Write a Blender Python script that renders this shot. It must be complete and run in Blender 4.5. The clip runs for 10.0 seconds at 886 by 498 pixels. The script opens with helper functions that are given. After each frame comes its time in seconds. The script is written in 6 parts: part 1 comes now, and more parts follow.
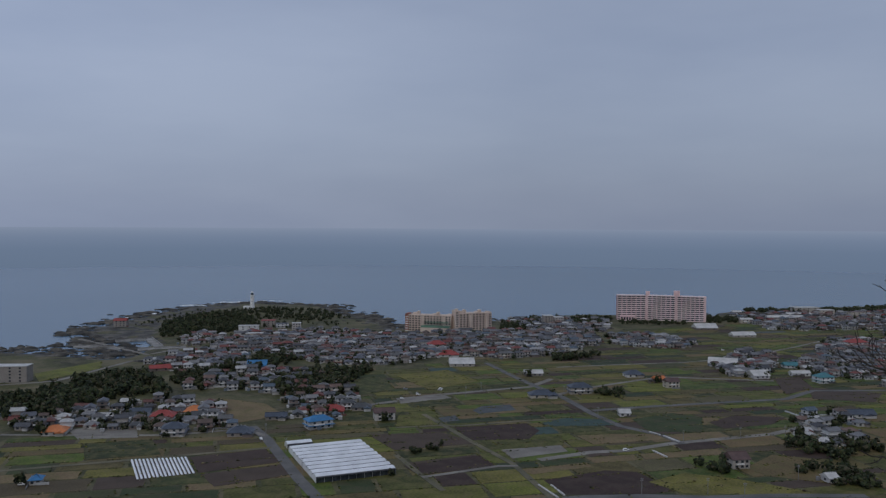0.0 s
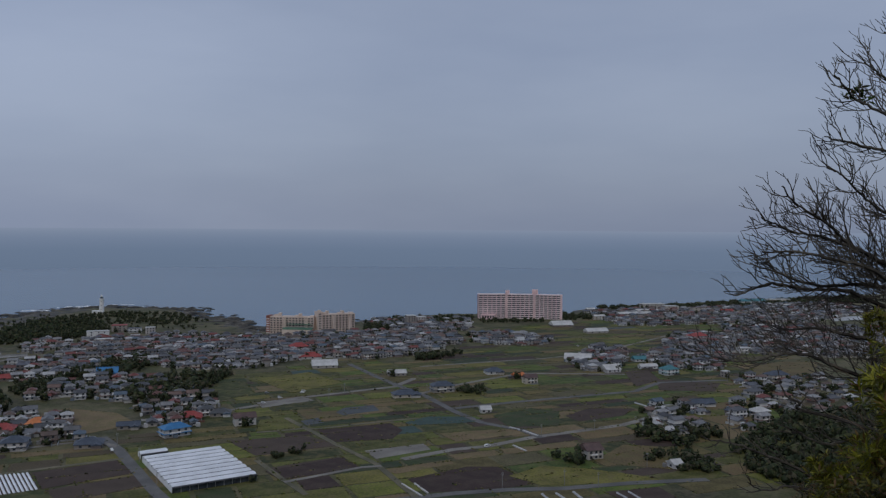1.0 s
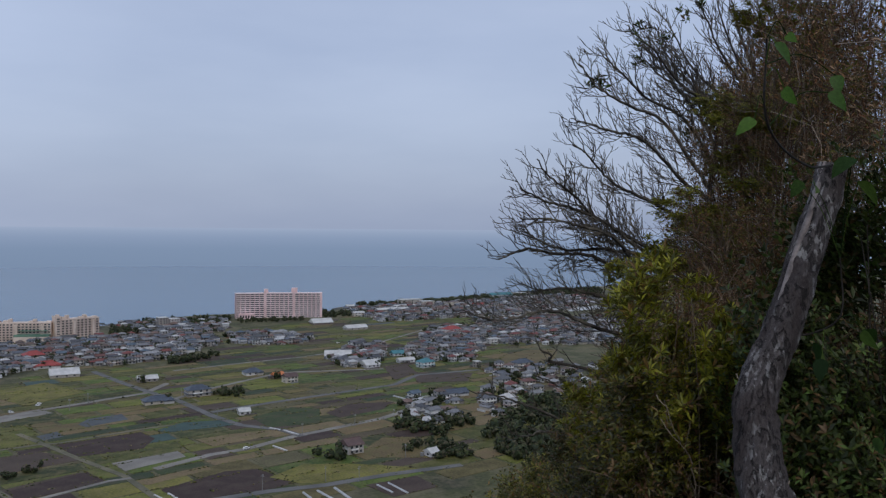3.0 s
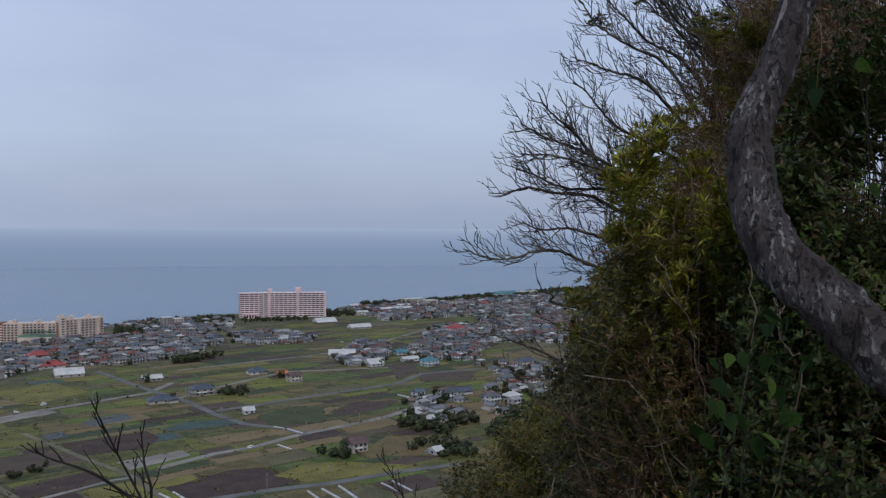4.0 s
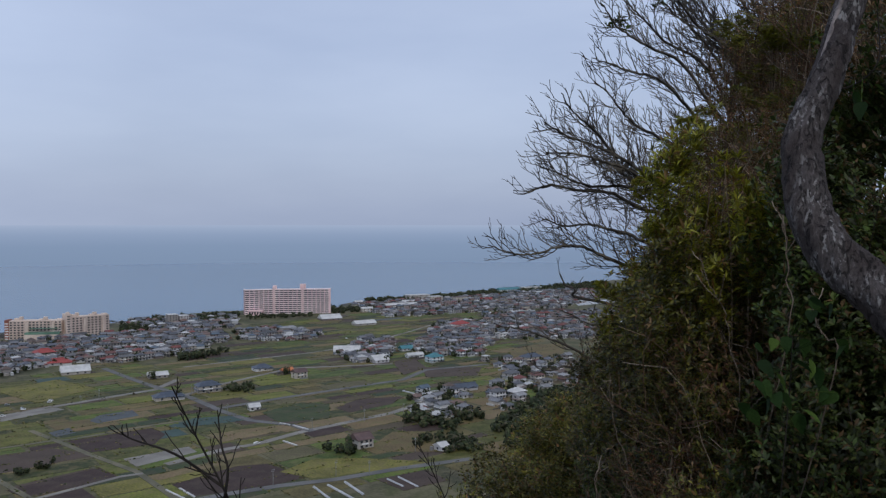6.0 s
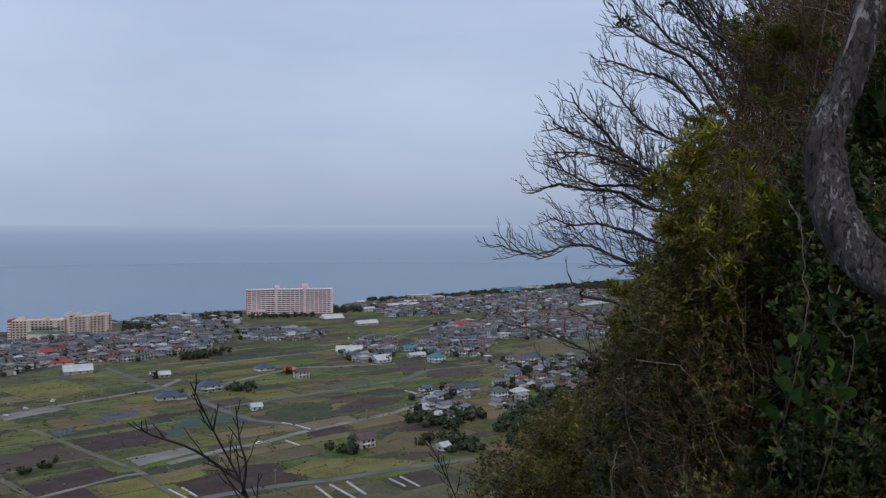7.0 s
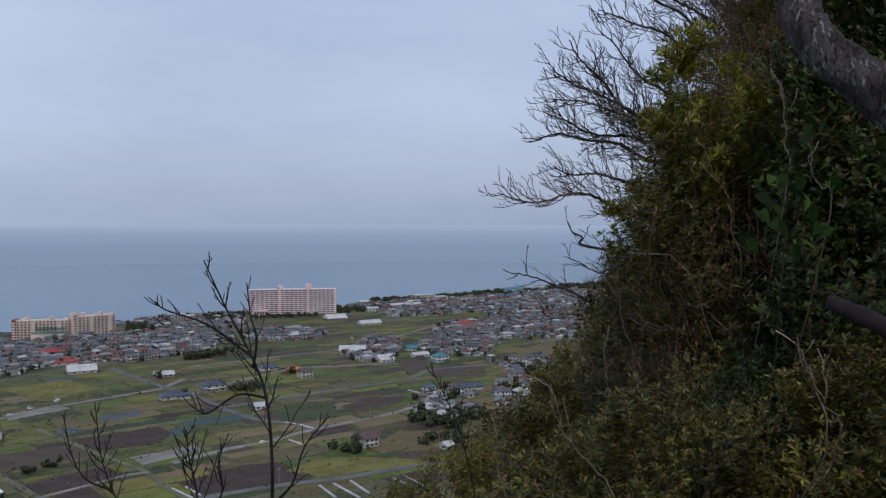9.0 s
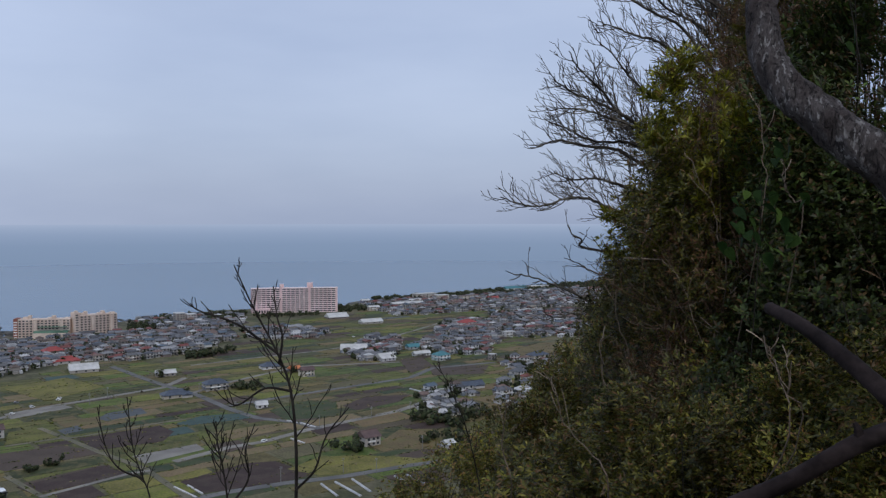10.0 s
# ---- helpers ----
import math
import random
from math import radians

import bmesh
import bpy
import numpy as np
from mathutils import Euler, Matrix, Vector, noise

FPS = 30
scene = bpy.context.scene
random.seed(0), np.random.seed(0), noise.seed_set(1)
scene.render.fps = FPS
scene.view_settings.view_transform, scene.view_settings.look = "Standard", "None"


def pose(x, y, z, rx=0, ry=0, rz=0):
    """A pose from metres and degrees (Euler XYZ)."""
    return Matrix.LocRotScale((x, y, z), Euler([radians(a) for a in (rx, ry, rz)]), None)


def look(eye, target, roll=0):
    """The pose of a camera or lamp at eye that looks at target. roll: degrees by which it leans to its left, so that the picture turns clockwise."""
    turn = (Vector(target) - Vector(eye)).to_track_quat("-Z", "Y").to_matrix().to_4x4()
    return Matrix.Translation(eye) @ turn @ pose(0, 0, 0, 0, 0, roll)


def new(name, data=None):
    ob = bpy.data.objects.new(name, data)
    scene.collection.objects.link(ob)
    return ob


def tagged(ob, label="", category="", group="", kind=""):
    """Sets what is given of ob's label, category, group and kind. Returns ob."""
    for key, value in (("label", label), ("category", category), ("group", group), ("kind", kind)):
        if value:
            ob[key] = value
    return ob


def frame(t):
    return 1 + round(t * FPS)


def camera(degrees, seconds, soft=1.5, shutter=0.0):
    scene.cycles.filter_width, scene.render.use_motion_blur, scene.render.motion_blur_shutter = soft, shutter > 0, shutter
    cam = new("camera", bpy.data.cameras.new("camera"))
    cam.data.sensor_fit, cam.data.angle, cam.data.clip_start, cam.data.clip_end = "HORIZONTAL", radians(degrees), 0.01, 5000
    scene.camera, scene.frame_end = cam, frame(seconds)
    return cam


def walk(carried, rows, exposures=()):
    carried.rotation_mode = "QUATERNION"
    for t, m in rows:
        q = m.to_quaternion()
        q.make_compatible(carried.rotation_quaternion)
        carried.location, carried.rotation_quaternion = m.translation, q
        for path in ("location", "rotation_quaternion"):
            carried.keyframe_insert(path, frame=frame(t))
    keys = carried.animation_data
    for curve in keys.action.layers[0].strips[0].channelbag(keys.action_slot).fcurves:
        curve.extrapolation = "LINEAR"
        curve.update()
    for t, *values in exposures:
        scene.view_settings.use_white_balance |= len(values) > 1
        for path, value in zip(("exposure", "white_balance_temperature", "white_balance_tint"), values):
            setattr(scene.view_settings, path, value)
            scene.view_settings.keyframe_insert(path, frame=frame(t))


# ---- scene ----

# ---------------------------------------------------------------- camera
PATH = [
    (0.00, 1.117, 2.613, 144.668, -0.000, -1.646, -0.305),
    (0.50, 1.142, 2.643, 144.648, -1.035, -1.650, -0.284),
    (0.60, 1.147, 2.649, 144.644, -1.256, -1.674, -0.294),
    (0.70, 1.152, 2.655, 144.640, -2.900, -1.637, -0.293),
    (0.80, 1.157, 2.661, 144.636, -4.719, -1.630, -0.303),
    (0.90, 1.162, 2.667, 144.632, -6.909, -1.630, -0.356),
    (1.00, 1.167, 2.673, 144.628, -9.367, -1.554, -0.393),
    (1.10, 1.231, 2.782, 144.641, -12.749, -1.484, -0.444),
    (1.20, 1.260, 2.832, 144.643, -16.804, -1.449, -0.500),
    (1.30, 1.262, 2.841, 144.640, -19.930, -1.431, -0.546),
    (1.40, 1.246, 2.827, 144.635, -21.956, -1.400, -0.573),
    (1.50, 1.218, 2.809, 144.632, -23.028, -1.329, -0.579),
    (1.60, 1.198, 2.796, 144.645, -23.436, -1.399, -0.600),
    (1.80, 1.161, 2.765, 144.671, -23.779, -1.419, -0.580),
    (2.00, 1.099, 2.698, 144.635, -24.086, -1.363, -0.486),
    (2.20, 1.007, 2.573, 144.619, -24.705, -1.405, -0.528),
    (3.30, 0.808, 2.335, 143.978, -25.804, -1.581, -0.471),
    (3.50, 0.822, 2.325, 143.735, -25.663, -1.603, -0.324),
    (3.70, 0.814, 2.331, 143.527, -25.609, -1.606, -0.297),
    (4.00, 0.850, 2.328, 143.478, -25.528, -1.611, -0.256),
    (4.50, 0.795, 2.341, 143.513, -25.472, -1.694, -0.133),
    (5.00, 0.714, 2.306, 143.546, -25.404, -1.672, -0.162),
    (5.50, 0.549, 2.136, 143.503, -25.346, -1.834, -0.060),
    (7.00, 0.346, 2.140, 143.472, -25.099, -1.875, -0.076),
    (7.50, 0.301, 2.131, 143.401, -25.031, -1.880, -0.009),
    (7.75, 0.299, 2.129, 143.280, -25.007, -1.886, 0.024),
    (8.00, 0.298, 2.116, 143.044, -24.983, -1.893, 0.057),
    (8.20, 0.319, 2.105, 142.886, -24.959, -1.893, 0.058),
    (8.50, 0.333, 2.080, 142.773, -24.924, -1.892, 0.059),
    (9.00, 0.246, 1.893, 142.763, -24.886, -1.852, 0.004),
    (9.50, 0.086, 1.575, 142.794, -24.849, -1.979, 0.112),
    (10.00, -0.008, 1.481, 142.828, -24.805, -1.944, 0.050)
]
cam = camera(55.88, 10.0, soft=1.3)
walk(cam, [(t, pose(x, y, z, 90 + pitch, roll, yaw)) for t, x, y, z, yaw, pitch, roll in PATH],
     exposures=[(0.0, -0.68), (1.0, -0.69), (1.55, -0.5), (2.2, -0.1), (3.5, -0.06), (4.5, 0.02), (10.0, 0.03)])

# ---------------------------------------------------------------- sky, sun
SUN_UP, SUN_ROUND = radians(48), radians(200)
world = bpy.data.worlds.new("overcast_sky")
scene.world = world
world.use_nodes = True
wn, wl = world.node_tree.nodes, world.node_tree.links
wn.clear()
w_out = wn.new("ShaderNodeOutputWorld")
w_sky = wn.new("ShaderNodeTexSky")
w_sky.sky_type = "NISHITA"
w_sky.sun_disc = False
w_sky.sun_elevation, w_sky.sun_rotation = SUN_UP, SUN_ROUND
w_sky.dust_density, w_sky.air_density = 3.0, 1.0
w_bg = wn.new("ShaderNodeBackground")
w_bg.inputs["Strength"].default_value = 0.02
wl.new(w_sky.outputs[0], w_bg.inputs["Color"])
# layer of stratus cloud under the clear sky
w_co = wn.new("ShaderNodeTexCoord")
w_map = wn.new("ShaderNodeMapping")
w_map.inputs["Scale"].default_value = (1.6, 1.6, 6.0)
w_noise = wn.new("ShaderNodeTexNoise")
w_noise.inputs["Scale"].default_value = 1.1
w_noise.inputs["Detail"].default_value = 5.0
w_noise.inputs["Roughness"].default_value = 0.5
w_ramp = wn.new("ShaderNodeValToRGB")
w_ramp.color_ramp.elements[0].position, w_ramp.color_ramp.elements[0].color = 0.3, (0.308, 0.375, 0.540, 1)
w_ramp.color_ramp.elements[1].position, w_ramp.color_ramp.elements[1].color = 0.7, (0.416, 0.486, 0.650, 1)
w_cloud = wn.new("ShaderNodeBackground")
w_cloud.inputs["Strength"].default_value = 1.045
w_add = wn.new("ShaderNodeAddShader")
wl.new(w_co.outputs["Generated"], w_map.inputs[0])
wl.new(w_map.outputs[0], w_noise.inputs["Vector"])
wl.new(w_noise.outputs["Fac"], w_ramp.inputs[0])
# the cloud is thinner towards the sunlit west and denser low over the sea
w_sep = wn.new("ShaderNodeSeparateXYZ")
wl.new(w_co.outputs["Generated"], w_sep.inputs[0])
w_low, w_west, w_mul, w_tone = wn.new("ShaderNodeMapRange"), wn.new("ShaderNodeMapRange"), wn.new("ShaderNodeMath"), wn.new("ShaderNodeMixRGB")
for node, a0, a1, b0, b1 in ((w_low, -0.02, 0.20, 0.85, 1.0), (w_west, -0.5, 0.10, 1.24, 1.0)):
    for k, val in zip((1, 2, 3, 4), (a0, a1, b0, b1)):
        node.inputs[k].default_value = val
wl.new(w_sep.outputs[2], w_low.inputs[0])
wl.new(w_sep.outputs[0], w_west.inputs[0])
w_mul.operation = "MULTIPLY"
wl.new(w_low.outputs[0], w_mul.inputs[0])
wl.new(w_west.outputs[0], w_mul.inputs[1])
w_tone.blend_type = "MULTIPLY"
w_tone.inputs[0].default_value = 1.0
wl.new(w_ramp.outputs[0], w_tone.inputs[1])
wl.new(w_mul.outputs[0], w_tone.inputs[2])
wl.new(w_tone.outputs[0], w_cloud.inputs["Color"])
wl.new(w_cloud.outputs[0], w_add.inputs[0])
wl.new(w_bg.outputs[0], w_add.inputs[1])
wl.new(w_add.outputs[0], w_out.inputs[0])
sun = new("sun", bpy.data.lights.new("sun", "SUN"))
sun.data.energy, sun.data.angle, sun.data.color = 0.85, radians(12), (1.0, 0.95, 0.87)
sun.matrix_world = look((0, 0, 0), (-math.sin(SUN_ROUND) * math.cos(SUN_UP), -math.cos(SUN_ROUND) * math.cos(SUN_UP), -math.sin(SUN_UP)))


# ---------------------------------------------------------------- materials
def material(name, colours, rough=0.8, grain=3.0, patch=0.15, strength=0.25, bump=0.0, metal=0.0, by="", spec=0.3, stripes=None, second=None, thin=0.0, vary=0.0):
    """Principled surface: colours blended by a coarse and a fine noise; by 'object' or 'island' picks a colour at random."""
    m = bpy.data.materials.new(name)
    m.use_nodes = True
    n, l = m.node_tree.nodes, m.node_tree.links
    b = n["Principled BSDF"]
    b.inputs["Roughness"].default_value, b.inputs["Metallic"].default_value = rough, metal
    b.inputs["Specular IOR Level"].default_value = spec
    tc = n.new("ShaderNodeTexCoord")
    coarse, fine = n.new("ShaderNodeTexNoise"), n.new("ShaderNodeTexNoise")
    coarse.inputs["Scale"].default_value, fine.inputs["Scale"].default_value = patch, grain
    coarse.inputs["Detail"].default_value, fine.inputs["Detail"].default_value = 4, 5
    l.new(tc.outputs["Object"], coarse.inputs["Vector"])
    l.new(tc.outputs["Object"], fine.inputs["Vector"])
    ramp = n.new("ShaderNodeValToRGB")
    el = ramp.color_ramp.elements
    while len(el) < len(colours):
        el.new(0.5)
    k = len(colours)
    for i, c in enumerate(colours):
        el[i].position = (i / k if by else 0.32 + 0.36 * i / max(1, k - 1))
        el[i].color = (*c, 1)
    if by:
        ramp.color_ramp.interpolation = "CONSTANT"
        src = n.new("ShaderNodeObjectInfo").outputs["Random"] if by == "object" else n.new("ShaderNodeNewGeometry").outputs["Random Per Island"]
        l.new(src, ramp.inputs[0])
    else:
        l.new(coarse.outputs["Fac"], ramp.inputs[0])
    # fine grain and coarse stains multiply the chosen colour
    mix = n.new("ShaderNodeMixRGB")
    mix.blend_type = "MULTIPLY"
    mix.inputs[0].default_value = 1.0
    sub = n.new("ShaderNodeMath")
    sub.operation = "ADD"
    l.new(coarse.outputs["Fac"], sub.inputs[0])
    l.new(fine.outputs["Fac"], sub.inputs[1])
    rng = n.new("ShaderNodeMapRange")
    rng.inputs[1].default_value, rng.inputs[2].default_value = 0.7, 1.3
    rng.inputs[3].default_value, rng.inputs[4].default_value = 1 - strength, 1 + strength
    l.new(sub.outputs[0], rng.inputs[0])
    l.new(ramp.outputs[0], mix.inputs[1])
    l.new(rng.outputs[0], mix.inputs[2])
    last = mix
    if stripes:
        wave = n.new("ShaderNodeTexWave")
        wave.inputs["Scale"].default_value, wave.inputs["Distortion"].default_value = stripes, 0.6
        wave.inputs["Detail"].default_value = 2
        l.new(tc.outputs["Object"], wave.inputs["Vector"])
        r2 = n.new("ShaderNodeMapRange")
        r2.inputs[3].default_value, r2.inputs[4].default_value = 0.72, 1.12
        l.new(wave.outputs["Fac"], r2.inputs[0])
        last = n.new("ShaderNodeMixRGB")
        last.blend_type = "MULTIPLY"
        last.inputs[0].default_value = 1.0
        l.new(mix.outputs[0], last.inputs[1])
        l.new(r2.outputs[0], last.inputs[2])
    if second:
        other, size, amount = second
        sn = n.new("ShaderNodeTexNoise")
        sn.inputs["Scale"].default_value, sn.inputs["Detail"].default_value, sn.inputs["Roughness"].default_value = size, 6, 0.65
        l.new(tc.outputs["Object"], sn.inputs["Vector"])
        sr = n.new("ShaderNodeMapRange")
        sr.inputs[1].default_value, sr.inputs[2].default_value, sr.inputs[4].default_value = 0.46, 0.62, amount
        l.new(sn.outputs["Fac"], sr.inputs[0])
        sm = n.new("ShaderNodeMixRGB")
        sm.inputs[2].default_value = (*other, 1)
        l.new(sr.outputs[0], sm.inputs[0])
        l.new(last.outputs[0], sm.inputs[1])
        last = sm
    if vary:
        info, vr, vm = n.new("ShaderNodeObjectInfo"), n.new("ShaderNodeMapRange"), n.new("ShaderNodeMixRGB")
        vr.inputs[3].default_value, vr.inputs[4].default_value = 1 - vary, 1 + 0.8 * vary
        l.new(info.outputs["Random"], vr.inputs[0])
        vm.blend_type = "MULTIPLY"
        vm.inputs[0].default_value = 1.0
        l.new(last.outputs[0], vm.inputs[1])
        l.new(vr.outputs[0], vm.inputs[2])
        last = vm
    l.new(last.outputs[0], b.inputs["Base Color"])
    if thin:
        tr, ms = n.new("ShaderNodeBsdfTranslucent"), n.new("ShaderNodeMixShader")
        l.new(last.outputs[0], tr.inputs[0])
        ms.inputs[0].default_value = thin
        l.new(b.outputs[0], ms.inputs[1])
        l.new(tr.outputs[0], ms.inputs[2])
        l.new(ms.outputs[0], n["Material Output"].inputs[0])
    if bump:
        bp = n.new("ShaderNodeBump")
        bp.inputs["Strength"].default_value, bp.inputs["Distance"].default_value = 0.6, bump
        l.new(fine.outputs["Fac"], bp.inputs["Height"])
        l.new(bp.outputs[0], b.inputs["Normal"])
    return m


M_EARTH = material("plain_earth", [(0.043, 0.046, 0.018), (0.064, 0.067, 0.023), (0.102, 0.089, 0.046)], grain=0.4, patch=0.02, strength=0.45, second=((0.15, 0.125, 0.075), 0.05, 0.6))
M_ROCK = material("shore_rock", [(0.035, 0.035, 0.033), (0.075, 0.07, 0.06), (0.12, 0.11, 0.09)], grain=0.5, patch=0.06, strength=0.4, bump=0.3)
M_HILL = material("forest_floor", [(0.03, 0.025, 0.015), (0.06, 0.045, 0.025), (0.045, 0.05, 0.02)], grain=9, patch=1.2, strength=0.4, bump=0.03)
M_GRASS = material("field_grass", [(0.069, 0.074, 0.013), (0.084, 0.096, 0.015), (0.142, 0.131, 0.026), (0.062, 0.069, 0.014), (0.138, 0.108, 0.036), (0.034, 0.043, 0.011), (0.090, 0.074, 0.024), (0.074, 0.110, 0.013), (0.046, 0.057, 0.015), (0.052, 0.084, 0.013), (0.103, 0.105, 0.019), (0.125, 0.138, 0.019)],
                   by="object", grain=0.7, patch=0.06, strength=0.6, second=((0.13, 0.105, 0.045), 0.12, 0.6))
M_SOIL = material("ploughed_soil", [(0.046, 0.027, 0.021), (0.058, 0.037, 0.028), (0.072, 0.050, 0.036)], by="object", grain=0.9, patch=0.05, strength=0.3, stripes=0.5, second=((0.075, 0.06, 0.042), 0.09, 0.4))
M_CROP = material("crop_rows", [(0.043, 0.062, 0.019), (0.067, 0.076, 0.026), (0.093, 0.072, 0.038), (0.033, 0.053, 0.021), (0.116, 0.103, 0.047)], by="object", grain=0.9, patch=0.05, strength=0.45, stripes=0.7, second=((0.065, 0.05, 0.03), 0.1, 0.6))
M_STRAW = material("dry_grass", [(0.159, 0.110, 0.052), (0.125, 0.091, 0.040), (0.176, 0.127, 0.065)], by="object", grain=0.7, patch=0.05, strength=0.4, second=((0.10, 0.095, 0.03), 0.1, 0.7))
M_WEEDS = material("edge_weeds", [(0.046, 0.059, 0.016), (0.075, 0.092, 0.019), (0.151, 0.127, 0.053), (0.110, 0.121, 0.025), (0.030, 0.037, 0.013), (0.229, 0.189, 0.097), (0.061, 0.050, 0.030), (0.132, 0.150, 0.026)], by="island", grain=1.5, patch=0.2, strength=0.4, rough=0.9)
M_NET = material("blue_net", [(0.045, 0.075, 0.065), (0.075, 0.085, 0.09)], by="object", grain=1, patch=0.1)
M_ASPH = material("asphalt", [(0.10, 0.098, 0.095), (0.14, 0.137, 0.13)], grain=1.5, patch=0.06, strength=0.15)
M_TRACK = material("concrete_track", [(0.171, 0.158, 0.135), (0.225, 0.211, 0.184)], grain=1.2, patch=0.05, strength=0.2)
M_PATH = material("farm_track", [(0.102, 0.098, 0.060), (0.145, 0.128, 0.085)], grain=1.2, patch=0.05, strength=0.3)
M_WHITE = material("white_paint", [(0.72, 0.72, 0.7), (0.8, 0.8, 0.78)], grain=2, patch=0.2, strength=0.08)
M_ROSE = material("rose_render", [(0.46, 0.29, 0.28), (0.52, 0.34, 0.33)], grain=1, patch=0.05, strength=0.1)
M_PINKW = material("pale_pink_render", [(0.70, 0.50, 0.50), (0.76, 0.57, 0.56)], grain=1, patch=0.05, strength=0.1)
M_PINKD = material("white_pink_parapet", [(0.76, 0.62, 0.62), (0.82, 0.69, 0.69)], grain=1, patch=0.05, strength=0.12)
M_GLASSD = material("dark_window", [(0.03, 0.035, 0.045), (0.05, 0.06, 0.07)], rough=0.12, grain=1, patch=0.3, spec=0.6)
M_CREAM = material("cream_render", [(0.60, 0.48, 0.40), (0.66, 0.55, 0.47)], grain=1, patch=0.06, strength=0.12)
M_REDW = material("red_brown_render", [(0.26, 0.10, 0.075), (0.3, 0.13, 0.09)], grain=1, patch=0.06, strength=0.15)
M_GREENP = material("green_roof_sheet", [(0.10, 0.20, 0.14), (0.15, 0.26, 0.19)], rough=0.5, grain=1, patch=0.08, strength=0.15)
M_WALLS = material("house_wall", [(0.470, 0.458, 0.437), (0.378, 0.353, 0.319), (0.554, 0.546, 0.538), (0.277, 0.252, 0.227), (0.420, 0.395, 0.378), (0.202, 0.168, 0.151), (0.462, 0.420, 0.353), (0.605, 0.605, 0.596)],
                   by="object", grain=1.5, patch=0.2, strength=0.15)
M_ROOFS = material("tiled_roof", [(0.107, 0.111, 0.119), (0.156, 0.160, 0.168), (0.070, 0.072, 0.079), (0.221, 0.221, 0.221), (0.115, 0.123, 0.143), (0.180, 0.061, 0.051), (0.123, 0.090, 0.074), (0.295, 0.295, 0.295), (0.086, 0.089, 0.097), (0.098, 0.131, 0.164), (0.172, 0.115, 0.094), (0.131, 0.131, 0.131), (0.451, 0.451, 0.443), (0.148, 0.070, 0.059), (0.082, 0.086, 0.090), (0.180, 0.184, 0.193)],
                   by="object", rough=0.55, grain=2, patch=0.2, strength=0.2, stripes=1.6)
M_WALLS_FAR = material("far_house_wall", [(0.448, 0.436, 0.416), (0.360, 0.336, 0.304), (0.528, 0.520, 0.512), (0.264, 0.240, 0.216), (0.400, 0.376, 0.360), (0.192, 0.160, 0.144), (0.440, 0.400, 0.336), (0.576, 0.576, 0.568)],
                   by="island", grain=1.5, patch=0.2, strength=0.15)
M_ROOFS_FAR = material("far_tiled_roof", [(0.104, 0.108, 0.116), (0.152, 0.156, 0.164), (0.068, 0.070, 0.077), (0.216, 0.216, 0.216), (0.112, 0.120, 0.140), (0.176, 0.060, 0.050), (0.120, 0.088, 0.072), (0.288, 0.288, 0.288), (0.084, 0.086, 0.094), (0.096, 0.128, 0.160), (0.168, 0.112, 0.092), (0.128, 0.128, 0.128), (0.440, 0.440, 0.432), (0.144, 0.068, 0.058), (0.080, 0.084, 0.088), (0.176, 0.180, 0.188)],
                   by="island", rough=0.55, grain=2, patch=0.2, strength=0.2, stripes=1.6)
M_ROOF_RED = material("red_tiled_roof", [(0.27, 0.05, 0.045), (0.3, 0.07, 0.06)], rough=0.6, grain=2, patch=0.2, strength=0.2)
M_ROOF_BLUE = material("blue_sheet_roof", [(0.04, 0.16, 0.33), (0.05, 0.19, 0.38)], rough=0.5, grain=1.5, patch=0.2, strength=0.15)
M_ROOF_TEAL = material("teal_tiled_roof", [(0.05, 0.17, 0.19), (0.07, 0.2, 0.22)], rough=0.5, grain=2, patch=0.2, strength=0.15)
M_ROOF_ORANGE = material("orange_tiled_roof", [(0.5, 0.17, 0.06), (0.55, 0.2, 0.08)], rough=0.6, grain=2, patch=0.2, strength=0.15)
M_ROOF_SLATE = material("slate_blue_roof", [(0.055, 0.068, 0.09), (0.075, 0.09, 0.115)], rough=0.5, grain=2, patch=0.2, strength=0.15)
M_ROOF_PALE = material("pale_sheet_roof", [(0.42, 0.42, 0.40), (0.55, 0.54, 0.52)], rough=0.5, grain=1.2, patch=0.15, strength=0.1)
M_ROOF_BROWN = material("dark_brown_roof", [(0.10, 0.065, 0.06), (0.13, 0.085, 0.075)], rough=0.6, grain=2, patch=0.2, strength=0.15)
M_FILM = material("greenhouse_film", [(0.68, 0.7, 0.72), (0.78, 0.8, 0.82)], rough=0.35, grain=1.2, patch=0.1, strength=0.08)
M_FILMED = material("film_covered_rows", [(0.34, 0.35, 0.35), (0.45, 0.46, 0.46)], rough=0.4, grain=1.2, patch=0.1, strength=0.2, stripes=0.5)
M_SHEDS = material("painted_sheds", [(0.413, 0.413, 0.405), (0.225, 0.225, 0.225), (0.120, 0.112, 0.105), (0.300, 0.277, 0.247), (0.150, 0.180, 0.210), (0.510, 0.510, 0.503), (0.165, 0.090, 0.068), (0.090, 0.090, 0.090)], by="island", rough=0.6, grain=1.5, patch=0.3, strength=0.2)
M_STEEL = material("grey_steel", [(0.3, 0.31, 0.32), (0.4, 0.4, 0.4)], rough=0.5, grain=2, patch=0.3, metal=0.5)
M_TREES = material("far_foliage", [(0.020, 0.030, 0.014), (0.032, 0.046, 0.018), (0.045, 0.058, 0.023), (0.028, 0.037, 0.02), (0.058, 0.064, 0.026), (0.07, 0.064, 0.038)], by="island", grain=1.5, patch=0.08, strength=0.4, rough=0.9)
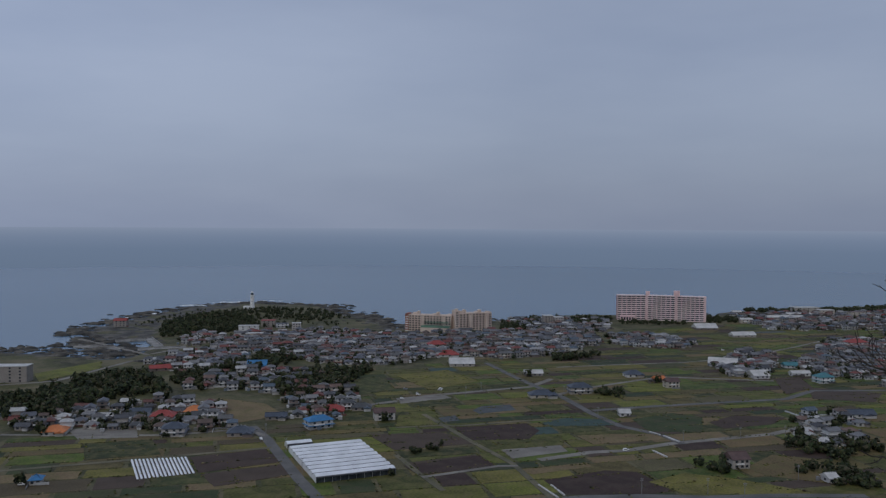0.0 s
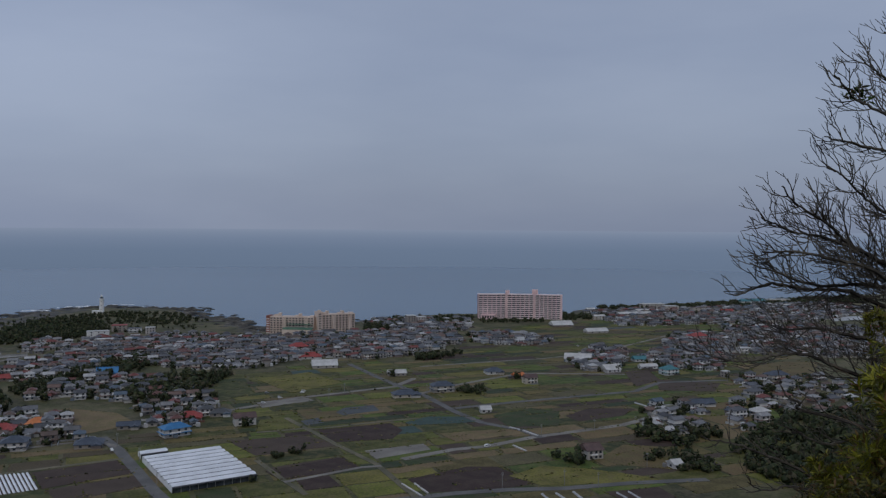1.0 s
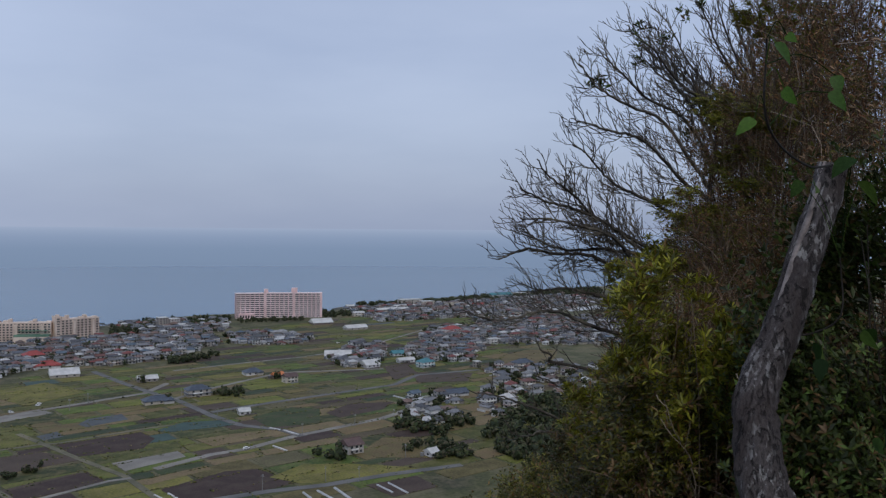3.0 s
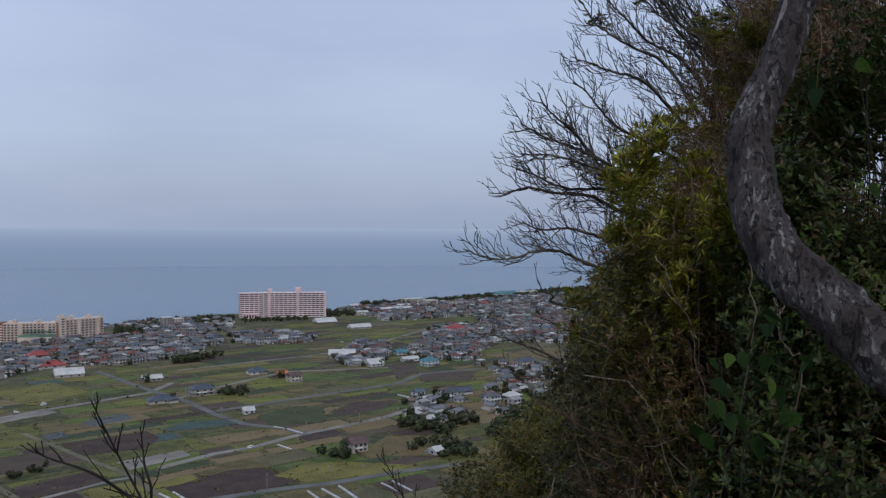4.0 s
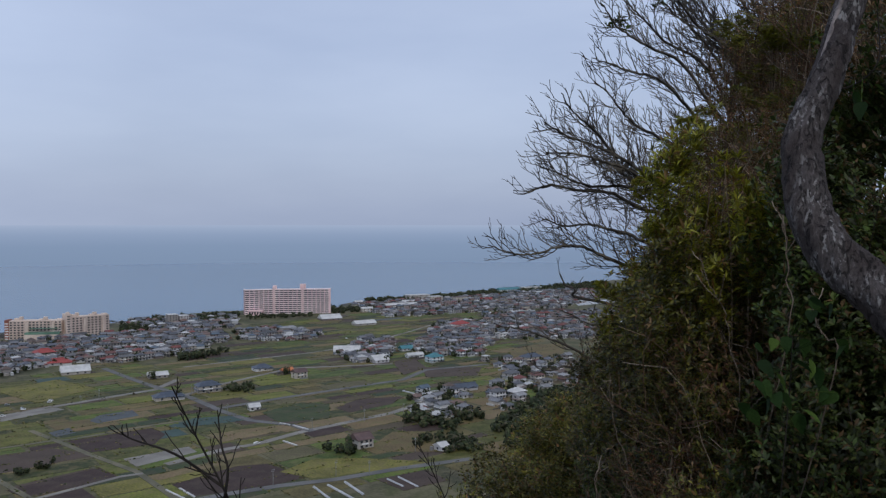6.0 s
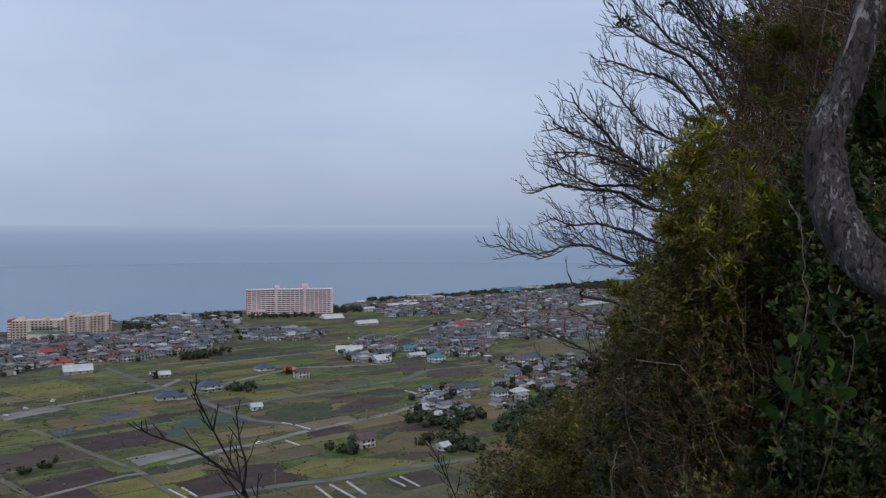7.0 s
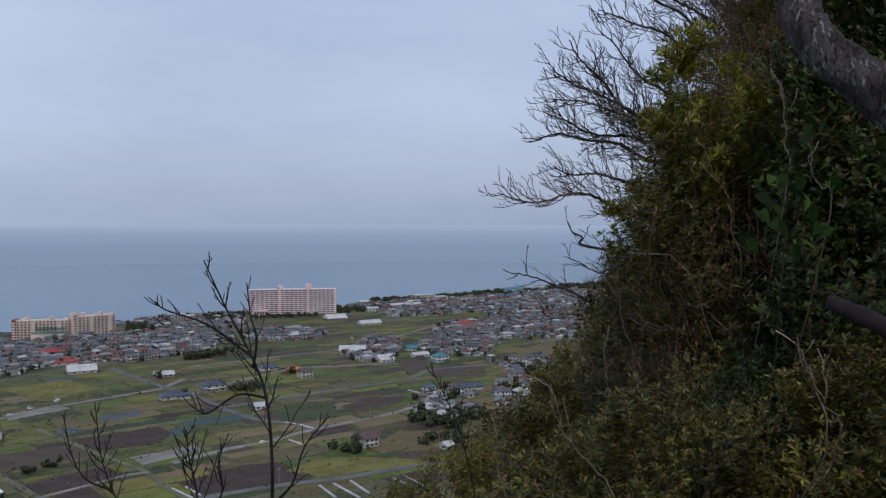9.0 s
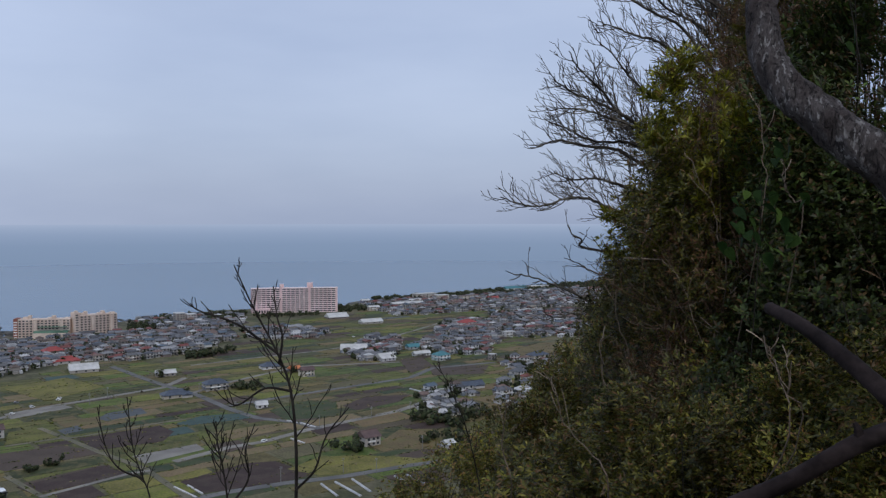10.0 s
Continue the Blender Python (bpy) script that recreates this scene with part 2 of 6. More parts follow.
M_LEAF = material("shrub_leaf", [(0.078, 0.078, 0.013), (0.125, 0.115, 0.017), (0.046, 0.050, 0.010), (0.175, 0.155, 0.020), (0.092, 0.090, 0.014), (0.150, 0.076, 0.024), (0.058, 0.064, 0.012), (0.225, 0.200, 0.036), (0.040, 0.046, 0.011), (0.190, 0.112, 0.042), (0.140, 0.138, 0.018), (0.028, 0.032, 0.008)],
                  by="island", rough=0.42, grain=30, patch=2, strength=0.4, thin=0.3, spec=0.3, vary=0.55)
M_LEAF_YOUNG = material("young_leaf", [(0.211, 0.206, 0.015), (0.150, 0.155, 0.013), (0.267, 0.254, 0.024), (0.099, 0.105, 0.011), (0.129, 0.073, 0.017), (0.052, 0.057, 0.009), (0.181, 0.176, 0.015)],
                        by="island", rough=0.42, grain=30, patch=2, strength=0.35, thin=0.35, spec=0.3, vary=0.3)
M_LEAF_DARK = material("dark_leaf", [(0.030, 0.046, 0.011), (0.046, 0.062, 0.013), (0.024, 0.033, 0.010), (0.064, 0.080, 0.017), (0.090, 0.055, 0.022), (0.028, 0.032, 0.012), (0.060, 0.095, 0.019)], by="island", rough=0.42, grain=30, patch=2, strength=0.35, thin=0.3, spec=0.22, vary=0.5)
M_LEAF_DRY = material("dry_leaf", [(0.166, 0.078, 0.035), (0.234, 0.127, 0.058), (0.108, 0.053, 0.029), (0.073, 0.060, 0.022), (0.300, 0.200, 0.118), (0.137, 0.083, 0.044), (0.088, 0.083, 0.019), (0.110, 0.105, 0.022)], by="island", rough=0.75, grain=30, patch=2, strength=0.35, thin=0.35, spec=0.15, vary=0.4)
M_CANE = material("pale_dry_cane", [(0.20, 0.16, 0.12), (0.26, 0.21, 0.16), (0.13, 0.10, 0.075), (0.20, 0.16, 0.125)], by="island", grain=25, patch=3, strength=0.3, spec=0.15)
M_SCAR = material("bare_weathered_wood", [(0.15, 0.125, 0.115), (0.28, 0.24, 0.22)], rough=0.7, grain=80, patch=14, strength=0.4, bump=0.003)
M_TWIG = material("weathered_twig", [(0.042, 0.036, 0.032), (0.078, 0.070, 0.060), (0.120, 0.108, 0.084)], grain=25, patch=2.5, strength=0.35, spec=0.15)
M_TWIG_RED = material("reddish_dry_stem", [(0.085, 0.048, 0.032), (0.130, 0.084, 0.054), (0.165, 0.125, 0.085), (0.055, 0.040, 0.030), (0.080, 0.064, 0.045), (0.22, 0.175, 0.135)], by="island", grain=25, patch=2, strength=0.3, spec=0.1)
M_BRANCH = material("smooth_dark_bark", [(0.013, 0.0095, 0.009), (0.026, 0.019, 0.018)], rough=0.8, grain=60, patch=12, strength=0.4, bump=0.004, spec=0.08)
M_SAPLING = material("dark_dead_wood", [(0.018, 0.015, 0.013), (0.035, 0.03, 0.026)], grain=40, patch=4, strength=0.3, spec=0.1)
M_GAP = material("dark_gutter", [(0.05, 0.055, 0.06), (0.08, 0.08, 0.085)], grain=2, patch=0.3)
M_SURF = material("white_surf", [(0.75, 0.78, 0.8), (0.85, 0.87, 0.88)], grain=0.6, patch=0.1, strength=0.15)
M_CONC = material("harbour_concrete", [(0.2, 0.2, 0.19), (0.3, 0.29, 0.27)], grain=1, patch=0.1, strength=0.25)


# ---------------------------------------------------------------- mesh helpers
def part(name, bm, mat, parent=None, label=""):
    """Links a bmesh (or mesh) as one object, under parent if given."""
    if isinstance(bm, bmesh.types.BMesh):
        me = bpy.data.meshes.new(name)
        bm.to_mesh(me)
        bm.free()
    else:
        me = bm
    if mat is not None and not me.materials:
        me.materials.append(mat)
    ob = new(name, me)
    ob.parent = parent
    return tagged(ob, label)


def mesh_of(name, verts, faces, mat=None, smooth=False):
    me = bpy.data.meshes.new(name)
    if isinstance(faces, np.ndarray):
        n, k = faces.shape
        me.vertices.add(len(verts))
        me.vertices.foreach_set("co", np.asarray(verts, np.float32).ravel())
        me.loops.add(n * k)
        me.loops.foreach_set("vertex_index", faces.astype(np.int32).ravel())
        me.polygons.add(n)
        me.polygons.foreach_set("loop_start", np.arange(0, n * k, k, dtype=np.int32))
        me.polygons.foreach_set("loop_total", np.full(n, k, np.int32))
        me.update(calc_edges=True)
    else:
        me.from_pydata([tuple(map(float, v)) for v in verts], [], [tuple(map(int, f)) for f in faces])
    if mat is not None:
        me.materials.append(mat)
    if smooth:
        me.polygons.foreach_set("use_smooth", [True] * len(me.polygons))
    me.update()
    return me


def box(bm, x0, x1, y0, y1, z0, z1):
    v = [bm.verts.new((x, y, z)) for z in (z0, z1) for x, y in ((x0, y0), (x1, y0), (x1, y1), (x0, y1))]
    for f in ((3, 2, 1, 0), (4, 5, 6, 7), (0, 1, 5, 4), (1, 2, 6, 5), (2, 3, 7, 6), (3, 0, 4, 7)):
        bm.faces.new([v[i] for i in f])


def boxed(*boxes):
    bm = bmesh.new()
    for b in boxes:
        box(bm, *b)
    return bm


def empty(name, m, label, category, group="", kind=""):
    ob = new(name)
    ob.matrix_world = m
    return tagged(ob, label, category, group, kind)


def tube(verts, faces, pts, radii, sides=5):
    """Adds a swept round branch along pts to the lists of vertices and faces."""
    pts = np.asarray(pts, float)
    base = len(verts)
    n = len(pts)
    d = np.gradient(pts, axis=0)
    d /= np.linalg.norm(d, axis=1)[:, None] + 1e-9
    ref = np.array((0.31, 0.2, 0.93)) if abs(d[0][2]) < 0.9 else np.array((1.0, 0.1, 0.0))
    for i in range(n):
        a = np.cross(d[i], ref)
        a /= np.linalg.norm(a) + 1e-9
        b = np.cross(d[i], a)
        for s in range(sides):
            t = 2 * math.pi * s / sides
            verts.append(tuple(pts[i] + radii[i] * (a * math.cos(t) + b * math.sin(t))))
    for i in range(n - 1):
        for s in range(sides):
            p, q = base + i * sides + s, base + i * sides + (s + 1) % sides
            faces.append((p, q, q + sides, p + sides))
    faces.append(tuple(base + s for s in range(sides))[::-1])
    faces.append(tuple(base + (n - 1) * sides + s for s in range(sides)))


def inside(poly, x, y):
    """Even-odd test of points against a polygon; arrays welcome."""
    x, y = np.asarray(x, float), np.asarray(y, float)
    r = np.zeros(x.shape, bool)
    for (x0, y0), (x1, y1) in zip(poly, poly[1:] + poly[:1]):
        c = (y0 > y) != (y1 > y)
        r ^= c & (x < (x1 - x0) * (y - y0) / (y1 - y0 + 1e-12) + x0)
    return r


def edge_distance(poly, x, y):
    best = np.full(np.shape(x), 1e9)
    for (x0, y0), (x1, y1) in zip(poly, poly[1:] + poly[:1]):
        ex, ey = x1 - x0, y1 - y0
        t = np.clip(((x - x0) * ex + (y - y0) * ey) / (ex * ex + ey * ey + 1e-9), 0, 1)
        best = np.minimum(best, np.hypot(x - x0 - t * ex, y - y0 - t * ey))
    return best


def waves(x, y, s, seed=0.0):
    """Cheap smooth noise for arrays, about -1 to 1."""
    return (np.sin(x / s + 1.7 * np.sin(y / s * 0.8 + seed)) + np.sin(y / s * 1.3 + 2.1 * np.sin(x / s * 0.7 + seed * 2)) + np.sin((x + y) / s * 2.1 + seed)) / 3


# ---------------------------------------------------------------- land, sea, distance
COAST = [
    (-1350, 1010), (-900, 985), (-502, 948), (-456, 933), (-418, 918), (-362, 904),
    (-349, 909), (-361, 941), (-410, 973), (-437, 990), (-417, 1040), (-482, 1108),
    (-482, 1202), (-471, 1283), (-449, 1375), (-425, 1452), (-390, 1505), (-344, 1529),
    (-268, 1512), (-216, 1504), (-182, 1416), (-126, 1315), (-76, 1220), (-64, 1162),
    (-24, 1218), (76, 1279), (188, 1356), (281, 1377), (426, 1349), (480, 1421),
    (595, 1491), (706, 1523), (838, 1553), (1067, 1622), (1202, 1679), (1500, 1780),
    (2450, 1850), (2450, -880), (-1350, -880)
]
HARBOUR = [
    (-408, 1035), (-372, 1057), (-343, 999), (-356, 980), (-342, 941), (-344, 913),
    (-356, 912), (-368, 953), (-385, 970)
]
LIGHT_X, LIGHT_Y = -319, 1404


def land_height(x, y):
    """Height of the coastal plain, its shore and the low wooded headland."""
    wob = 9 * waves(x, y, 23, 1.0) + 5 * waves(x, y, 9, 2.0)
    d = np.where(inside(COAST, x, y), 1, -1) * edge_distance(COAST, x, y)
    far = np.clip((y - 700) / 200, 0, 1)
    h = np.clip((d + wob * far) / 14, -1, 1) * 2.0 - 2.0
    hd = np.where(inside(HARBOUR, x, y), -1, 1) * edge_distance(HARBOUR, x, y)
    h = np.where(hd < 4, np.minimum(h, np.clip(hd, -4, 4) - 4), h)
    rise = 2.6 * np.exp(-(((x - LIGHT_X + 10) / 110) ** 2 + ((y - LIGHT_Y + 30) / 95) ** 2))
    return h + np.where(h > -1, rise, 0)


def hill_height(a, b):
    """Slope on which the trees stand: a metres ahead of the crest, b to its right."""
    left = np.minimum(b - 0.4, 0)
    right = np.maximum(b - 0.4, 0)
    z = 140.6 - 0.25 * a + 0.75 * left + 0.28 * np.minimum(right, 9)
    z = z - 0.55 * np.maximum(a - 15, 0) + 0.12 * waves(a, b, 1.1)
    return np.maximum(z, -3)


AHEAD = Vector((math.sin(radians(25.0)), math.cos(radians(25.0))))
RIGHT = Vector((AHEAD.y, -AHEAD.x))
CREST = Vector((0.44, 2.27))


def on_hill(a, b):
    p = CREST + AHEAD * a + RIGHT * b
    return p.x, p.y


def grid_mesh(name, xs, ys, fz, mat):
    X, Y = np.meshgrid(xs, ys)
    Z = fz(X, Y)
    nx = len(xs)
    verts = np.stack([X.ravel(), Y.ravel(), Z.ravel()], -1)
    i0 = (np.arange(len(ys) - 1)[:, None] * nx + np.arange(nx - 1)[None]).reshape(-1, 1)
    faces = np.concatenate([i0, i0 + 1, i0 + nx + 1, i0 + nx], 1)
    return mesh_of(name, verts, faces, mat, True)


ground = part("ground", grid_mesh("ground", np.arange(-1400, 2500, 11.0), np.concatenate([np.arange(-900, 840, 60.0), np.arange(840, 1900, 9.0)]), land_height, None), M_EARTH)
tagged(ground, "flat coastal plain of grass and earth", "ground", kind="structure")
gm = ground.data
gm.materials.append(M_ROCK)
cen = np.zeros(len(gm.polygons) * 3)
gm.polygons.foreach_get("center", cen)
cen = cen.reshape(-1, 3)
rocky = (cen[:, 2] < -0.25) | ((edge_distance(COAST, cen[:, 0], cen[:, 1]) < 16 + 12 * waves(cen[:, 0], cen[:, 1], 17.0)) & (cen[:, 0] < -40) & (cen[:, 1] > 880))
WEST_SHELF = [(-450, 1054), (-490, 1190), (-480, 1301), (-455, 1388), (-400, 1510), (-350, 1500), (-372, 1391), (-408, 1228), (-366, 1046)]
rocky |= inside(WEST_SHELF, cen[:, 0], cen[:, 1]) & (waves(cen[:, 0], cen[:, 1], 13.0, 3.0) > -0.3)
gm.polygons.foreach_set("material_index", rocky.astype(int))


def hill_sheet():
    aa = np.concatenate([np.arange(-260, -12, 12.0), np.arange(-12, 20, 0.5), np.arange(20, 330, 10.0)])
    bb = np.concatenate([np.arange(-230, -9, 11.0), np.arange(-9, 14, 0.5), np.arange(14, 300, 12.0)])
    A, B = np.meshgrid(aa, bb)
    Z = hill_height(A, B)
    X = CREST.x + AHEAD.x * A + RIGHT.x * B
    Y = CREST.y + AHEAD.y * A + RIGHT.y * B
    n = len(aa)
    faces = [(j * n + i, (j + 1) * n + i, (j + 1) * n + i + 1, j * n + i + 1) for j in range(len(bb) - 1) for i in range(n - 1)]
    return mesh_of("hillside", np.stack([X.ravel(), Y.ravel(), Z.ravel()], -1), faces, M_HILL, True)


tagged(part("hillside", hill_sheet(), M_HILL), "steep wooded hillside with bare earth and litter", "hillside", kind="structure")


def sea_material():
    m = bpy.data.materials.new("sea_water")
    m.use_nodes = True
    n, l = m.node_tree.nodes, m.node_tree.links
    b = n["Principled BSDF"]
    b.inputs["Roughness"].default_value = 0.24
    b.inputs["IOR"].default_value = 1.33
    b.inputs["Specular Tint"].default_value = (0.89, 1.0, 0.985, 1)
    tc = n.new("ShaderNodeTexCoord")
    mp = n.new("ShaderNodeMapping")
    mp.inputs["Scale"].default_value = (0.0012, 0.004, 1)
    ns = n.new("ShaderNodeTexNoise")
    ns.inputs["Scale"].default_value, ns.inputs["Detail"].default_value = 1.0, 6
    rp = n.new("ShaderNodeValToRGB")
    rp.color_ramp.elements[0].position, rp.color_ramp.elements[0].color = 0.35, (0.062, 0.132, 0.205, 1)
    rp.color_ramp.elements[1].position, rp.color_ramp.elements[1].color = 0.7, (0.085, 0.160, 0.240, 1)
    l.new(tc.outputs["Object"], mp.inputs[0])
    l.new(mp.outputs[0], ns.inputs["Vector"])
    l.new(ns.outputs["Fac"], rp.inputs[0])
    l.new(rp.outputs[0], b.inputs["Base Color"])
    wv = n.new("ShaderNodeTexNoise")
    wv.inputs["Scale"].default_value, wv.inputs["Detail"].default_value = 0.16, 6
    l.new(tc.outputs["Object"], wv.inputs["Vector"])
    bp = n.new("ShaderNodeBump")
    bp.inputs["Strength"].default_value, bp.inputs["Distance"].default_value = 0.12, 1.0
    l.new(wv.outputs["Fac"], bp.inputs["Height"])
    l.new(bp.outputs[0], b.inputs["Normal"])
    return m


SEA_Z, SEA_R = -1.5, 4850.0
sv = [(0, 0, SEA_Z)] + [(SEA_R * math.cos(2 * math.pi * i / 128), SEA_R * math.sin(2 * math.pi * i / 128), SEA_Z) for i in range(128)]
tagged(part("water", mesh_of("water", sv, [(0, 1 + i, 1 + (i + 1) % 128) for i in range(128)]), sea_material()), "grey-blue open sea under an overcast sky", "sea", kind="structure")


def backdrop_far_sea():
    """Glowing ring for the sea from three kilometres to the horizon, haze painted in."""
    m = bpy.data.materials.new("painted_haze_sea")
    m.use_nodes = True
    n, l = m.node_tree.nodes, m.node_tree.links
    n.clear()
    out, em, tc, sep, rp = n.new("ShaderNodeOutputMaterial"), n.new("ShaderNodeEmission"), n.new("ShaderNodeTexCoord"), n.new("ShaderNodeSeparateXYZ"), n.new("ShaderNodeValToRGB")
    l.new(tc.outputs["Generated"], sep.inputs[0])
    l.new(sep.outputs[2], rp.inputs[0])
    # haze is put into the emission colour: paler from base to rim
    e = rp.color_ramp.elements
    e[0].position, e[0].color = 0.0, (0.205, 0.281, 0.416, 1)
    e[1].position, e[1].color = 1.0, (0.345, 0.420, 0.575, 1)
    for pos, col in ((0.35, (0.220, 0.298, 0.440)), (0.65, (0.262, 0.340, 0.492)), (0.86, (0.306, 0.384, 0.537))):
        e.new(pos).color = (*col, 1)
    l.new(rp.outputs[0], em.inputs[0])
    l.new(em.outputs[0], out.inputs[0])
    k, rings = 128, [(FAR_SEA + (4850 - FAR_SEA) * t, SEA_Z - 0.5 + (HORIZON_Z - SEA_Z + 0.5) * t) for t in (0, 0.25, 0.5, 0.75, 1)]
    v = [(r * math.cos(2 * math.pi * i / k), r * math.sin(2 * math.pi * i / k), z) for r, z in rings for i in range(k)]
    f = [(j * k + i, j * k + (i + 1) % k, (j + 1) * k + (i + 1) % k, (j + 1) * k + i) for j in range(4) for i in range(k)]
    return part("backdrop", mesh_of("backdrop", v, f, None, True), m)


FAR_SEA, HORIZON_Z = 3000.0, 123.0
tagged(backdrop_far_sea(), "glowing backdrop of far sea with haze painted towards the horizon", "sea horizon", kind="structure")


# ---------------------------------------------------------------- roads and fields
def ribbon(name, pts, width, z, mat, label, category="road"):
    """A road with thickness along a smooth line of points."""
    p = np.array(pts, float)
    t = np.arange(len(p))
    tt = np.linspace(0, len(p) - 1, (len(p) - 1) * 4 + 1)
    q = np.stack([np.interp(tt, t, p[:, 0]), np.interp(tt, t, p[:, 1])], -1)
    d = np.gradient(q, axis=0)
    d /= np.linalg.norm(d, axis=1)[:, None]
    s = np.stack([-d[:, 1], d[:, 0]], -1) * width / 2
    v, f = [], []
    for i in range(len(q)):
        for off, zz in ((s[i], -0.5), (s[i], z), (-s[i], z), (-s[i], -0.5)):
            v.append((*(q[i] + off), zz))
    for i in range(len(q) - 1):
        a, b = 4 * i, 4 * i + 4
        for j in range(3):
            f.append((a + j, b + j, b + j + 1, a + j + 1))
    return tagged(part(name, mesh_of(name, v, f), mat), label, category, kind="structure")


ROADS = [
    (7.0, 1, [(-135, 596), (-118, 564), (-97, 514), (-80, 473), (-63, 437), (-48, 400)]),
    (4.0, 2, [(-300, 568), (-242, 568), (-185, 569), (-139, 588), (-119, 569)]),
    (4.0, 0, [(-272, 478), (-256, 485), (-189, 509), (-136, 529), (-109, 539)]),
    (6.0, 2, [(61, 514), (97, 532), (119, 536), (155, 555), (182, 564), (231, 581), (293, 622)]),
    (6.0, 1, [(38, 436), (81, 444), (111, 446), (143, 444), (185, 448), (230, 448)]),
    (6.0, 2, [(-57, 669), (-36, 684), (1, 711), (43, 731), (80, 747), (104, 786)]),
    (6.0, 1, [(47, 877), (67, 806), (83, 756), (102, 706), (117, 640), (130, 602), (153, 577), (162, 553)]),
    (6.0, 1, [(119, 652), (167, 668), (220, 682), (290, 700), (328, 736), (398, 739)]),
    (5.0, 2, [(98, 712), (137, 748), (172, 773), (212, 800), (312, 782)]),
    (4.0, 2, [(118, 851), (183, 869), (260, 887), (322, 913), (411, 991), (528, 1100)]),
    (4.0, 0, [(-13, 637), (7, 590), (22, 554), (44, 506), (60, 440)]),
    (3.5, 0, [(-32, 594), (0, 601), (11, 599), (66, 618), (86, 621)]),
    (3.5, 0, [(-28, 524), (-11, 482), (2, 453)]),
    (3.5, 2, [(-10, 477), (35, 500), (47, 501)]),
    (5.0, 2, [(-453, 1043), (-324, 920), (-297, 972), (-243, 992), (-174, 981)]),
    (5.0, 2, [(-393, 742), (-352, 762), (-326, 874), (-295, 905), (-230, 965)]),
]
for i, (width, asphalt, pts) in enumerate(ROADS):
    ribbon("road", pts, width, 0.21 + 0.005 * i, M_ASPH if asphalt == 1 else M_TRACK if asphalt == 2 else M_PATH,
           ("narrow asphalt road between the fields", "pale concrete farm road between the fields", "earthen farm track between the fields")[{1: 0, 2: 1, 0: 2}[asphalt]])


def field(corners, mat, label, z=0.08):
    c = [Vector((x, y, z)) for x, y in corners]
    mid = sum(c, Vector()) / len(c)
    v = [tuple(p - mid) for p in c] + [(p.x - mid.x, p.y - mid.y, -0.6 - z) for p in c]
    n = len(c)
    f = [tuple(range(n))] + [(i, n + i, n + (i + 1) % n, (i + 1) % n) for i in range(n)]
    ob = part("field", mesh_of("field", v, f), mat)
    ob.location = mid
    return tagged(ob, label, "field", "fields of the plain", "structure")


FIELD_KINDS = {"g": (M_GRASS, "grassy green field"), "s": (M_SOIL, "bare ploughed field of dark soil"), "c": (M_CROP, "field of low crops in rows"),
               "d": (M_STRAW, "field of dry straw-coloured grass"), "n": (M_NET, "field covered with blue-green netting"), "p": (M_TRACK, "pale gravel yard"), "w": (M_FILMED, "field strip under pale plastic film")}
TOWNS = [
    (9.6, [(-260, 1094), (-171, 1139), (-107, 1112), (-60, 1091), (75, 1131), (204, 1124), (192, 1018), (131, 927), (73, 902), (12, 931), (-48, 865), (-106, 863), (-185, 909), (-243, 992)]),
    (15, [(-241, 726), (-204, 836), (-122, 813), (-66, 695), (-68, 624), (-110, 623), (-134, 705), (-173, 728)]),
    (16, [(-326, 618), (-288, 653), (-223, 684), (-160, 656), (-133, 580), (-206, 573), (-302, 571)]),
    (14, [(-305, 857), (-289, 946), (-236, 992), (-203, 878), (-243, 794)]),
    (14, [(-334, 1091), (-259, 1072), (-243, 992), (-309, 990)]),
    (10.5, [(215, 1094), (291, 1097), (309, 1026), (288, 980), (211, 1005)]),
    (10.5, [(276, 854), (344, 954), (375, 940), (330, 829), (283, 803)]),
    (12, [(496, 1070), (580, 1076), (491, 896), (409, 784), (371, 802), (360, 868), (416, 931)]),
    (14, [(608, 1146), (835, 1076), (642, 826), (504, 890)]),
    (17, [(275, 651), (322, 639), (270, 535), (233, 543)]),
    (15, [(462, 1368), (666, 1389), (985, 1497), (1025, 1356), (771, 1173), (464, 1162)]),
    (21, [(412, 751), (495, 752), (517, 702), (430, 584), (365, 588), (293, 534)]),
    (10.5, [(83, 1262), (252, 1277), (225, 1141), (134, 1120)]),
]
PLAIN = [
    (-234, 422), (-311, 560), (-135, 569), (-125, 613), (-75, 614), (-102, 830),
    (-35, 842), (30, 916), (106, 870), (179, 950), (216, 1069), (249, 1157),
    (389, 1228), (723, 1359), (870, 1401), (298, 430)
]
rf = random.Random(4)
GRID = radians(14.0)
gx, gy = Vector((math.cos(GRID), math.sin(GRID))), Vector((-math.sin(GRID), math.cos(GRID)))
v = 250.0
PLOTS = []
while v < 1250:
    dv = rf.uniform(9, 24)
    u = -420.0
    while u < 1500:
        du = rf.uniform(18, 62)
        cs = [gx * (u + i) + gy * (v + j) for i, j in ((1.4, 0.7), (du - 1.4, 0.7), (du - 1.4, dv - 0.7), (1.4, dv - 0.7))]
        m = sum(cs, Vector((0, 0))) / 4
        if bool(inside(PLAIN, m.x, m.y)):
            kind = rf.choices("gscdn", (56, 9, 20, 14, 1))[0]
            sk = rf.uniform(-0.06, 0.06)
            cs = [(p.x + sk * (p.y - m.y), p.y) for p in cs]
            field(cs, *FIELD_KINDS[kind])
            PLOTS.append(cs)
        u += du
    v += dv
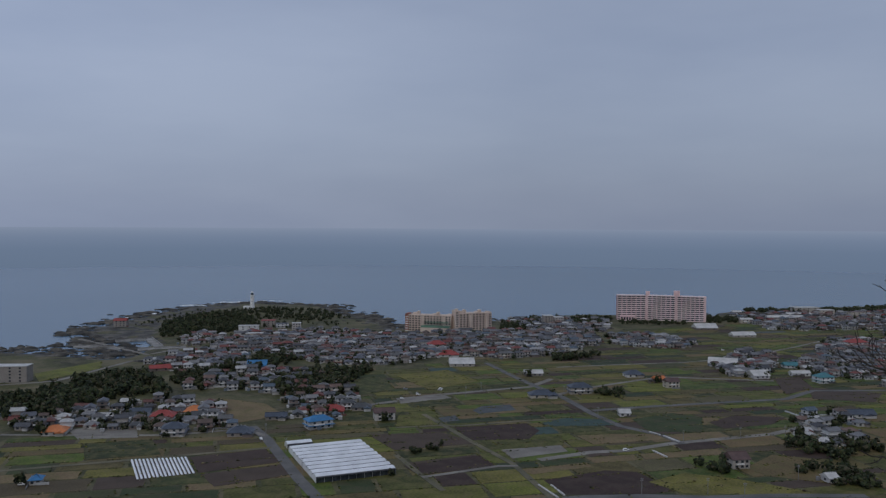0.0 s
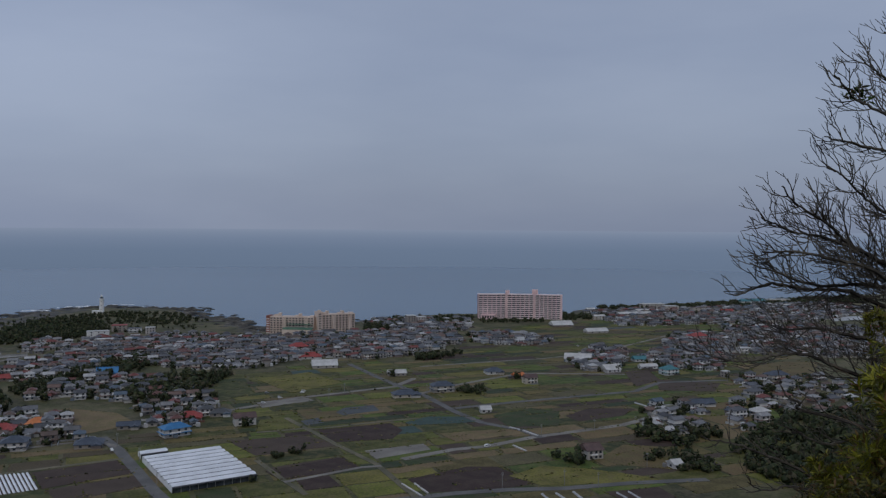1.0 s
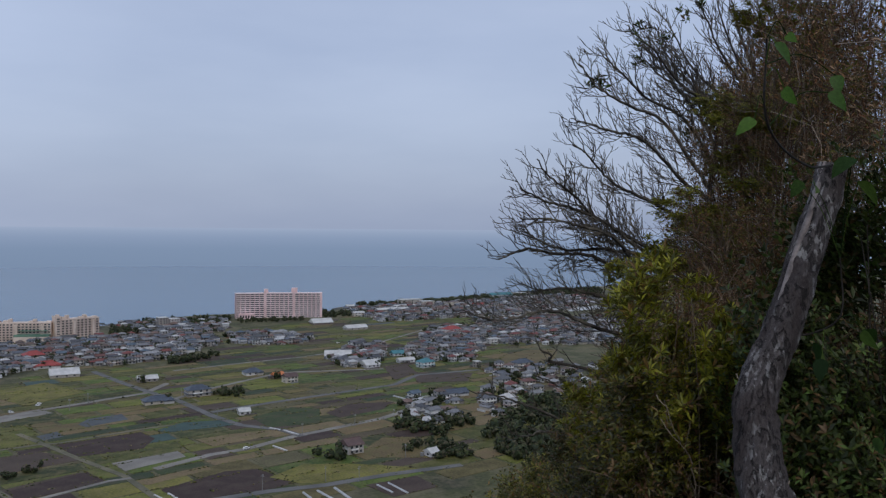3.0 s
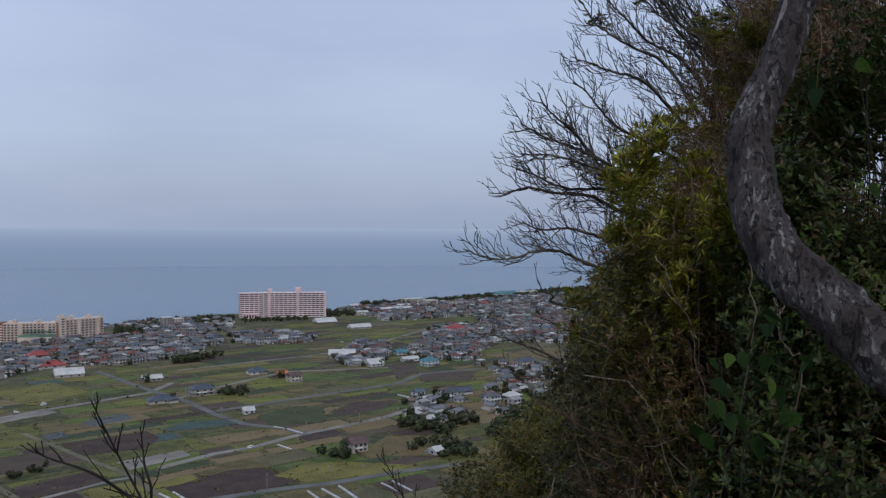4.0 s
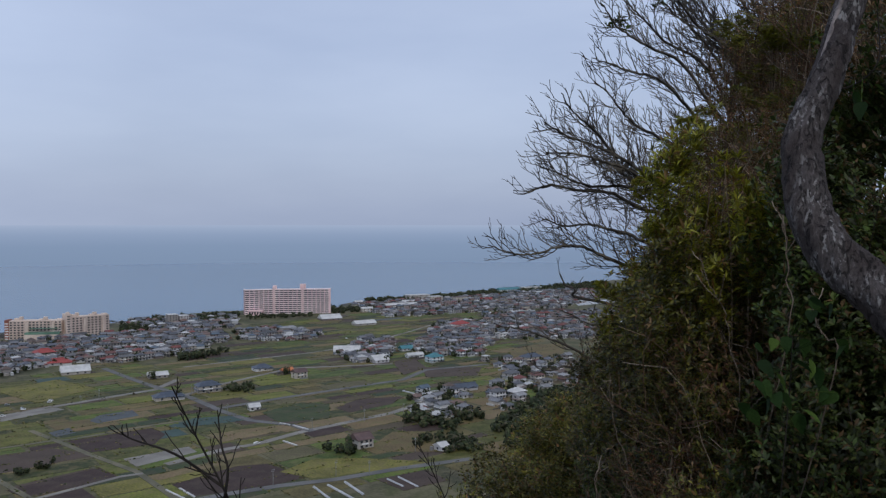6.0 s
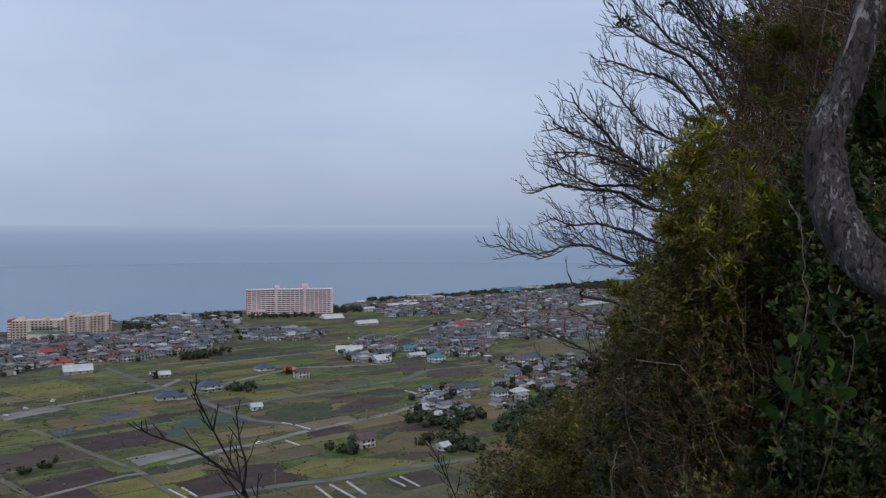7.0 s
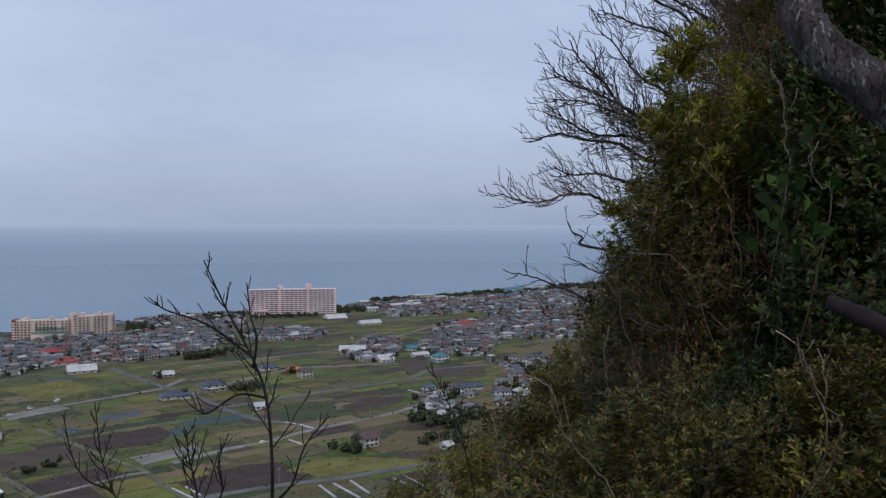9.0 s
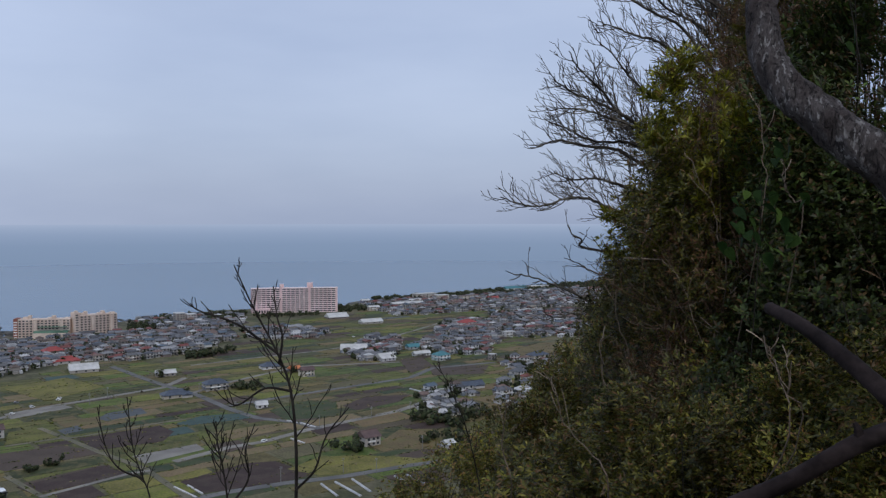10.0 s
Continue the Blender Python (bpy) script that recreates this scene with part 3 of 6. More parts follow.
FIELDS = [
    ('s', [(9, 596), (63, 610), (70, 588), (60, 564), (21, 560)]),
    ('n', [(25, 650), (32, 666), (56, 673), (59, 653), (30, 640)]),
    ('n', [(-2, 625), (11, 634), (15, 618), (3, 611)]),
    ('s', [(-21, 506), (21, 525), (34, 502), (-11, 483)]),
    ('s', [(59, 473), (98, 493), (116, 490), (129, 455), (116, 450), (67, 447)]),
    ('g', [(118, 471), (143, 488), (168, 479), (197, 459), (209, 445), (185, 448), (132, 452)]),
    ('d', [(184, 500), (210, 528), (232, 521), (232, 485), (221, 469), (189, 484)]),
    ('c', [(143, 624), (180, 646), (198, 630), (184, 585), (147, 587)]),
    ('s', [(198, 615), (225, 639), (262, 632), (243, 610), (203, 596)]),
    ('g', [(20, 560), (62, 563), (84, 575), (81, 548), (31, 537)]),
    ('p', [(39, 537), (79, 549), (82, 534), (45, 517)]),
    ('d', [(46, 493), (90, 509), (91, 500), (54, 484)]),
    ('n', [(72, 609), (94, 627), (126, 622), (126, 604), (83, 601)]),
    ('d', [(94, 574), (117, 579), (153, 580), (154, 566), (101, 551)]),
    ('s', [(163, 435), (196, 439), (199, 416), (170, 410)]),
    ('g', [(-32, 632), (-14, 640), (1, 604), (-32, 598)]),
]
FIELDS += [
    ('d', [(-26, 538), (0, 558), (10, 547), (-23, 533)]),
    ('s', [(317, 795), (345, 802), (335, 750), (297, 718)]),
    ('d', [(458, 804), (510, 836), (551, 826), (495, 752), (429, 735)]),
    ('s', [(330, 752), (385, 727), (359, 689), (313, 701)]),
    ('w', [(648, 1154), (702, 1185), (710, 1162), (644, 1129)]),
    ('w', [(740, 1229), (831, 1264), (822, 1223), (729, 1193)]),
    ('w', [(838, 1238), (931, 1266), (923, 1221), (818, 1192)]),
    ('s', [(609, 1111), (763, 1177), (782, 1138), (625, 1055)]),
    ('s', [(-189, 509), (-156, 516), (-141, 483), (-171, 470)]),
    ('s', [(-155, 516), (-112, 536), (-96, 507), (-140, 483)]),
    ('s', [(-138, 481), (-95, 502), (-84, 482), (-124, 458)]),
    ('g', [(-234, 547), (-193, 558), (-175, 522), (-217, 508)]),
    ('d', [(-183, 692), (-141, 671), (-118, 632), (-154, 600), (-188, 630), (-197, 676)]),
    ('p', [(-262, 585), (-217, 594), (-204, 563), (-242, 557)]),
    ('s', [(-50, 574), (0, 582), (26, 553), (-29, 534)]),
    ('s', [(-22, 500), (25, 524), (34, 500), (-12, 481)]),
    ('g', [(-94, 730), (-75, 790), (-54, 791), (-40, 732), (-67, 707)]),
    ('g', [(-44, 800), (5, 833), (36, 774), (-10, 732)]),
    ('p', [(-38, 694), (-0, 715), (9, 697), (-32, 674)]),
    ('g', [(-234, 1106), (-191, 1120), (-172, 1054), (-213, 1042)]),
    ('g', [(-390, 799), (-356, 873), (-339, 832), (-366, 759)]),
]
for i, (kind, corners) in enumerate(FIELDS):
    field(corners, *FIELD_KINDS[kind], z=0.10 + 0.003 * i)
    PLOTS.append(corners)


def edge_weeds():
    """Tussocks and weeds left standing along the edges of the plots."""
    g = np.random.default_rng(77)
    spots = []
    for c in PLOTS:
        for k in range(len(c)):
            a, b = np.array(c[k]), np.array(c[(k + 1) % len(c)])
            run = np.linalg.norm(b - a)
            if g.uniform() < 0.3:
                continue
            m = int(run / 1.1)
            f = g.uniform(0, 1, (m, 1))
            keep = np.sin(f * run * 0.21 + g.uniform(0, 6)) + g.normal(size=(m, 1)) * 0.4 > 0.15
            spots.append((a + (b - a) * f + g.normal(size=(m, 2)) * 0.45)[keep[:, 0]])
    p = np.concatenate(spots)
    n = len(p)
    r = g.gamma(3.0, 0.11, n)[:, None] + 0.15
    h = r * g.uniform(0.5, 1.1, (n, 1))
    ring = []
    for k in range(5):
        t = k * 1.2566 + g.uniform(-0.4, 0.4, (n, 1))
        ring.append(np.concatenate([p + r * np.concatenate([np.cos(t), np.sin(t)], 1) * g.uniform(0.7, 1.2, (n, 1)), h * g.uniform(0.1, 0.5, (n, 1))], 1))
    foot = np.concatenate([p, np.full((n, 1), 0.0)], 1)
    top = np.concatenate([p + g.normal(size=(n, 2)) * r * 0.25, h], 1)
    V = np.stack([foot] + ring + [top], 1).reshape(-1, 3)
    V[:, 2] += 0.1
    b = np.arange(n)[:, None] * 7
    F = np.concatenate([np.concatenate([b + i, b + j, b + k], 1) for i, j, k in [(6, 1 + k, 1 + (k + 1) % 5) for k in range(5)] + [(0, 1 + (k + 1) % 5, 1 + k) for k in range(5)]])
    return tagged(part("field_weeds", mesh_of("field_weeds", V, F), M_WEEDS), "green and straw-coloured weeds along the plot edges", "weeds", kind="stuff")


edge_weeds()


def mulch_rows(c, rows):
    """Strips of white plastic film laid over soil, one ridge beside the other."""
    e = empty("mulched_bed", pose(0, 0, 0.2), "bed of white plastic mulch strips on bare soil", "vegetable bed")
    a, b, d, f = [Vector(p) for p in c]
    for i in range(rows):
        u0, u1 = i / rows, (i + 0.62) / rows
        p = [a.lerp(b, u0), a.lerp(b, u1), f.lerp(d, u1), f.lerp(d, u0)]
        q = [a.lerp(b, (u0 * 2 + u1) / 3), a.lerp(b, (u0 + 2 * u1) / 3), f.lerp(d, (u0 + 2 * u1) / 3), f.lerp(d, (u0 * 2 + u1) / 3)]
        v = [(*k, 0.0) for k in p] + [(*k, 0.35) for k in q]
        part("strip", mesh_of("strip", v, [(4, 5, 6, 7), (0, 1, 5, 4), (1, 2, 6, 5), (2, 3, 7, 6), (3, 0, 4, 7)]), M_FILM, e)


mulch_rows([(-189, 509), (-156, 516), (-141, 483), (-171, 470)], 15)


# ---------------------------------------------------------------- apartment block, hotel, lighthouse, greenhouse
def slab_block(name, parent, length, depth, floors, storey, wall, rail, x0, label="", bays=9, turn=0.0):
    """One wing: on every storey a balcony slab with its parapet, behind it the wall with a window in each bay; fins part the bays."""
    h = floors * storey
    made = [part("wall", boxed((x0, x0 + length, 0, depth, 0, h)), wall, parent, label),
            part("roof_edge", boxed((x0 - 0.1, x0 + length + 0.1, -1.8, depth + 0.2, h + 0.003, h + 0.9)), rail, parent)]
    for k in range(floors):
        z = k * storey
        for j in range(bays):
            x = x0 + length * (j + 0.5) / bays
            made.append(part("window", boxed((x - length / bays * 0.36, x + length / bays * 0.36, -0.05, 0.2, z + 0.3, z + storey - 0.55)), M_GLASSD, parent))
        made.append(part("balcony", boxed((x0, x0 + length, -1.7, 0.0, z - 0.15, z + 0.1), (x0, x0 + length, -1.75, -1.5, z + 0.1, z + 1.3)), rail, parent))
    for k in range(bays + 1):
        x = x0 + length * k / bays
        made.append(part("fin", boxed((x - 0.12, x + 0.12, -1.45, -0.06, 0.0, h)), rail, parent))
    if turn:
        pivot = Matrix.Translation((x0 + length, 0, 0))
        for ob in made:
            ob.matrix_basis = pivot @ Matrix.Rotation(radians(turn), 4, "Z") @ pivot.inverted()


def apartment_block():
    e = empty("apartment_block", pose(*APART[:2], 0, 0, 0, APART[2]), "long pink twelve-storey apartment block with balconies by the sea", "apartment block")
    lens = (46.0, 44.0, 42.0)
    x = -sum(lens) / 2
    for i, ln in enumerate(lens):
        slab_block("wing", e, ln - 3, 14, 12, 3.1, M_ROSE, M_PINKD, x + 1.5, bays=6, turn=13.0 if i == 0 else 0.0)
        x += ln
    h = 12 * 3.1
    x = -sum(lens) / 2
    for i, (xx, hh) in enumerate(((x + 46, h + 5), (x + 90, h + 7), (x + 132, h + 1))):
        part("stair_tower", boxed((xx - 1.5, xx + 1.5, -2.2, 14.5, 0, hh)), M_PINKW, e, "pale pink stair tower")
    part("tank_room", boxed((x + 44, x + 50, 4, 10, h + 0.8, h + 6.5)), M_PINKW, e)
    part("tank_room", boxed((x + 86, x + 95, 4, 10, h + 0.8, h + 8.5)), M_PINKW, e)
    part("entrance_hall", boxed((x + 8, x + 30, -22, -2.2, 0, 7.0), (x + 7.6, x + 30.4, -22.4, -2.0, 7.0, 7.5)), M_PINKW, e, "low pink entrance hall")
    for k in range(5):
        part("window", boxed((x + 10 + 4 * k, x + 12.5 + 4 * k, -22.08, -21.9, 1.5, 5.5)), M_GLASSD, e)


APART = (334.6, 1281, -18.1)
apartment_block()


def hotel_wing(name, m, length, depth, floors, tower, green):
    e = empty("hotel", m, name, "hotel", "seaside hotel buildings")
    st = 3.1
    h = floors * st
    part("wall", boxed((0, length, 0, depth, 0, h), (-0.3, length + 0.3, -0.3, depth + 0.3, h, h + 0.9)), M_CREAM, e)
    nb = int(length / 4.2)
    for k in range(floors):
        for i in range(nb):
            x = (i + 0.5) * length / nb
            part("window", boxed((x - 1.15, x + 1.15, -0.06, 0.12, k * st + 0.9, k * st + 2.5)), M_GLASSD, e)
        part("ledge", boxed((0, length, -1.2, 0.0, k * st + 0.05, k * st + 0.25), (0, length, -1.25, -1.1, k * st + 0.25, k * st + 1.1)), M_CREAM, e)
    for x, half, up in ((length * 0.13, 3.4, 3.4), (length * 0.2, 1.6, 5.2), (length * 0.62, 4.5, 2.4), (length * 0.66, 1.8, 4.6), (length * 0.93, 2.6, 2.2)):
        part("roof_house", boxed((x - half, x + half, depth * 0.3, depth * 0.7, h + 0.9, h + up)), M_CREAM, e)
    for x in (length * 0.34, length * 0.84):
        part("bay", boxed((x - 1.6, x + 1.6, -2.0, -0.02, 0.0, h - 1.0)), M_CREAM, e)
    if tower:
        tower_part = part("stair_tower", boxed((-7, -0.3, -1, depth * 0.8, 0, h + 5)), M_CREAM, e)
        for k in range(floors + 1):
            part("window", boxed((-5.2, -2.0, -1.06, -0.9, k * st + 1, k * st + 2.4)), M_GLASSD, tower_part)
        part("roof_house", boxed((-5.5, -2, 1, 5, h + 5, h + 7)), M_CREAM, e)
    else:
        tower_part = part("stair_tower", boxed((-5, -0.3, -0.8, depth * 0.9, 0, h + 2)), M_REDW, e, "red-brown stair tower with open landings")
        for k in range(floors):
            part("landing", boxed((-4.6, -0.7, -1.2, -0.8, k * st + 0.2, k * st + 1.3)), M_WHITE, tower_part, "white landing parapet")
    if green:
        part("canopy", boxed((length * 0.33, length, -9, -0.4, 8.2, 8.8), (length * 0.33, length, -9, -8.7, 6.6, 8.2)), M_GREENP, e, "green sheet canopy")
        part("annex", boxed((length * 0.33, length - 0.5, -8.6, -0.1, 0, 6.6)), M_CREAM, e)
        part("canopy", boxed((length * 0.4, length * 0.95, -5, -0.4, 13.0, 13.5)), M_GREENP, e)


hotel_wing("cream seaside hotel with a green sheet canopy", pose(-45, 1140, 0, 0, 0, -15.5), 60, 15, 7, False, True)
hotel_wing("cream seaside hotel with a tall stair tower", pose(24, 1125, 0, 0, 0, 17.6), 46, 14, 8, True, False)


def lighthouse():
    zb = float(land_height(np.array([LIGHT_X]), np.array([LIGHT_Y]))[0])
    e = empty("lighthouse", pose(LIGHT_X, LIGHT_Y, zb - 0.3), "white octagonal lighthouse tower on the wooded headland", "lighthouse")

    def rings(prof, sides, mat, name, under=e):
        bm = bmesh.new()
        loops = [[bm.verts.new((r * math.cos(2 * math.pi * i / sides), r * math.sin(2 * math.pi * i / sides), z)) for i in range(sides)] for r, z in prof]
        for lo, hi in zip(loops, loops[1:]):
            for i in range(sides):
                bm.faces.new((lo[i], lo[(i + 1) % sides], hi[(i + 1) % sides], hi[i]))
        bm.faces.new(loops[-1])
        return part(name, bm, mat, under)
    shaft = rings([(4.6, 0), (4.4, 2), (3.9, 3), (3.1, 21), (3.4, 21.6), (4.1, 22.2), (4.1, 22.7)], 8, M_WHITE, "tower")
    rings([(2.0, 22.7), (2.0, 24.0), (1.9, 24.1), (1.9, 27.0)], 12, M_GLASSD, "lantern")
    rings([(2.3, 27.0), (2.2, 27.6), (1.3, 28.6), (0.3, 29.2), (0.2, 30.2)], 12, M_WHITE, "dome")
    rings([(4.05, 22.7), (4.05, 23.8), (4.0, 23.8), (4.0, 22.75)], 8, M_WHITE, "railing", shaft)
    part("keepers_house", boxed((-14, -5, -4, 4, 0, 4.2), (-14.4, -4.8, -4.4, 4.4, 4.2, 4.7)), M_WHITE, e, "low white keeper's house")
    for z in (6, 12, 18):
        part("window", boxed((-0.5, 0.5, -3.95 + z * 0.045, -3.2, z, z + 1.6)), M_GLASSD, shaft)


lighthouse()


# ---------------------------------------------------------------- shore: rocks, surf, breakwaters
def shore_rocks():
    g = np.random.default_rng(31)
    ico = bmesh.new()
    bmesh.ops.create_icosphere(ico, subdivisions=1, radius=1.0)
    bv = np.array([v.co for v in ico.verts])
    bf = np.array([[v.index for v in f.verts] for f in ico.faces])
    ico.free()
    V, F = [], []
    k = 0
    rim = COAST[2:26]
    for (x0, y0), (x1, y1) in zip(rim, rim[1:]):
        n = int(math.hypot(x1 - x0, y1 - y0) / 1.3)
        for _ in range(n):
            t = g.uniform()
            r = g.uniform(1.0, 4.5) if g.uniform() < 0.85 else g.uniform(4, 8)
            c = np.array((x0 + (x1 - x0) * t, y0 + (y1 - y0) * t, SEA_Z)) + np.array((g.normal() * 20, g.normal() * 20, 0))
            V.append(bv * (1 + g.normal(size=(len(bv), 1)) * 0.22) * np.array((r * 1.9, r, r * 0.42)) + c)
            F.append(bf + k)
            k += len(bv)
    for cx, cy, sp, m in ISLETS:
        for _ in range(m):
            r = g.uniform(1.5, 4.5)
            c = np.array((cx + g.normal() * sp, cy + g.normal() * sp * 0.5, SEA_Z))
            V.append(bv * (1 + g.normal(size=(len(bv), 1)) * 0.22) * np.array((r * 1.6, r, r * 0.6)) + c)
            F.append(bf + k)
            k += len(bv)
    return tagged(part("shore_rocks", mesh_of("shore_rocks", np.concatenate(V), np.concatenate(F)), M_ROCK), "dark jagged rocks along the surf line", "rocks", kind="stuff")


ISLETS = [(-499, 975, 14, 12), (-476, 971, 6, 4), (-449, 959, 10, 6), (-484, 1114, 10, 8), (-468, 1138, 9, 6), (-490, 1223, 10, 10), (-481, 1252, 8, 8), (-440, 1029, 14, 8), (-472, 1298, 12, 10), (-435, 1422, 14, 12), (-226, 1504, 10, 10), (-149, 1282, 14, 10), (-112, 1254, 14, 12), (-84, 1220, 10, 10), (-160, 1456, 4, 3)]
shore_rocks()


def surf():
    g = np.random.default_rng(33)
    V, F = [], []
    for x, y, ln, n in [(-442, 1492, 26, 22), (-401, 1548, 26, 16), (-372, 1561, 24, 16), (-336, 1587, 22, 10), (-274, 1544, 20, 6), (-200, 1494, 12, 6), (-470, 1357, 24, 10), (-481, 1298, 14, 6), (-457, 1151, 12, 6), (-73, 1167, 6, 4), (-36, 1126, 6, 3)]:
        for _ in range(n):
            c = np.array((x + g.normal() * ln * 0.4, y + g.normal() * ln * 0.22))
            a, b, t = g.uniform(3, 9), g.uniform(0.6, 2.2), g.uniform(-0.3, 0.5)
            k = len(V)
            for i in range(8):
                w = 2 * math.pi * i / 8
                p = np.array((a * math.cos(w) * g.uniform(0.7, 1.2), b * math.sin(w) * g.uniform(0.6, 1.3)))
                V.append((c[0] + p[0] * math.cos(t) - p[1] * math.sin(t), c[1] + p[0] * math.sin(t) + p[1] * math.cos(t), SEA_Z + 0.05 + 0.004 * (len(F) % 40)))
            V.append((c[0], c[1], SEA_Z + 0.5))
            F += [(k + i, k + (i + 1) % 8, k + 8) for i in range(8)]
    return tagged(part("surf", mesh_of("surf", V, F), M_SURF), "white surf breaking on the rocks", "surf", kind="stuff")


surf()
for p, q, w in [((-429, 979), (-366, 959), 9), ((-348, 956), (-298, 975), 10), ((-400, 1023), (-366, 1040), 5), ((-369, 1050), (-331, 978), 10)]:
    dx, dy = q[0] - p[0], q[1] - p[1]
    ln = math.hypot(dx, dy)
    ob = part("breakwater", boxed((0, ln, -w / 2, w / 2, -2.5, 0.6), (0, ln, w / 2 - 1.2, w / 2, 0.6, 1.8)), M_CONC)
    ob.matrix_world = pose(p[0], p[1], 0, 0, 0, math.degrees(math.atan2(dy, dx)))
    tagged(ob, "grey concrete breakwater of the small harbour", "breakwater", "harbour walls")


SMALL_HOUSE = (-98.2, 536.5)


def greenhouse(m, span, length, bays, height):
    """Multi-bay film greenhouse: each bay an arched roof of its own, over low glazed walls."""
    e = empty("greenhouse", m, "multi-bay greenhouse with white film roofs beside the road" if bays > 1 else "small single-bay greenhouse with a white film roof", "greenhouse")
    w = span / bays
    for k in range(bays):
        y0 = k * w
        v, f = [], []
        n = 9
        for x in (0.0, length):
            for i in range(n):
                t = math.pi * i / (n - 1)
                v.append((x, y0 + w / 2 - math.cos(t) * (w / 2 - 0.75), height + 1.0 * math.sin(t) ** 0.8 if 0 < i < n - 1 else height))
        for i in range(n - 1):
            f.append((i, n + i, n + i + 1, i + 1))
        f += [tuple(range(n)), tuple(range(2 * n - 1, n - 1, -1))]
        bay = part("roof", mesh_of("roof", v, f), M_FILM, e, "arched white film roof")
        part("gutter", boxed((0, length, y0 - 0.75, y0 + 0.75, height - 0.25, height + 0.3)), M_GAP, bay, "dark valley gutter")
    part("wall", boxed((0.1, length - 0.1, 0.2, 0.35, 0, height - 0.3)), M_GLASSD, e)
    part("wall", boxed((0.1, length - 0.1, span - 0.35, span - 0.2, 0, height - 0.3)), M_GLASSD, e)
    part("end_wall", boxed((0.0, 0.12, 0.4, span - 0.4, 0, height - 0.02)), M_FILM, e)
    part("end_wall", boxed((length - 0.12, length, 0.4, span - 0.4, 0, height - 0.02)), M_FILM, e)
    for i in range(11):
        x = length * i / 10
        part("post", boxed((x - 0.08, x + 0.08, 0.05, 0.2, 0, height)), M_STEEL, e)


greenhouse(pose(-68.9, 465.0, 0, 0, 0, 22.9), 71.1, 47.1, 9, 3.2)
greenhouse(pose(*SMALL_HOUSE, 0, 0, 0, 22.9), 9.0, 16.5, 1, 2.6)


# ---------------------------------------------------------------- houses
def roof_mesh(w, d, z, rise, hip, over=0.7):
    """Hipped or gabled roof with eaves and thickness."""
    bm = bmesh.new()
    x, y = w / 2 + over, d / 2 + over
    rx = x - (y * 0.9 if hip else 0.0)
    lo = [bm.verts.new(p) for p in ((-x, -y, z - 0.25), (x, -y, z - 0.25), (x, y, z - 0.25), (-x, y, z - 0.25))]
    mi = [bm.verts.new(p) for p in ((-x, -y, z), (x, -y, z), (x, y, z), (-x, y, z))]
    r = [bm.verts.new((-rx, 0, z + rise)), bm.verts.new((rx, 0, z + rise))]
    bm.faces.new(lo[::-1])
    for i in range(4):
        bm.faces.new((lo[i], lo[(i + 1) % 4], mi[(i + 1) % 4], mi[i]))
    bm.faces.new((mi[0], mi[1], r[1], r[0]))
    bm.faces.new((mi[2], mi[3], r[0], r[1]))
    bm.faces.new((mi[1], mi[2], r[1]))
    bm.faces.new((mi[3], mi[0], r[0]))
    # ridge tiles
    box(bm, -rx - 0.1, rx + 0.1, -0.22, 0.22, z + rise - 0.1, z + rise + 0.22)
    return bm


def house(m, w, d, storeys, roof_mat, wall_mat, hip=True, label="", wing=True, flat=False):
    e = empty("house", m, label or "house with a grey tiled roof", "house", "houses of the plain")
    h = 2.9 * storeys
    rise = d * 0.27
    part("wall", boxed((-w / 2, w / 2, -d / 2, d / 2, -0.4, h)), wall_mat, e)
    if flat:
        part("roof", boxed((-w / 2 - 0.3, w / 2 + 0.3, -d / 2 - 0.3, d / 2 + 0.3, h, h + 0.5)), roof_mat, e)
    else:
        part("roof", roof_mesh(w, d, h, rise, hip), roof_mat, e)
    if wing and storeys == 2:
        part("lower_roof", roof_mesh(w + 1.6, d + 1.8, 2.7, 0.7, True, 0.3), roof_mat, e)
    if wing and storeys == 1 and w > 7:
        # a lower wing at right angles, with its own gable
        part("wing_wall", boxed((w * 0.12, w * 0.46, -d / 2 - 2.6, -d / 2 + 0.2, -0.4, 2.5)), wall_mat, e)
        cross = roof_mesh(4.6, w * 0.34, 2.5, 1.1, False, 0.45)
        bmesh.ops.rotate(cross, verts=cross.verts, cent=(0, 0, 0), matrix=Matrix.Rotation(radians(90), 3, "Z"))
        bmesh.ops.translate(cross, verts=cross.verts, vec=(w * 0.29, -d / 2 - 0.6, 0))
        part("wing_roof", cross, roof_mat, e)
    if storeys == 2:
        part("balcony", boxed((-w * 0.3, w * 0.12, -d / 2 - 1.1, -d / 2 - 0.02, 2.75, 2.9), (-w * 0.3, w * 0.12, -d / 2 - 1.1, -d / 2 - 1.0, 2.9, 3.75)), M_WHITE, e)
    for k in range(storeys):
        z = 2.9 * k + 0.8
        for x in ((-0.28 * w, 0.05 * w, 0.32 * w) if w > 9 else (-0.25 * w, 0.25 * w)):
            part("window", boxed((x - 0.85, x + 0.85, -d / 2 - 0.06, -d / 2 + 0.1, z, z + 1.45)), M_GLASSD, e)
        part("window", boxed((-w / 2 - 0.06, -w / 2 + 0.1, -0.9, 0.9, z, z + 1.3)), M_GLASSD, e)
    return e


def twin(ob, parts, m):
    """A copy of a thing and its listed parts that share their meshes."""
    e = ob.copy()
    scene.collection.objects.link(e)
    e.matrix_world = m
    for p in parts:
        q = p.copy()
        scene.collection.objects.link(q)
        q.parent = e
    return e


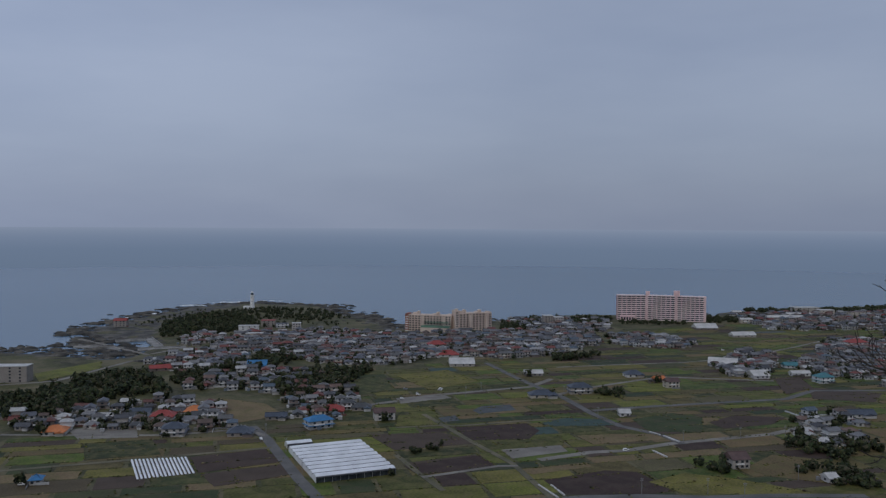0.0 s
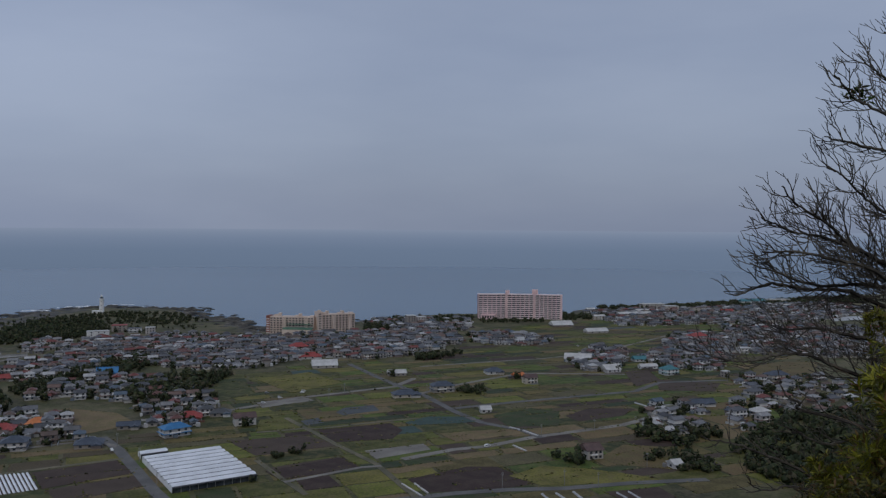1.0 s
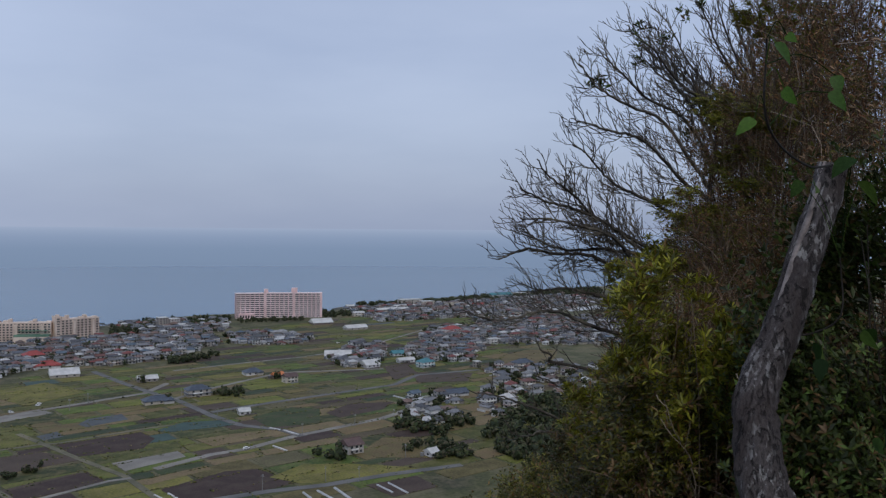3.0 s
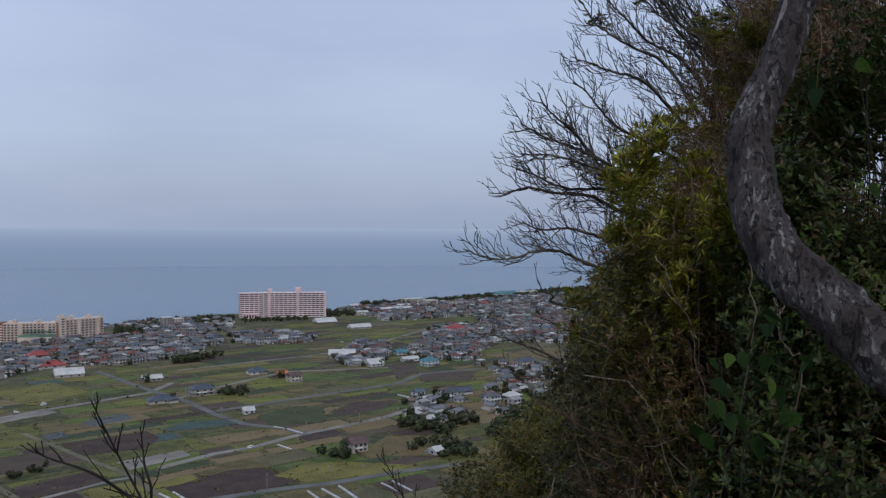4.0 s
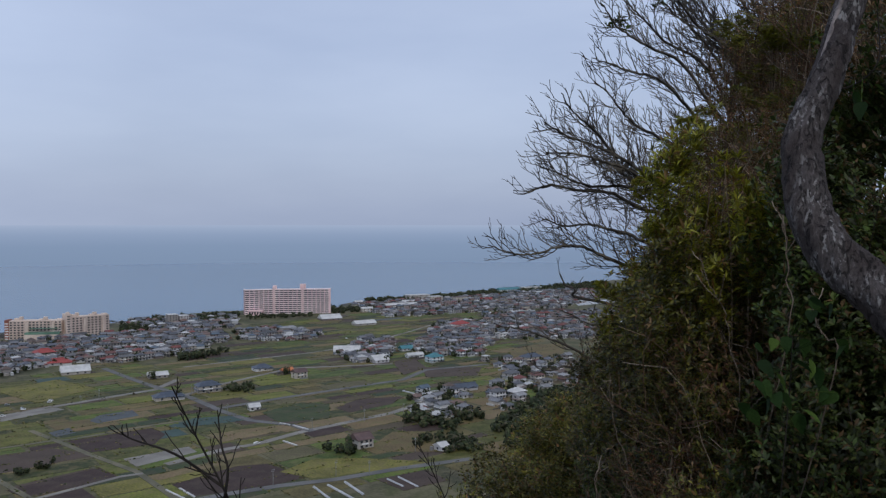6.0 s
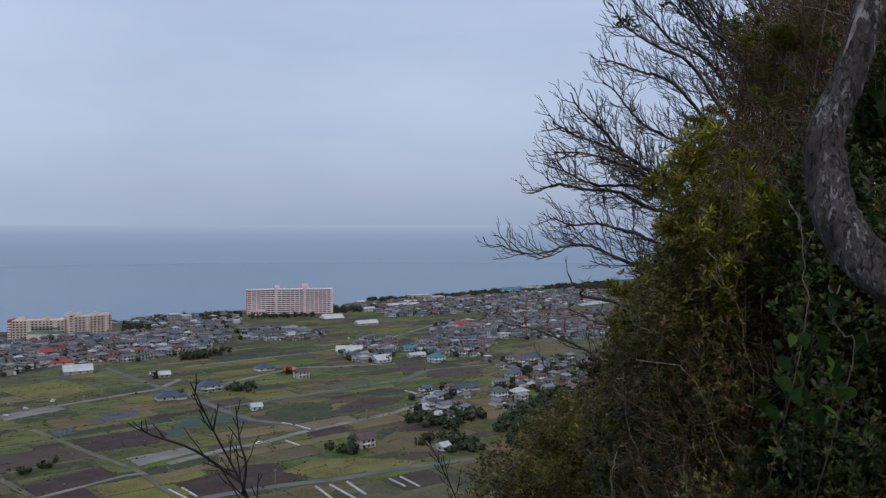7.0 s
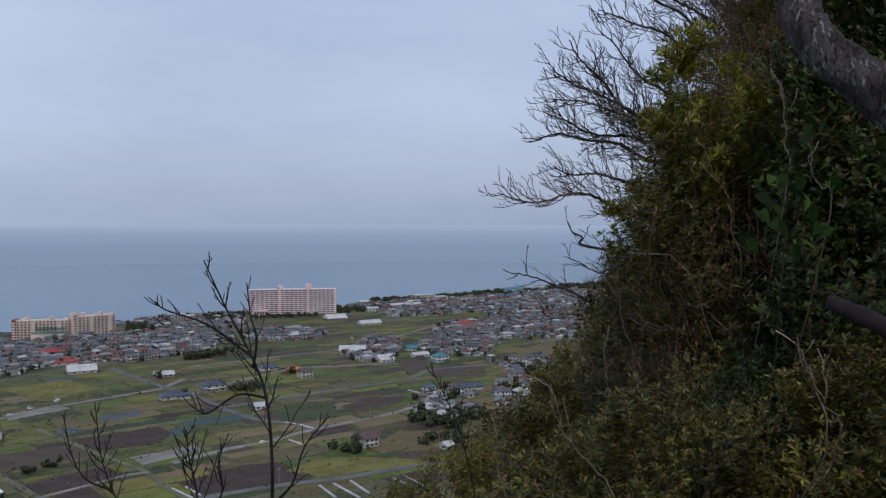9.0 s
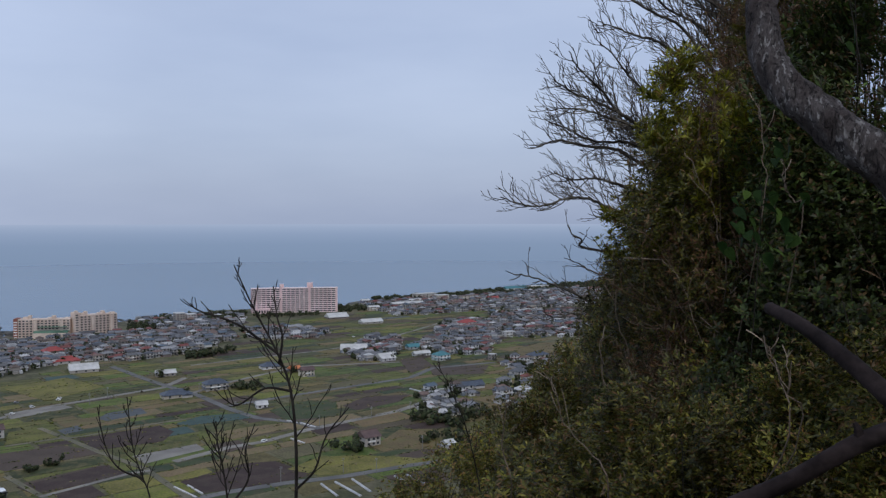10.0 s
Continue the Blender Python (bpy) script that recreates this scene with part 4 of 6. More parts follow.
PROTOS, PROTO_PARTS = [], []
rh = random.Random(11)
for w, d, s, hip, lab in ((8.4, 6.8, 1, True, "single-storey house with a hipped tiled roof"), (10, 7, 1, False, "long single-storey house with a gabled roof"),
                          (7.8, 6.6, 2, True, "two-storey house with a hipped tiled roof"), (9, 7, 2, False, "two-storey house with a gabled tiled roof"),
                          (5.8, 4.8, 1, False, "small outbuilding with a gabled roof"), (11, 7.6, 2, True, "large two-storey farmhouse with tiled hipped roof")):
    PROTOS.append(house(pose(0, 0, 0), w, d, s, M_ROOFS, M_WALLS, hip, lab))
    PROTO_PARTS.append(list(PROTOS[-1].children))
first_use = set()
placed = []


def put_house(i, x, y, ang):
    m = pose(x, y, 0.05, 0, 0, ang)
    placed.append((x, y))
    if i not in first_use:
        first_use.add(i)
        PROTOS[i].matrix_world = m
        return PROTOS[i]
    return twin(PROTOS[i], PROTO_PARTS[i], m)


HOUSES = [
    (-87, 595, 30, 18, 11, 2, 'b', 1),
    (-42, 621, 14, 15, 10, 2, 'k', 0),
    (356, 777, 14, 15, 12, 2, 't', 1),
    (207, 750, 14, 12, 9, 2, 'k', 0),
    (203, 778, 14, 10, 8, 1, 'o', 0),
    (179, 503, 10, 11, 12, 2, 'k', 0),
    (222, 474, 10, 6, 8, 1, 'w', 0),
    (86, 704, 8, 23, 12, 1, 's', 1),
    (120, 722, 8, 19, 12, 2, 's', 1),
    (140, 636, 0, 8, 8, 1, 'w', 0),
    (21, 862, 4, 25, 18, 1, 'w', 0),
    (89, 805, 4, 17, 10, 1, 'w', 0),
]
HOUSES += [
    (185, 803, 8, 17, 12, 1, 's', 1),
    (370, 1174, 4, 30, 20, 1, 'w', 0),
    (294, 871, -20, 28, 18, 1, 'w', 0),
    (304, 801, 10, 16, 16, 1, 'w', 0),
    (293, 814, -8, 20, 16, 1, 'g', 0),
    (-186, 844, 8, 19, 16, 1, 'b', 0),
    (-209, 781, 12, 16, 10, 1, 's', 1),
    (-264, 572, 10, 15, 12, 1, 'o', 1),
    (-187, 636, 8, 15, 12, 1, 'o', 1),
    (-122, 619, 8, 15, 8, 1, 's', 0),
    (-206, 620, 8, 17, 12, 1, 'r', 1),
    (-182, 571, 8, 15, 12, 2, 's', 1),
]
HOUSES += [
    (-226, 629, 8, 15, 10, 1, 's', 0),
    (-137, 572, 8, 17, 12, 1, 's', 1),
    (-83, 642, 8, 17, 12, 1, 'r', 1),
    (-62, 652, 8, 15, 10, 1, 'g', 1),
    (-450, 1171, 4, 17, 10, 3, 'r', 0),
    (-245, 1180, 8, 19, 12, 3, 'r', 2),
    (-238, 1062, 8, 21, 10, 2, 'w', 2),
    (-258, 1117, 8, 26, 10, 3, 'w', 2),
    (-200, 1150, 8, 12, 10, 3, 'w', 2),
    (-223, 1168, 8, 17, 8, 2, 's', 2),
    (153, 1208, 8, 13, 14, 5, 'w', 2),
    (169, 1215, 8, 13, 14, 4, 'w', 2),
]
HOUSES += [
    (-392, 761, 4, 33, 14, 5, 'w', 2),
    (-274, 824, 25, 26, 10, 1, 'r', 0),
    (-6, 977, 14, 20, 14, 2, 'r', 1),
    (7, 921, 10, 23, 14, 1, 'r', 1),
    (502, 1012, 14, 24, 14, 2, 'r', 1),
    (614, 1413, 4, 42, 18, 3, 'w', 2),
    (629, 1370, 4, 24, 16, 3, 'w', 2),
    (576, 1349, 4, 40, 12, 1, 'w', 0),
    (395, 1096, 8, 31, 14, 1, 'w', 0),
    (846, 1483, 6, 51, 14, 2, 't', 0),
    (917, 1512, 4, 48, 14, 2, 'w', 2),
    (882, 1422, 4, 56, 10, 1, 'w', 0),
]
HOUSES += [
    (505, 901, 4, 15, 9, 2, 'w', 2),
    (404, 755, 4, 6, 7, 2, 'w', 2),
    (351, 602, 8, 14, 10, 1, 'w', 1),
    (333, 603, 8, 14, 12, 1, 's', 1),
    (446, 735, 8, 20, 12, 2, 's', 1),
    (381, 663, 20, 13, 10, 2, 'g', 1),
    (359, 859, 4, 14, 10, 1, 't', 0),
    (349, 812, 4, 18, 8, 1, 'w', 0),
    (316, 637, 4, 29, 10, 1, 's', 0),
    (528, 1286, 4, 57, 10, 2, 'w', 0),
    (480, 1360, 4, 14, 8, 2, 'w', 0),
    (456, 1252, 4, 18, 8, 2, 'w', 0),
]
HOUSES += [
    (722, 1339, 4, 31, 10, 1, 'r', 0),
    (666, 1341, 4, 24, 12, 3, 'k', 2),
    (-224, 463, 14, 6, 8, 1, 'b', 1),
]
for x, y, ang, w, d, s, roof, hip in HOUSES:
    mats = {"b": (M_ROOF_BLUE, "bright blue sheet"), "t": (M_ROOF_TEAL, "teal tiled"), "o": (M_ROOF_ORANGE, "orange tiled"), "s": (M_ROOF_SLATE, "slate-blue tiled"),
            "w": (M_ROOF_PALE, "pale sheet"), "r": (M_ROOF_RED, "red tiled"), "k": (M_ROOF_BROWN, "dark brown"), "g": (M_ROOFS, "grey tiled")}
    mt, word = mats[roof]
    house(pose(x, y, 0.05, 0, 0, ang), w, d, s, mt, M_WALLS, hip == 1, ("two-storey house" if s == 2 else "single-storey building") + " with a " + word + " roof", wing=roof not in "wk", flat=hip == 2)
    placed.append((x, y))
spots = []
for gap, poly in TOWNS:
    xs, ys = [p[0] for p in poly], [p[1] for p in poly]
    y = min(ys)
    while y < max(ys):
        x = min(xs)
        while x < max(xs):
            px, py = x + rh.uniform(-0.3, 0.3) * gap, y + rh.uniform(-0.3, 0.3) * gap
            if bool(inside(poly, px, py)) and all((px - a) ** 2 + (py - b) ** 2 > 56 for a, b in placed):
                spots.append((px, py, rh.choices(range(6), (30, 16, 24, 16, 10, 6))[0], rh.choice((14, 14, 104, 20, 8, 194)) + rh.uniform(-5, 5)))
                placed.append((px, py))
            x += gap
        y += gap
spots.sort(key=lambda q: math.hypot(q[0], q[1]))
for px, py, i, ang in spots[:290]:
    put_house(i, px, py, ang)


def far_houses(rest):
    """The farther houses of the town, walls, roofs and windows joined by material."""
    stock = {"wall": ([], [], M_WALLS_FAR), "roof": ([], [], M_ROOFS_FAR), "window": ([], [], M_GLASSD)}
    for px, py, i, ang in rest:
        m = pose(px, py, 0.05, 0, 0, ang)
        for p in PROTO_PARTS[i]:
            kind = "roof" if "roof" in p.name else "window" if "window" in p.name else "wall"
            V, F, _ = stock[kind]
            b = len(V)
            V += [tuple(m @ v.co) for v in p.data.vertices]
            F += [tuple(b + k for k in f.vertices) for f in p.data.polygons]
    e = empty("town", pose(0, 0, 0), "crowded low houses with tiled roofs near the shore", "houses", kind="stuff")
    for kind, (V, F, mat) in stock.items():
        tagged(part(kind, mesh_of(kind, V, F), mat, e), kind="stuff")


far_houses(spots[290:])


def yards():
    """Sheds, yard walls, carports and tanks that fill the gaps between the houses."""
    g = random.Random(19)
    V, F = [], []
    for x, y in placed:
        for _ in range(g.choice((1, 2, 3, 3))):
            t, q = g.uniform(0, 6.28), g.uniform(5.2, 8.5)
            if g.random() < 0.45:
                w, d, h = g.uniform(4, 11), 0.25, g.uniform(1.0, 1.7)
            else:
                w, d, h = g.uniform(1.6, 4.5), g.uniform(1.4, 3.2), g.uniform(1.6, 2.8)
            m = pose(x + q * math.cos(t), y + q * math.sin(t), 0.0, 0, 0, g.choice((14, 104)) + g.uniform(-6, 6))
            b = len(V)
            V += [tuple(m @ Vector((i * w / 2, j * d / 2, k))) for k in (-0.3, h) for i, j in ((-1, -1), (1, -1), (1, 1), (-1, 1))]
            F += [tuple(b + c for c in f) for f in ((4, 5, 6, 7), (0, 1, 5, 4), (1, 2, 6, 5), (2, 3, 7, 6), (3, 0, 4, 7))]
    return tagged(part("yard_sheds", mesh_of("yard_sheds", V, F), M_SHEDS), "small sheds and yard walls between the houses", "sheds", kind="stuff")


yards()


# ---------------------------------------------------------------- cars, poles, strips in the fields
def car(m, paint, word):
    e = empty("car", m, word, "car", "parked cars")
    def loft(prof, w):
        n = len(prof)
        V = [(x, y, z) for y in (-w / 2, w / 2) for x, z in prof]
        return mesh_of("body", V, [tuple(range(n))[::-1], tuple(range(n, 2 * n))] + [(i, (i + 1) % n, n + (i + 1) % n, n + i) for i in range(n)])
    part("body", loft([(-1.7, 0.35), (1.7, 0.35), (1.75, 0.85), (0.9, 0.95), (0.5, 1.5), (-1.3, 1.55), (-1.68, 0.95)], 1.48), paint, e)
    part("window", loft([(0.82, 0.98), (0.5, 1.42), (-1.25, 1.46), (-1.5, 0.98)], 1.5), M_GLASSD, e)
    for x in (-1.1, 1.1):
        for y in (-0.7, 0.7):
            V, F = [], []
            tube(V, F, [(x, y - 0.08, 0.3), (x, y, 0.3), (x, y + 0.08, 0.3)], [0.3, 0.3, 0.3], 10)
            part("wheel", mesh_of("wheel", V, F), M_GAP, e)


for x, y, ang, k in [(-0, 734, 10, 0), (119, 535, 20, 0), (-20, 712, 60, 1), (-32, 690, 10, 0), (-31, 731, 20, 1), (-1, 728, 14, 0), (-120, 558, -60, 0), (-19, 708, 14, 0), (-230, 458, 10, 0), (120, 536, 20, 0), (328, 972, 30, 0), (-211, 617, 14, 1), (-271, 690, 0, 0)]:
    car(pose(x, y, 0.24, 0, 0, ang), (M_WHITE, M_STEEL)[k], ("small white car parked by the road", "small silver car parked by the road")[k])


def utility_pole(x, y, h):
    e = empty("utility_pole", pose(x, y, 0), "grey concrete utility pole beside the road", "utility pole", "utility poles")
    V, F = [], []
    tube(V, F, [(0, 0, -0.3), (0, 0, h / 2), (0, 0, h)], [0.19, 0.16, 0.12], 8)
    part("pole", mesh_of("pole", V, F), M_CONC, e)
    for z in (h - 0.5, h - 1.3):
        part("cross_arm", boxed((-0.9, 0.9, -0.07, 0.07, z - 0.06, z + 0.06)), M_STEEL, e)


for x, y in [(109, 449), (145, 450), (35, 723), (105, 710), (205, 476), (236, 570), (162, 555), (118, 625), (21, 702), (162, 442), (-80, 484), (-98, 530), (-119, 569), (-230, 567), (-303, 657), (-285, 875), (390, 724), (204, 566)]:
    utility_pole(x, y, 9.0)
for (x0, y0), (x1, y1), w, k in [((136, 436), (141, 408), 1.6, 1), ((146, 437), (148, 412), 1.6, 1), ((128, 436), (130, 413), 1.4, 1), ((169, 432), (172, 416), 1.2, 1), ((176, 433), (179, 412), 1.2, 1), ((137, 536), (142, 521), 1.2, 0), ((147, 585), (152, 576), 1.2, 0), ((154, 574), (160, 558), 1.4, 0), ((55, 464), (63, 442), 1.0, 0), ((62, 464), (67, 446), 1.0, 0), ((270, 653), (274, 638), 1.5, 1), ((286, 640), (307, 641), 1.5, 1)]:
    ln = math.hypot(x1 - x0, y1 - y0)
    n = 7
    V = [(ln * i, w / 2 * math.cos(math.pi * j / (n - 1)), 0.75 * math.sin(math.pi * j / (n - 1)) + 0.1) for i in (0, 1) for j in range(n)]
    ob = part("plastic_tunnel" if k else "concrete_kerb", mesh_of("strip", V, [(j, n + j, n + j + 1, j + 1) for j in range(n - 1)] + [tuple(range(n)), tuple(range(2 * n - 1, n - 1, -1))]) if k else boxed((0, ln, -w / 2, w / 2, 0, 0.7)), M_FILMED if k else M_ROOF_PALE)
    ob.matrix_world = pose(x0, y0, 0, 0, 0, math.degrees(math.atan2(y1 - y0, x1 - x0)))
    tagged(ob, "low white plastic crop tunnel in a field" if k else "pale concrete channel wall beside the road", "crop tunnel" if k else "channel wall", "crop tunnels" if k else "channel walls")


# ---------------------------------------------------------------- far trees
def crown_cloud(spots, seed, leaf=1.1, per=46):
    """Crowns of many small tilted leaf clumps: spots are (x, y, ground, height, radius)."""
    g = np.random.default_rng(seed)
    sp = np.repeat(np.array(spots, float), per, axis=0)
    n = len(sp)
    d = g.normal(size=(n, 3))
    d /= np.linalg.norm(d, axis=1)[:, None]
    h, r = sp[:, 3:4], sp[:, 4:5]
    rad = r * g.uniform(0.5, 1.05, (n, 1)) * (1 + 0.3 * np.sin(5 * d[:, :1] + sp[:, :1]))
    c = d * rad * np.concatenate([np.ones((n, 2)), 0.5 * h / r], 1) + sp[:, :3]
    c[:, 2:] += h * 0.52
    c[:, 2] = np.maximum(c[:, 2], sp[:, 2] + 0.2)
    s = leaf * g.uniform(0.6, 1.4, (n, 1)) * r / 3.0
    nrm = d + g.normal(size=(n, 3)) * 0.5
    nrm /= np.linalg.norm(nrm, axis=1)[:, None]
    a = np.cross(nrm, (0.3, 0.2, 0.9))
    a /= np.linalg.norm(a, axis=1)[:, None]
    b = np.cross(nrm, a)
    V = np.zeros((n, 6, 3))
    for j in range(5):
        t = g.uniform(0, 1.4, (n, 1)) + j * 1.257
        V[:, j] = c + s * g.uniform(0.7, 1.3, (n, 1)) * (a * np.cos(t) + b * np.sin(t))
    V[:, 5] = c + nrm * s * 0.55
    base = np.arange(n)[:, None] * 6
    F = np.concatenate([np.concatenate([base + j, base + (j + 1) % 5, base + 5], 1) for j in range(5)])
    return V.reshape(-1, 3), F


def wood(name, spots, seed, label, per=46, category="wood"):
    V, F = crown_cloud(spots, seed, per=per)
    return tagged(part(name, mesh_of(name, V, F), M_TREES), label, category, kind="stuff")


WOODS = [
    (4.0, 8.0, 7.5, [(-355, 1060), (-397, 1193), (-382, 1305), (-300, 1310), (-262, 1180), (-273, 1117), (-321, 1075)]),
    (2.5, 5.5, 9.0, [(-382, 1305), (-337, 1390), (-260, 1420), (-200, 1390), (-140, 1290), (-190, 1250), (-250, 1270), (-300, 1310)]),
    (2.0, 4.0, 12.0, [(-262, 1180), (-300, 1310), (-190, 1250), (-120, 1240), (-150, 1190), (-230, 1160)]),
    (2.0, 4.0, 13.0, [(-440, 1180), (-420, 1330), (-385, 1400), (-380, 1300), (-397, 1190)]),
    (5.0, 9.0, 7.0, [(-341, 699), (-330, 772), (-285, 808), (-229, 702), (-274, 674), (-289, 628), (-322, 609), (-364, 687)]),
    (4.0, 7.0, 7.0, [(-252, 774), (-215, 878), (-187, 980), (-150, 918), (-161, 844), (-197, 805), (-222, 727)]),
    (5.0, 8.0, 7.0, [(-153, 728), (-124, 829), (-68, 831), (-89, 730), (-115, 705)]),
    (4.0, 8.0, 7.0, [(74, 1179), (139, 1289), (239, 1300), (263, 1289), (233, 1222), (148, 1232), (92, 1110)]),
    (4.0, 7.0, 8.0, [(508, 1438), (702, 1464), (816, 1512), (1046, 1591), (1192, 1620), (1101, 1476), (808, 1428), (552, 1383)]),
    (5.0, 9.0, 7.0, [(330, 558), (373, 584), (416, 590), (585, 600), (357, 366), (268, 407), (262, 464), (277, 505)]),
    (4.0, 7.0, 6.0, [(152, 501), (167, 520), (177, 504), (167, 487)]),
    (3.0, 6.0, 6.0, [(209, 496), (237, 504), (252, 484), (243, 458), (221, 462), (210, 488)]),
    (4.0, 7.0, 7.0, [(116, 920), (187, 948), (168, 913), (123, 886)]),
    (2.0, 4.0, 5.0, [(-48, 544), (-30, 494), (-24, 477), (-27, 474), (-38, 512), (-52, 555)]),
    (4.0, 8.0, 8.0, [(229, 554), (259, 560), (289, 546), (270, 508), (229, 514)]),
    (3.0, 6.0, 5.0, [(132, 722), (155, 739), (158, 710), (141, 693)]),
    (2.0, 4.0, 4.0, [(-20, 536), (-6, 541), (4, 554), (4, 543), (-4, 532), (-17, 526)]),
    (4.0, 6.0, 8.0, [(396, 1347), (464, 1316), (533, 1336), (512, 1283), (401, 1242)]),
    (3.0, 5.0, 7.0, [(267, 1270), (369, 1257), (360, 1226), (265, 1222)]),
]
rw = random.Random(7)
for hmin, hmax, gap, poly in WOODS:
    xs, ys = [p[0] for p in poly], [p[1] for p in poly]
    spots = []
    n = int((max(xs) - min(xs)) * (max(ys) - min(ys)) / gap ** 2)
    for _ in range(n):
        x, y = rw.uniform(min(xs), max(xs)), rw.uniform(min(ys), max(ys))
        if bool(inside(poly, x, y)):
            h = rw.uniform(hmin, hmax)
            z = float(land_height(np.array([x]), np.array([y]))[0])
            if z > -0.8:
                spots.append((x, y, z, h, h * rw.uniform(0.4, 0.6)))
    if spots:
        wood("woodland", spots, len(spots), "dense dark evergreen wood on the plain")


def garden_tree(h, r, seed):
    e = empty("tree", pose(0, 0, 0), "round dark evergreen garden tree", "tree", "trees among the houses")
    V, F = [], []
    tube(V, F, [(0, 0, -0.3), (0.1, 0, h * 0.3), (0, 0.1, h * 0.6)], [0.25, 0.18, 0.08], 5)
    tube(V, F, [(0.1, 0, h * 0.3), (r * 0.4, 0.2, h * 0.55)], [0.12, 0.05], 4)
    tube(V, F, [(0.1, 0, h * 0.3), (-r * 0.4, -0.2, h * 0.55)], [0.12, 0.05], 4)
    part("trunk", mesh_of("trunk", V, F), M_TWIG, e)
    part("crown", mesh_of("crown", *crown_cloud([(0, 0, 0, h, r)], seed, per=70)), M_TREES, e)
    return e


GT = [garden_tree(5, 2.6, 1), garden_tree(7, 3.0, 2), garden_tree(4, 2.4, 3)]
GT_PARTS = [list(t.children) for t in GT]
used = set()


def put_tree(x, y):
    i = rw.randrange(3)
    z = float(land_height(np.array([x]), np.array([y]))[0])
    if z < -0.6:
        return
    m = pose(x, y, z, 0, 0, rw.uniform(0, 360))
    if i not in used:
        used.add(i)
        GT[i].matrix_world = m
    else:
        twin(GT[i], GT_PARTS[i], m)


garden = []
for x, y in placed:
    for _ in range(rw.choice((0, 0, 1, 1, 1))):
        t = rw.uniform(0, 6.28)
        garden.append((x + 7.5 * math.cos(t), y + 7.5 * math.sin(t)))
garden.sort(key=lambda q: math.hypot(*q))
for x, y in garden[:200]:
    put_tree(x, y)
wood("far_trees", [(x, y, 0.0, rw.uniform(3.5, 6.5), rw.uniform(2.0, 3.2)) for x, y in garden[200:] if float(land_height(np.array([x]), np.array([y]))[0]) > -0.6], 3, "dark evergreen trees among the far houses", 40)


# ---------------------------------------------------------------- trees and shrubs on the hillside
def ground_at(x, y):
    p = Vector((x, y)) - CREST
    return float(hill_height(np.array([p.dot(AHEAD)]), np.array([p.dot(RIGHT)]))[0])


def bend(p0, d0, length, up, wob, n, g):
    """A twig that starts along d0 and bends upwards."""
    pts = [np.array(p0, float)]
    d = np.array(d0, float)
    for _ in range(n):
        d = d + np.array((0, 0, up)) / n + g.normal(size=3) * wob / n
        d /= np.linalg.norm(d)
        pts.append(pts[-1] + d * length / n)
    return np.array(pts)


def smooth_line(pts, n):
    """A Catmull-Rom line through the points."""
    p = np.array(pts, float)
    p = np.concatenate([[2 * p[0] - p[1]], p, [2 * p[-1] - p[-2]]])
    out = []
    for i in range(1, len(p) - 2):
        for t in np.linspace(0, 1, n, endpoint=False):
            a, b, c, e = p[i - 1], p[i], p[i + 1], p[i + 2]
            out.append(0.5 * (2 * b + (c - a) * t + (2 * a - 5 * b + 4 * c - e) * t * t + (3 * b - a - 3 * c + e) * t ** 3))
    out.append(p[-2])
    return np.array(out)


def side_twigs(V, F, line, g, count, length, r, up, depth, spread=0.75, start=0.25, view=(0.42, 0.9, 0.0)):
    """Forks off a branch, thinner at each level, mostly in a fan."""
    n = len(line)
    away = np.array(view)
    for k in range(count):
        f = start + (1 - start) * (k + g.uniform(0, 1)) / count
        i = min(n - 2, int(f * (n - 1)))
        d = line[i + 1] - line[i]
        d /= np.linalg.norm(d) + 1e-9
        side = np.cross(d, away)
        side /= np.linalg.norm(side) + 1e-9
        dd = d + side * spread * (1 if k % 2 else -1) * g.uniform(0.4, 1.1) + away * g.normal() * 0.35
        dd /= np.linalg.norm(dd)
        ln = length * g.uniform(0.55, 1.15) * (1.15 - 0.8 * f)
        m = 5 if depth > 1 else 3
        tw = bend(line[i], dd, ln, up, 0.55, m, g)
        tube(V, F, tw, np.linspace(r, max(r * 0.5, 0.003), m + 1), 4 if depth > 1 else 3)
        if depth > 1:
            side_twigs(V, F, tw, g, 6 if depth > 2 else 3, ln * 0.5, r * 0.55, up * 0.9, depth - 1, spread, 0.2, view)


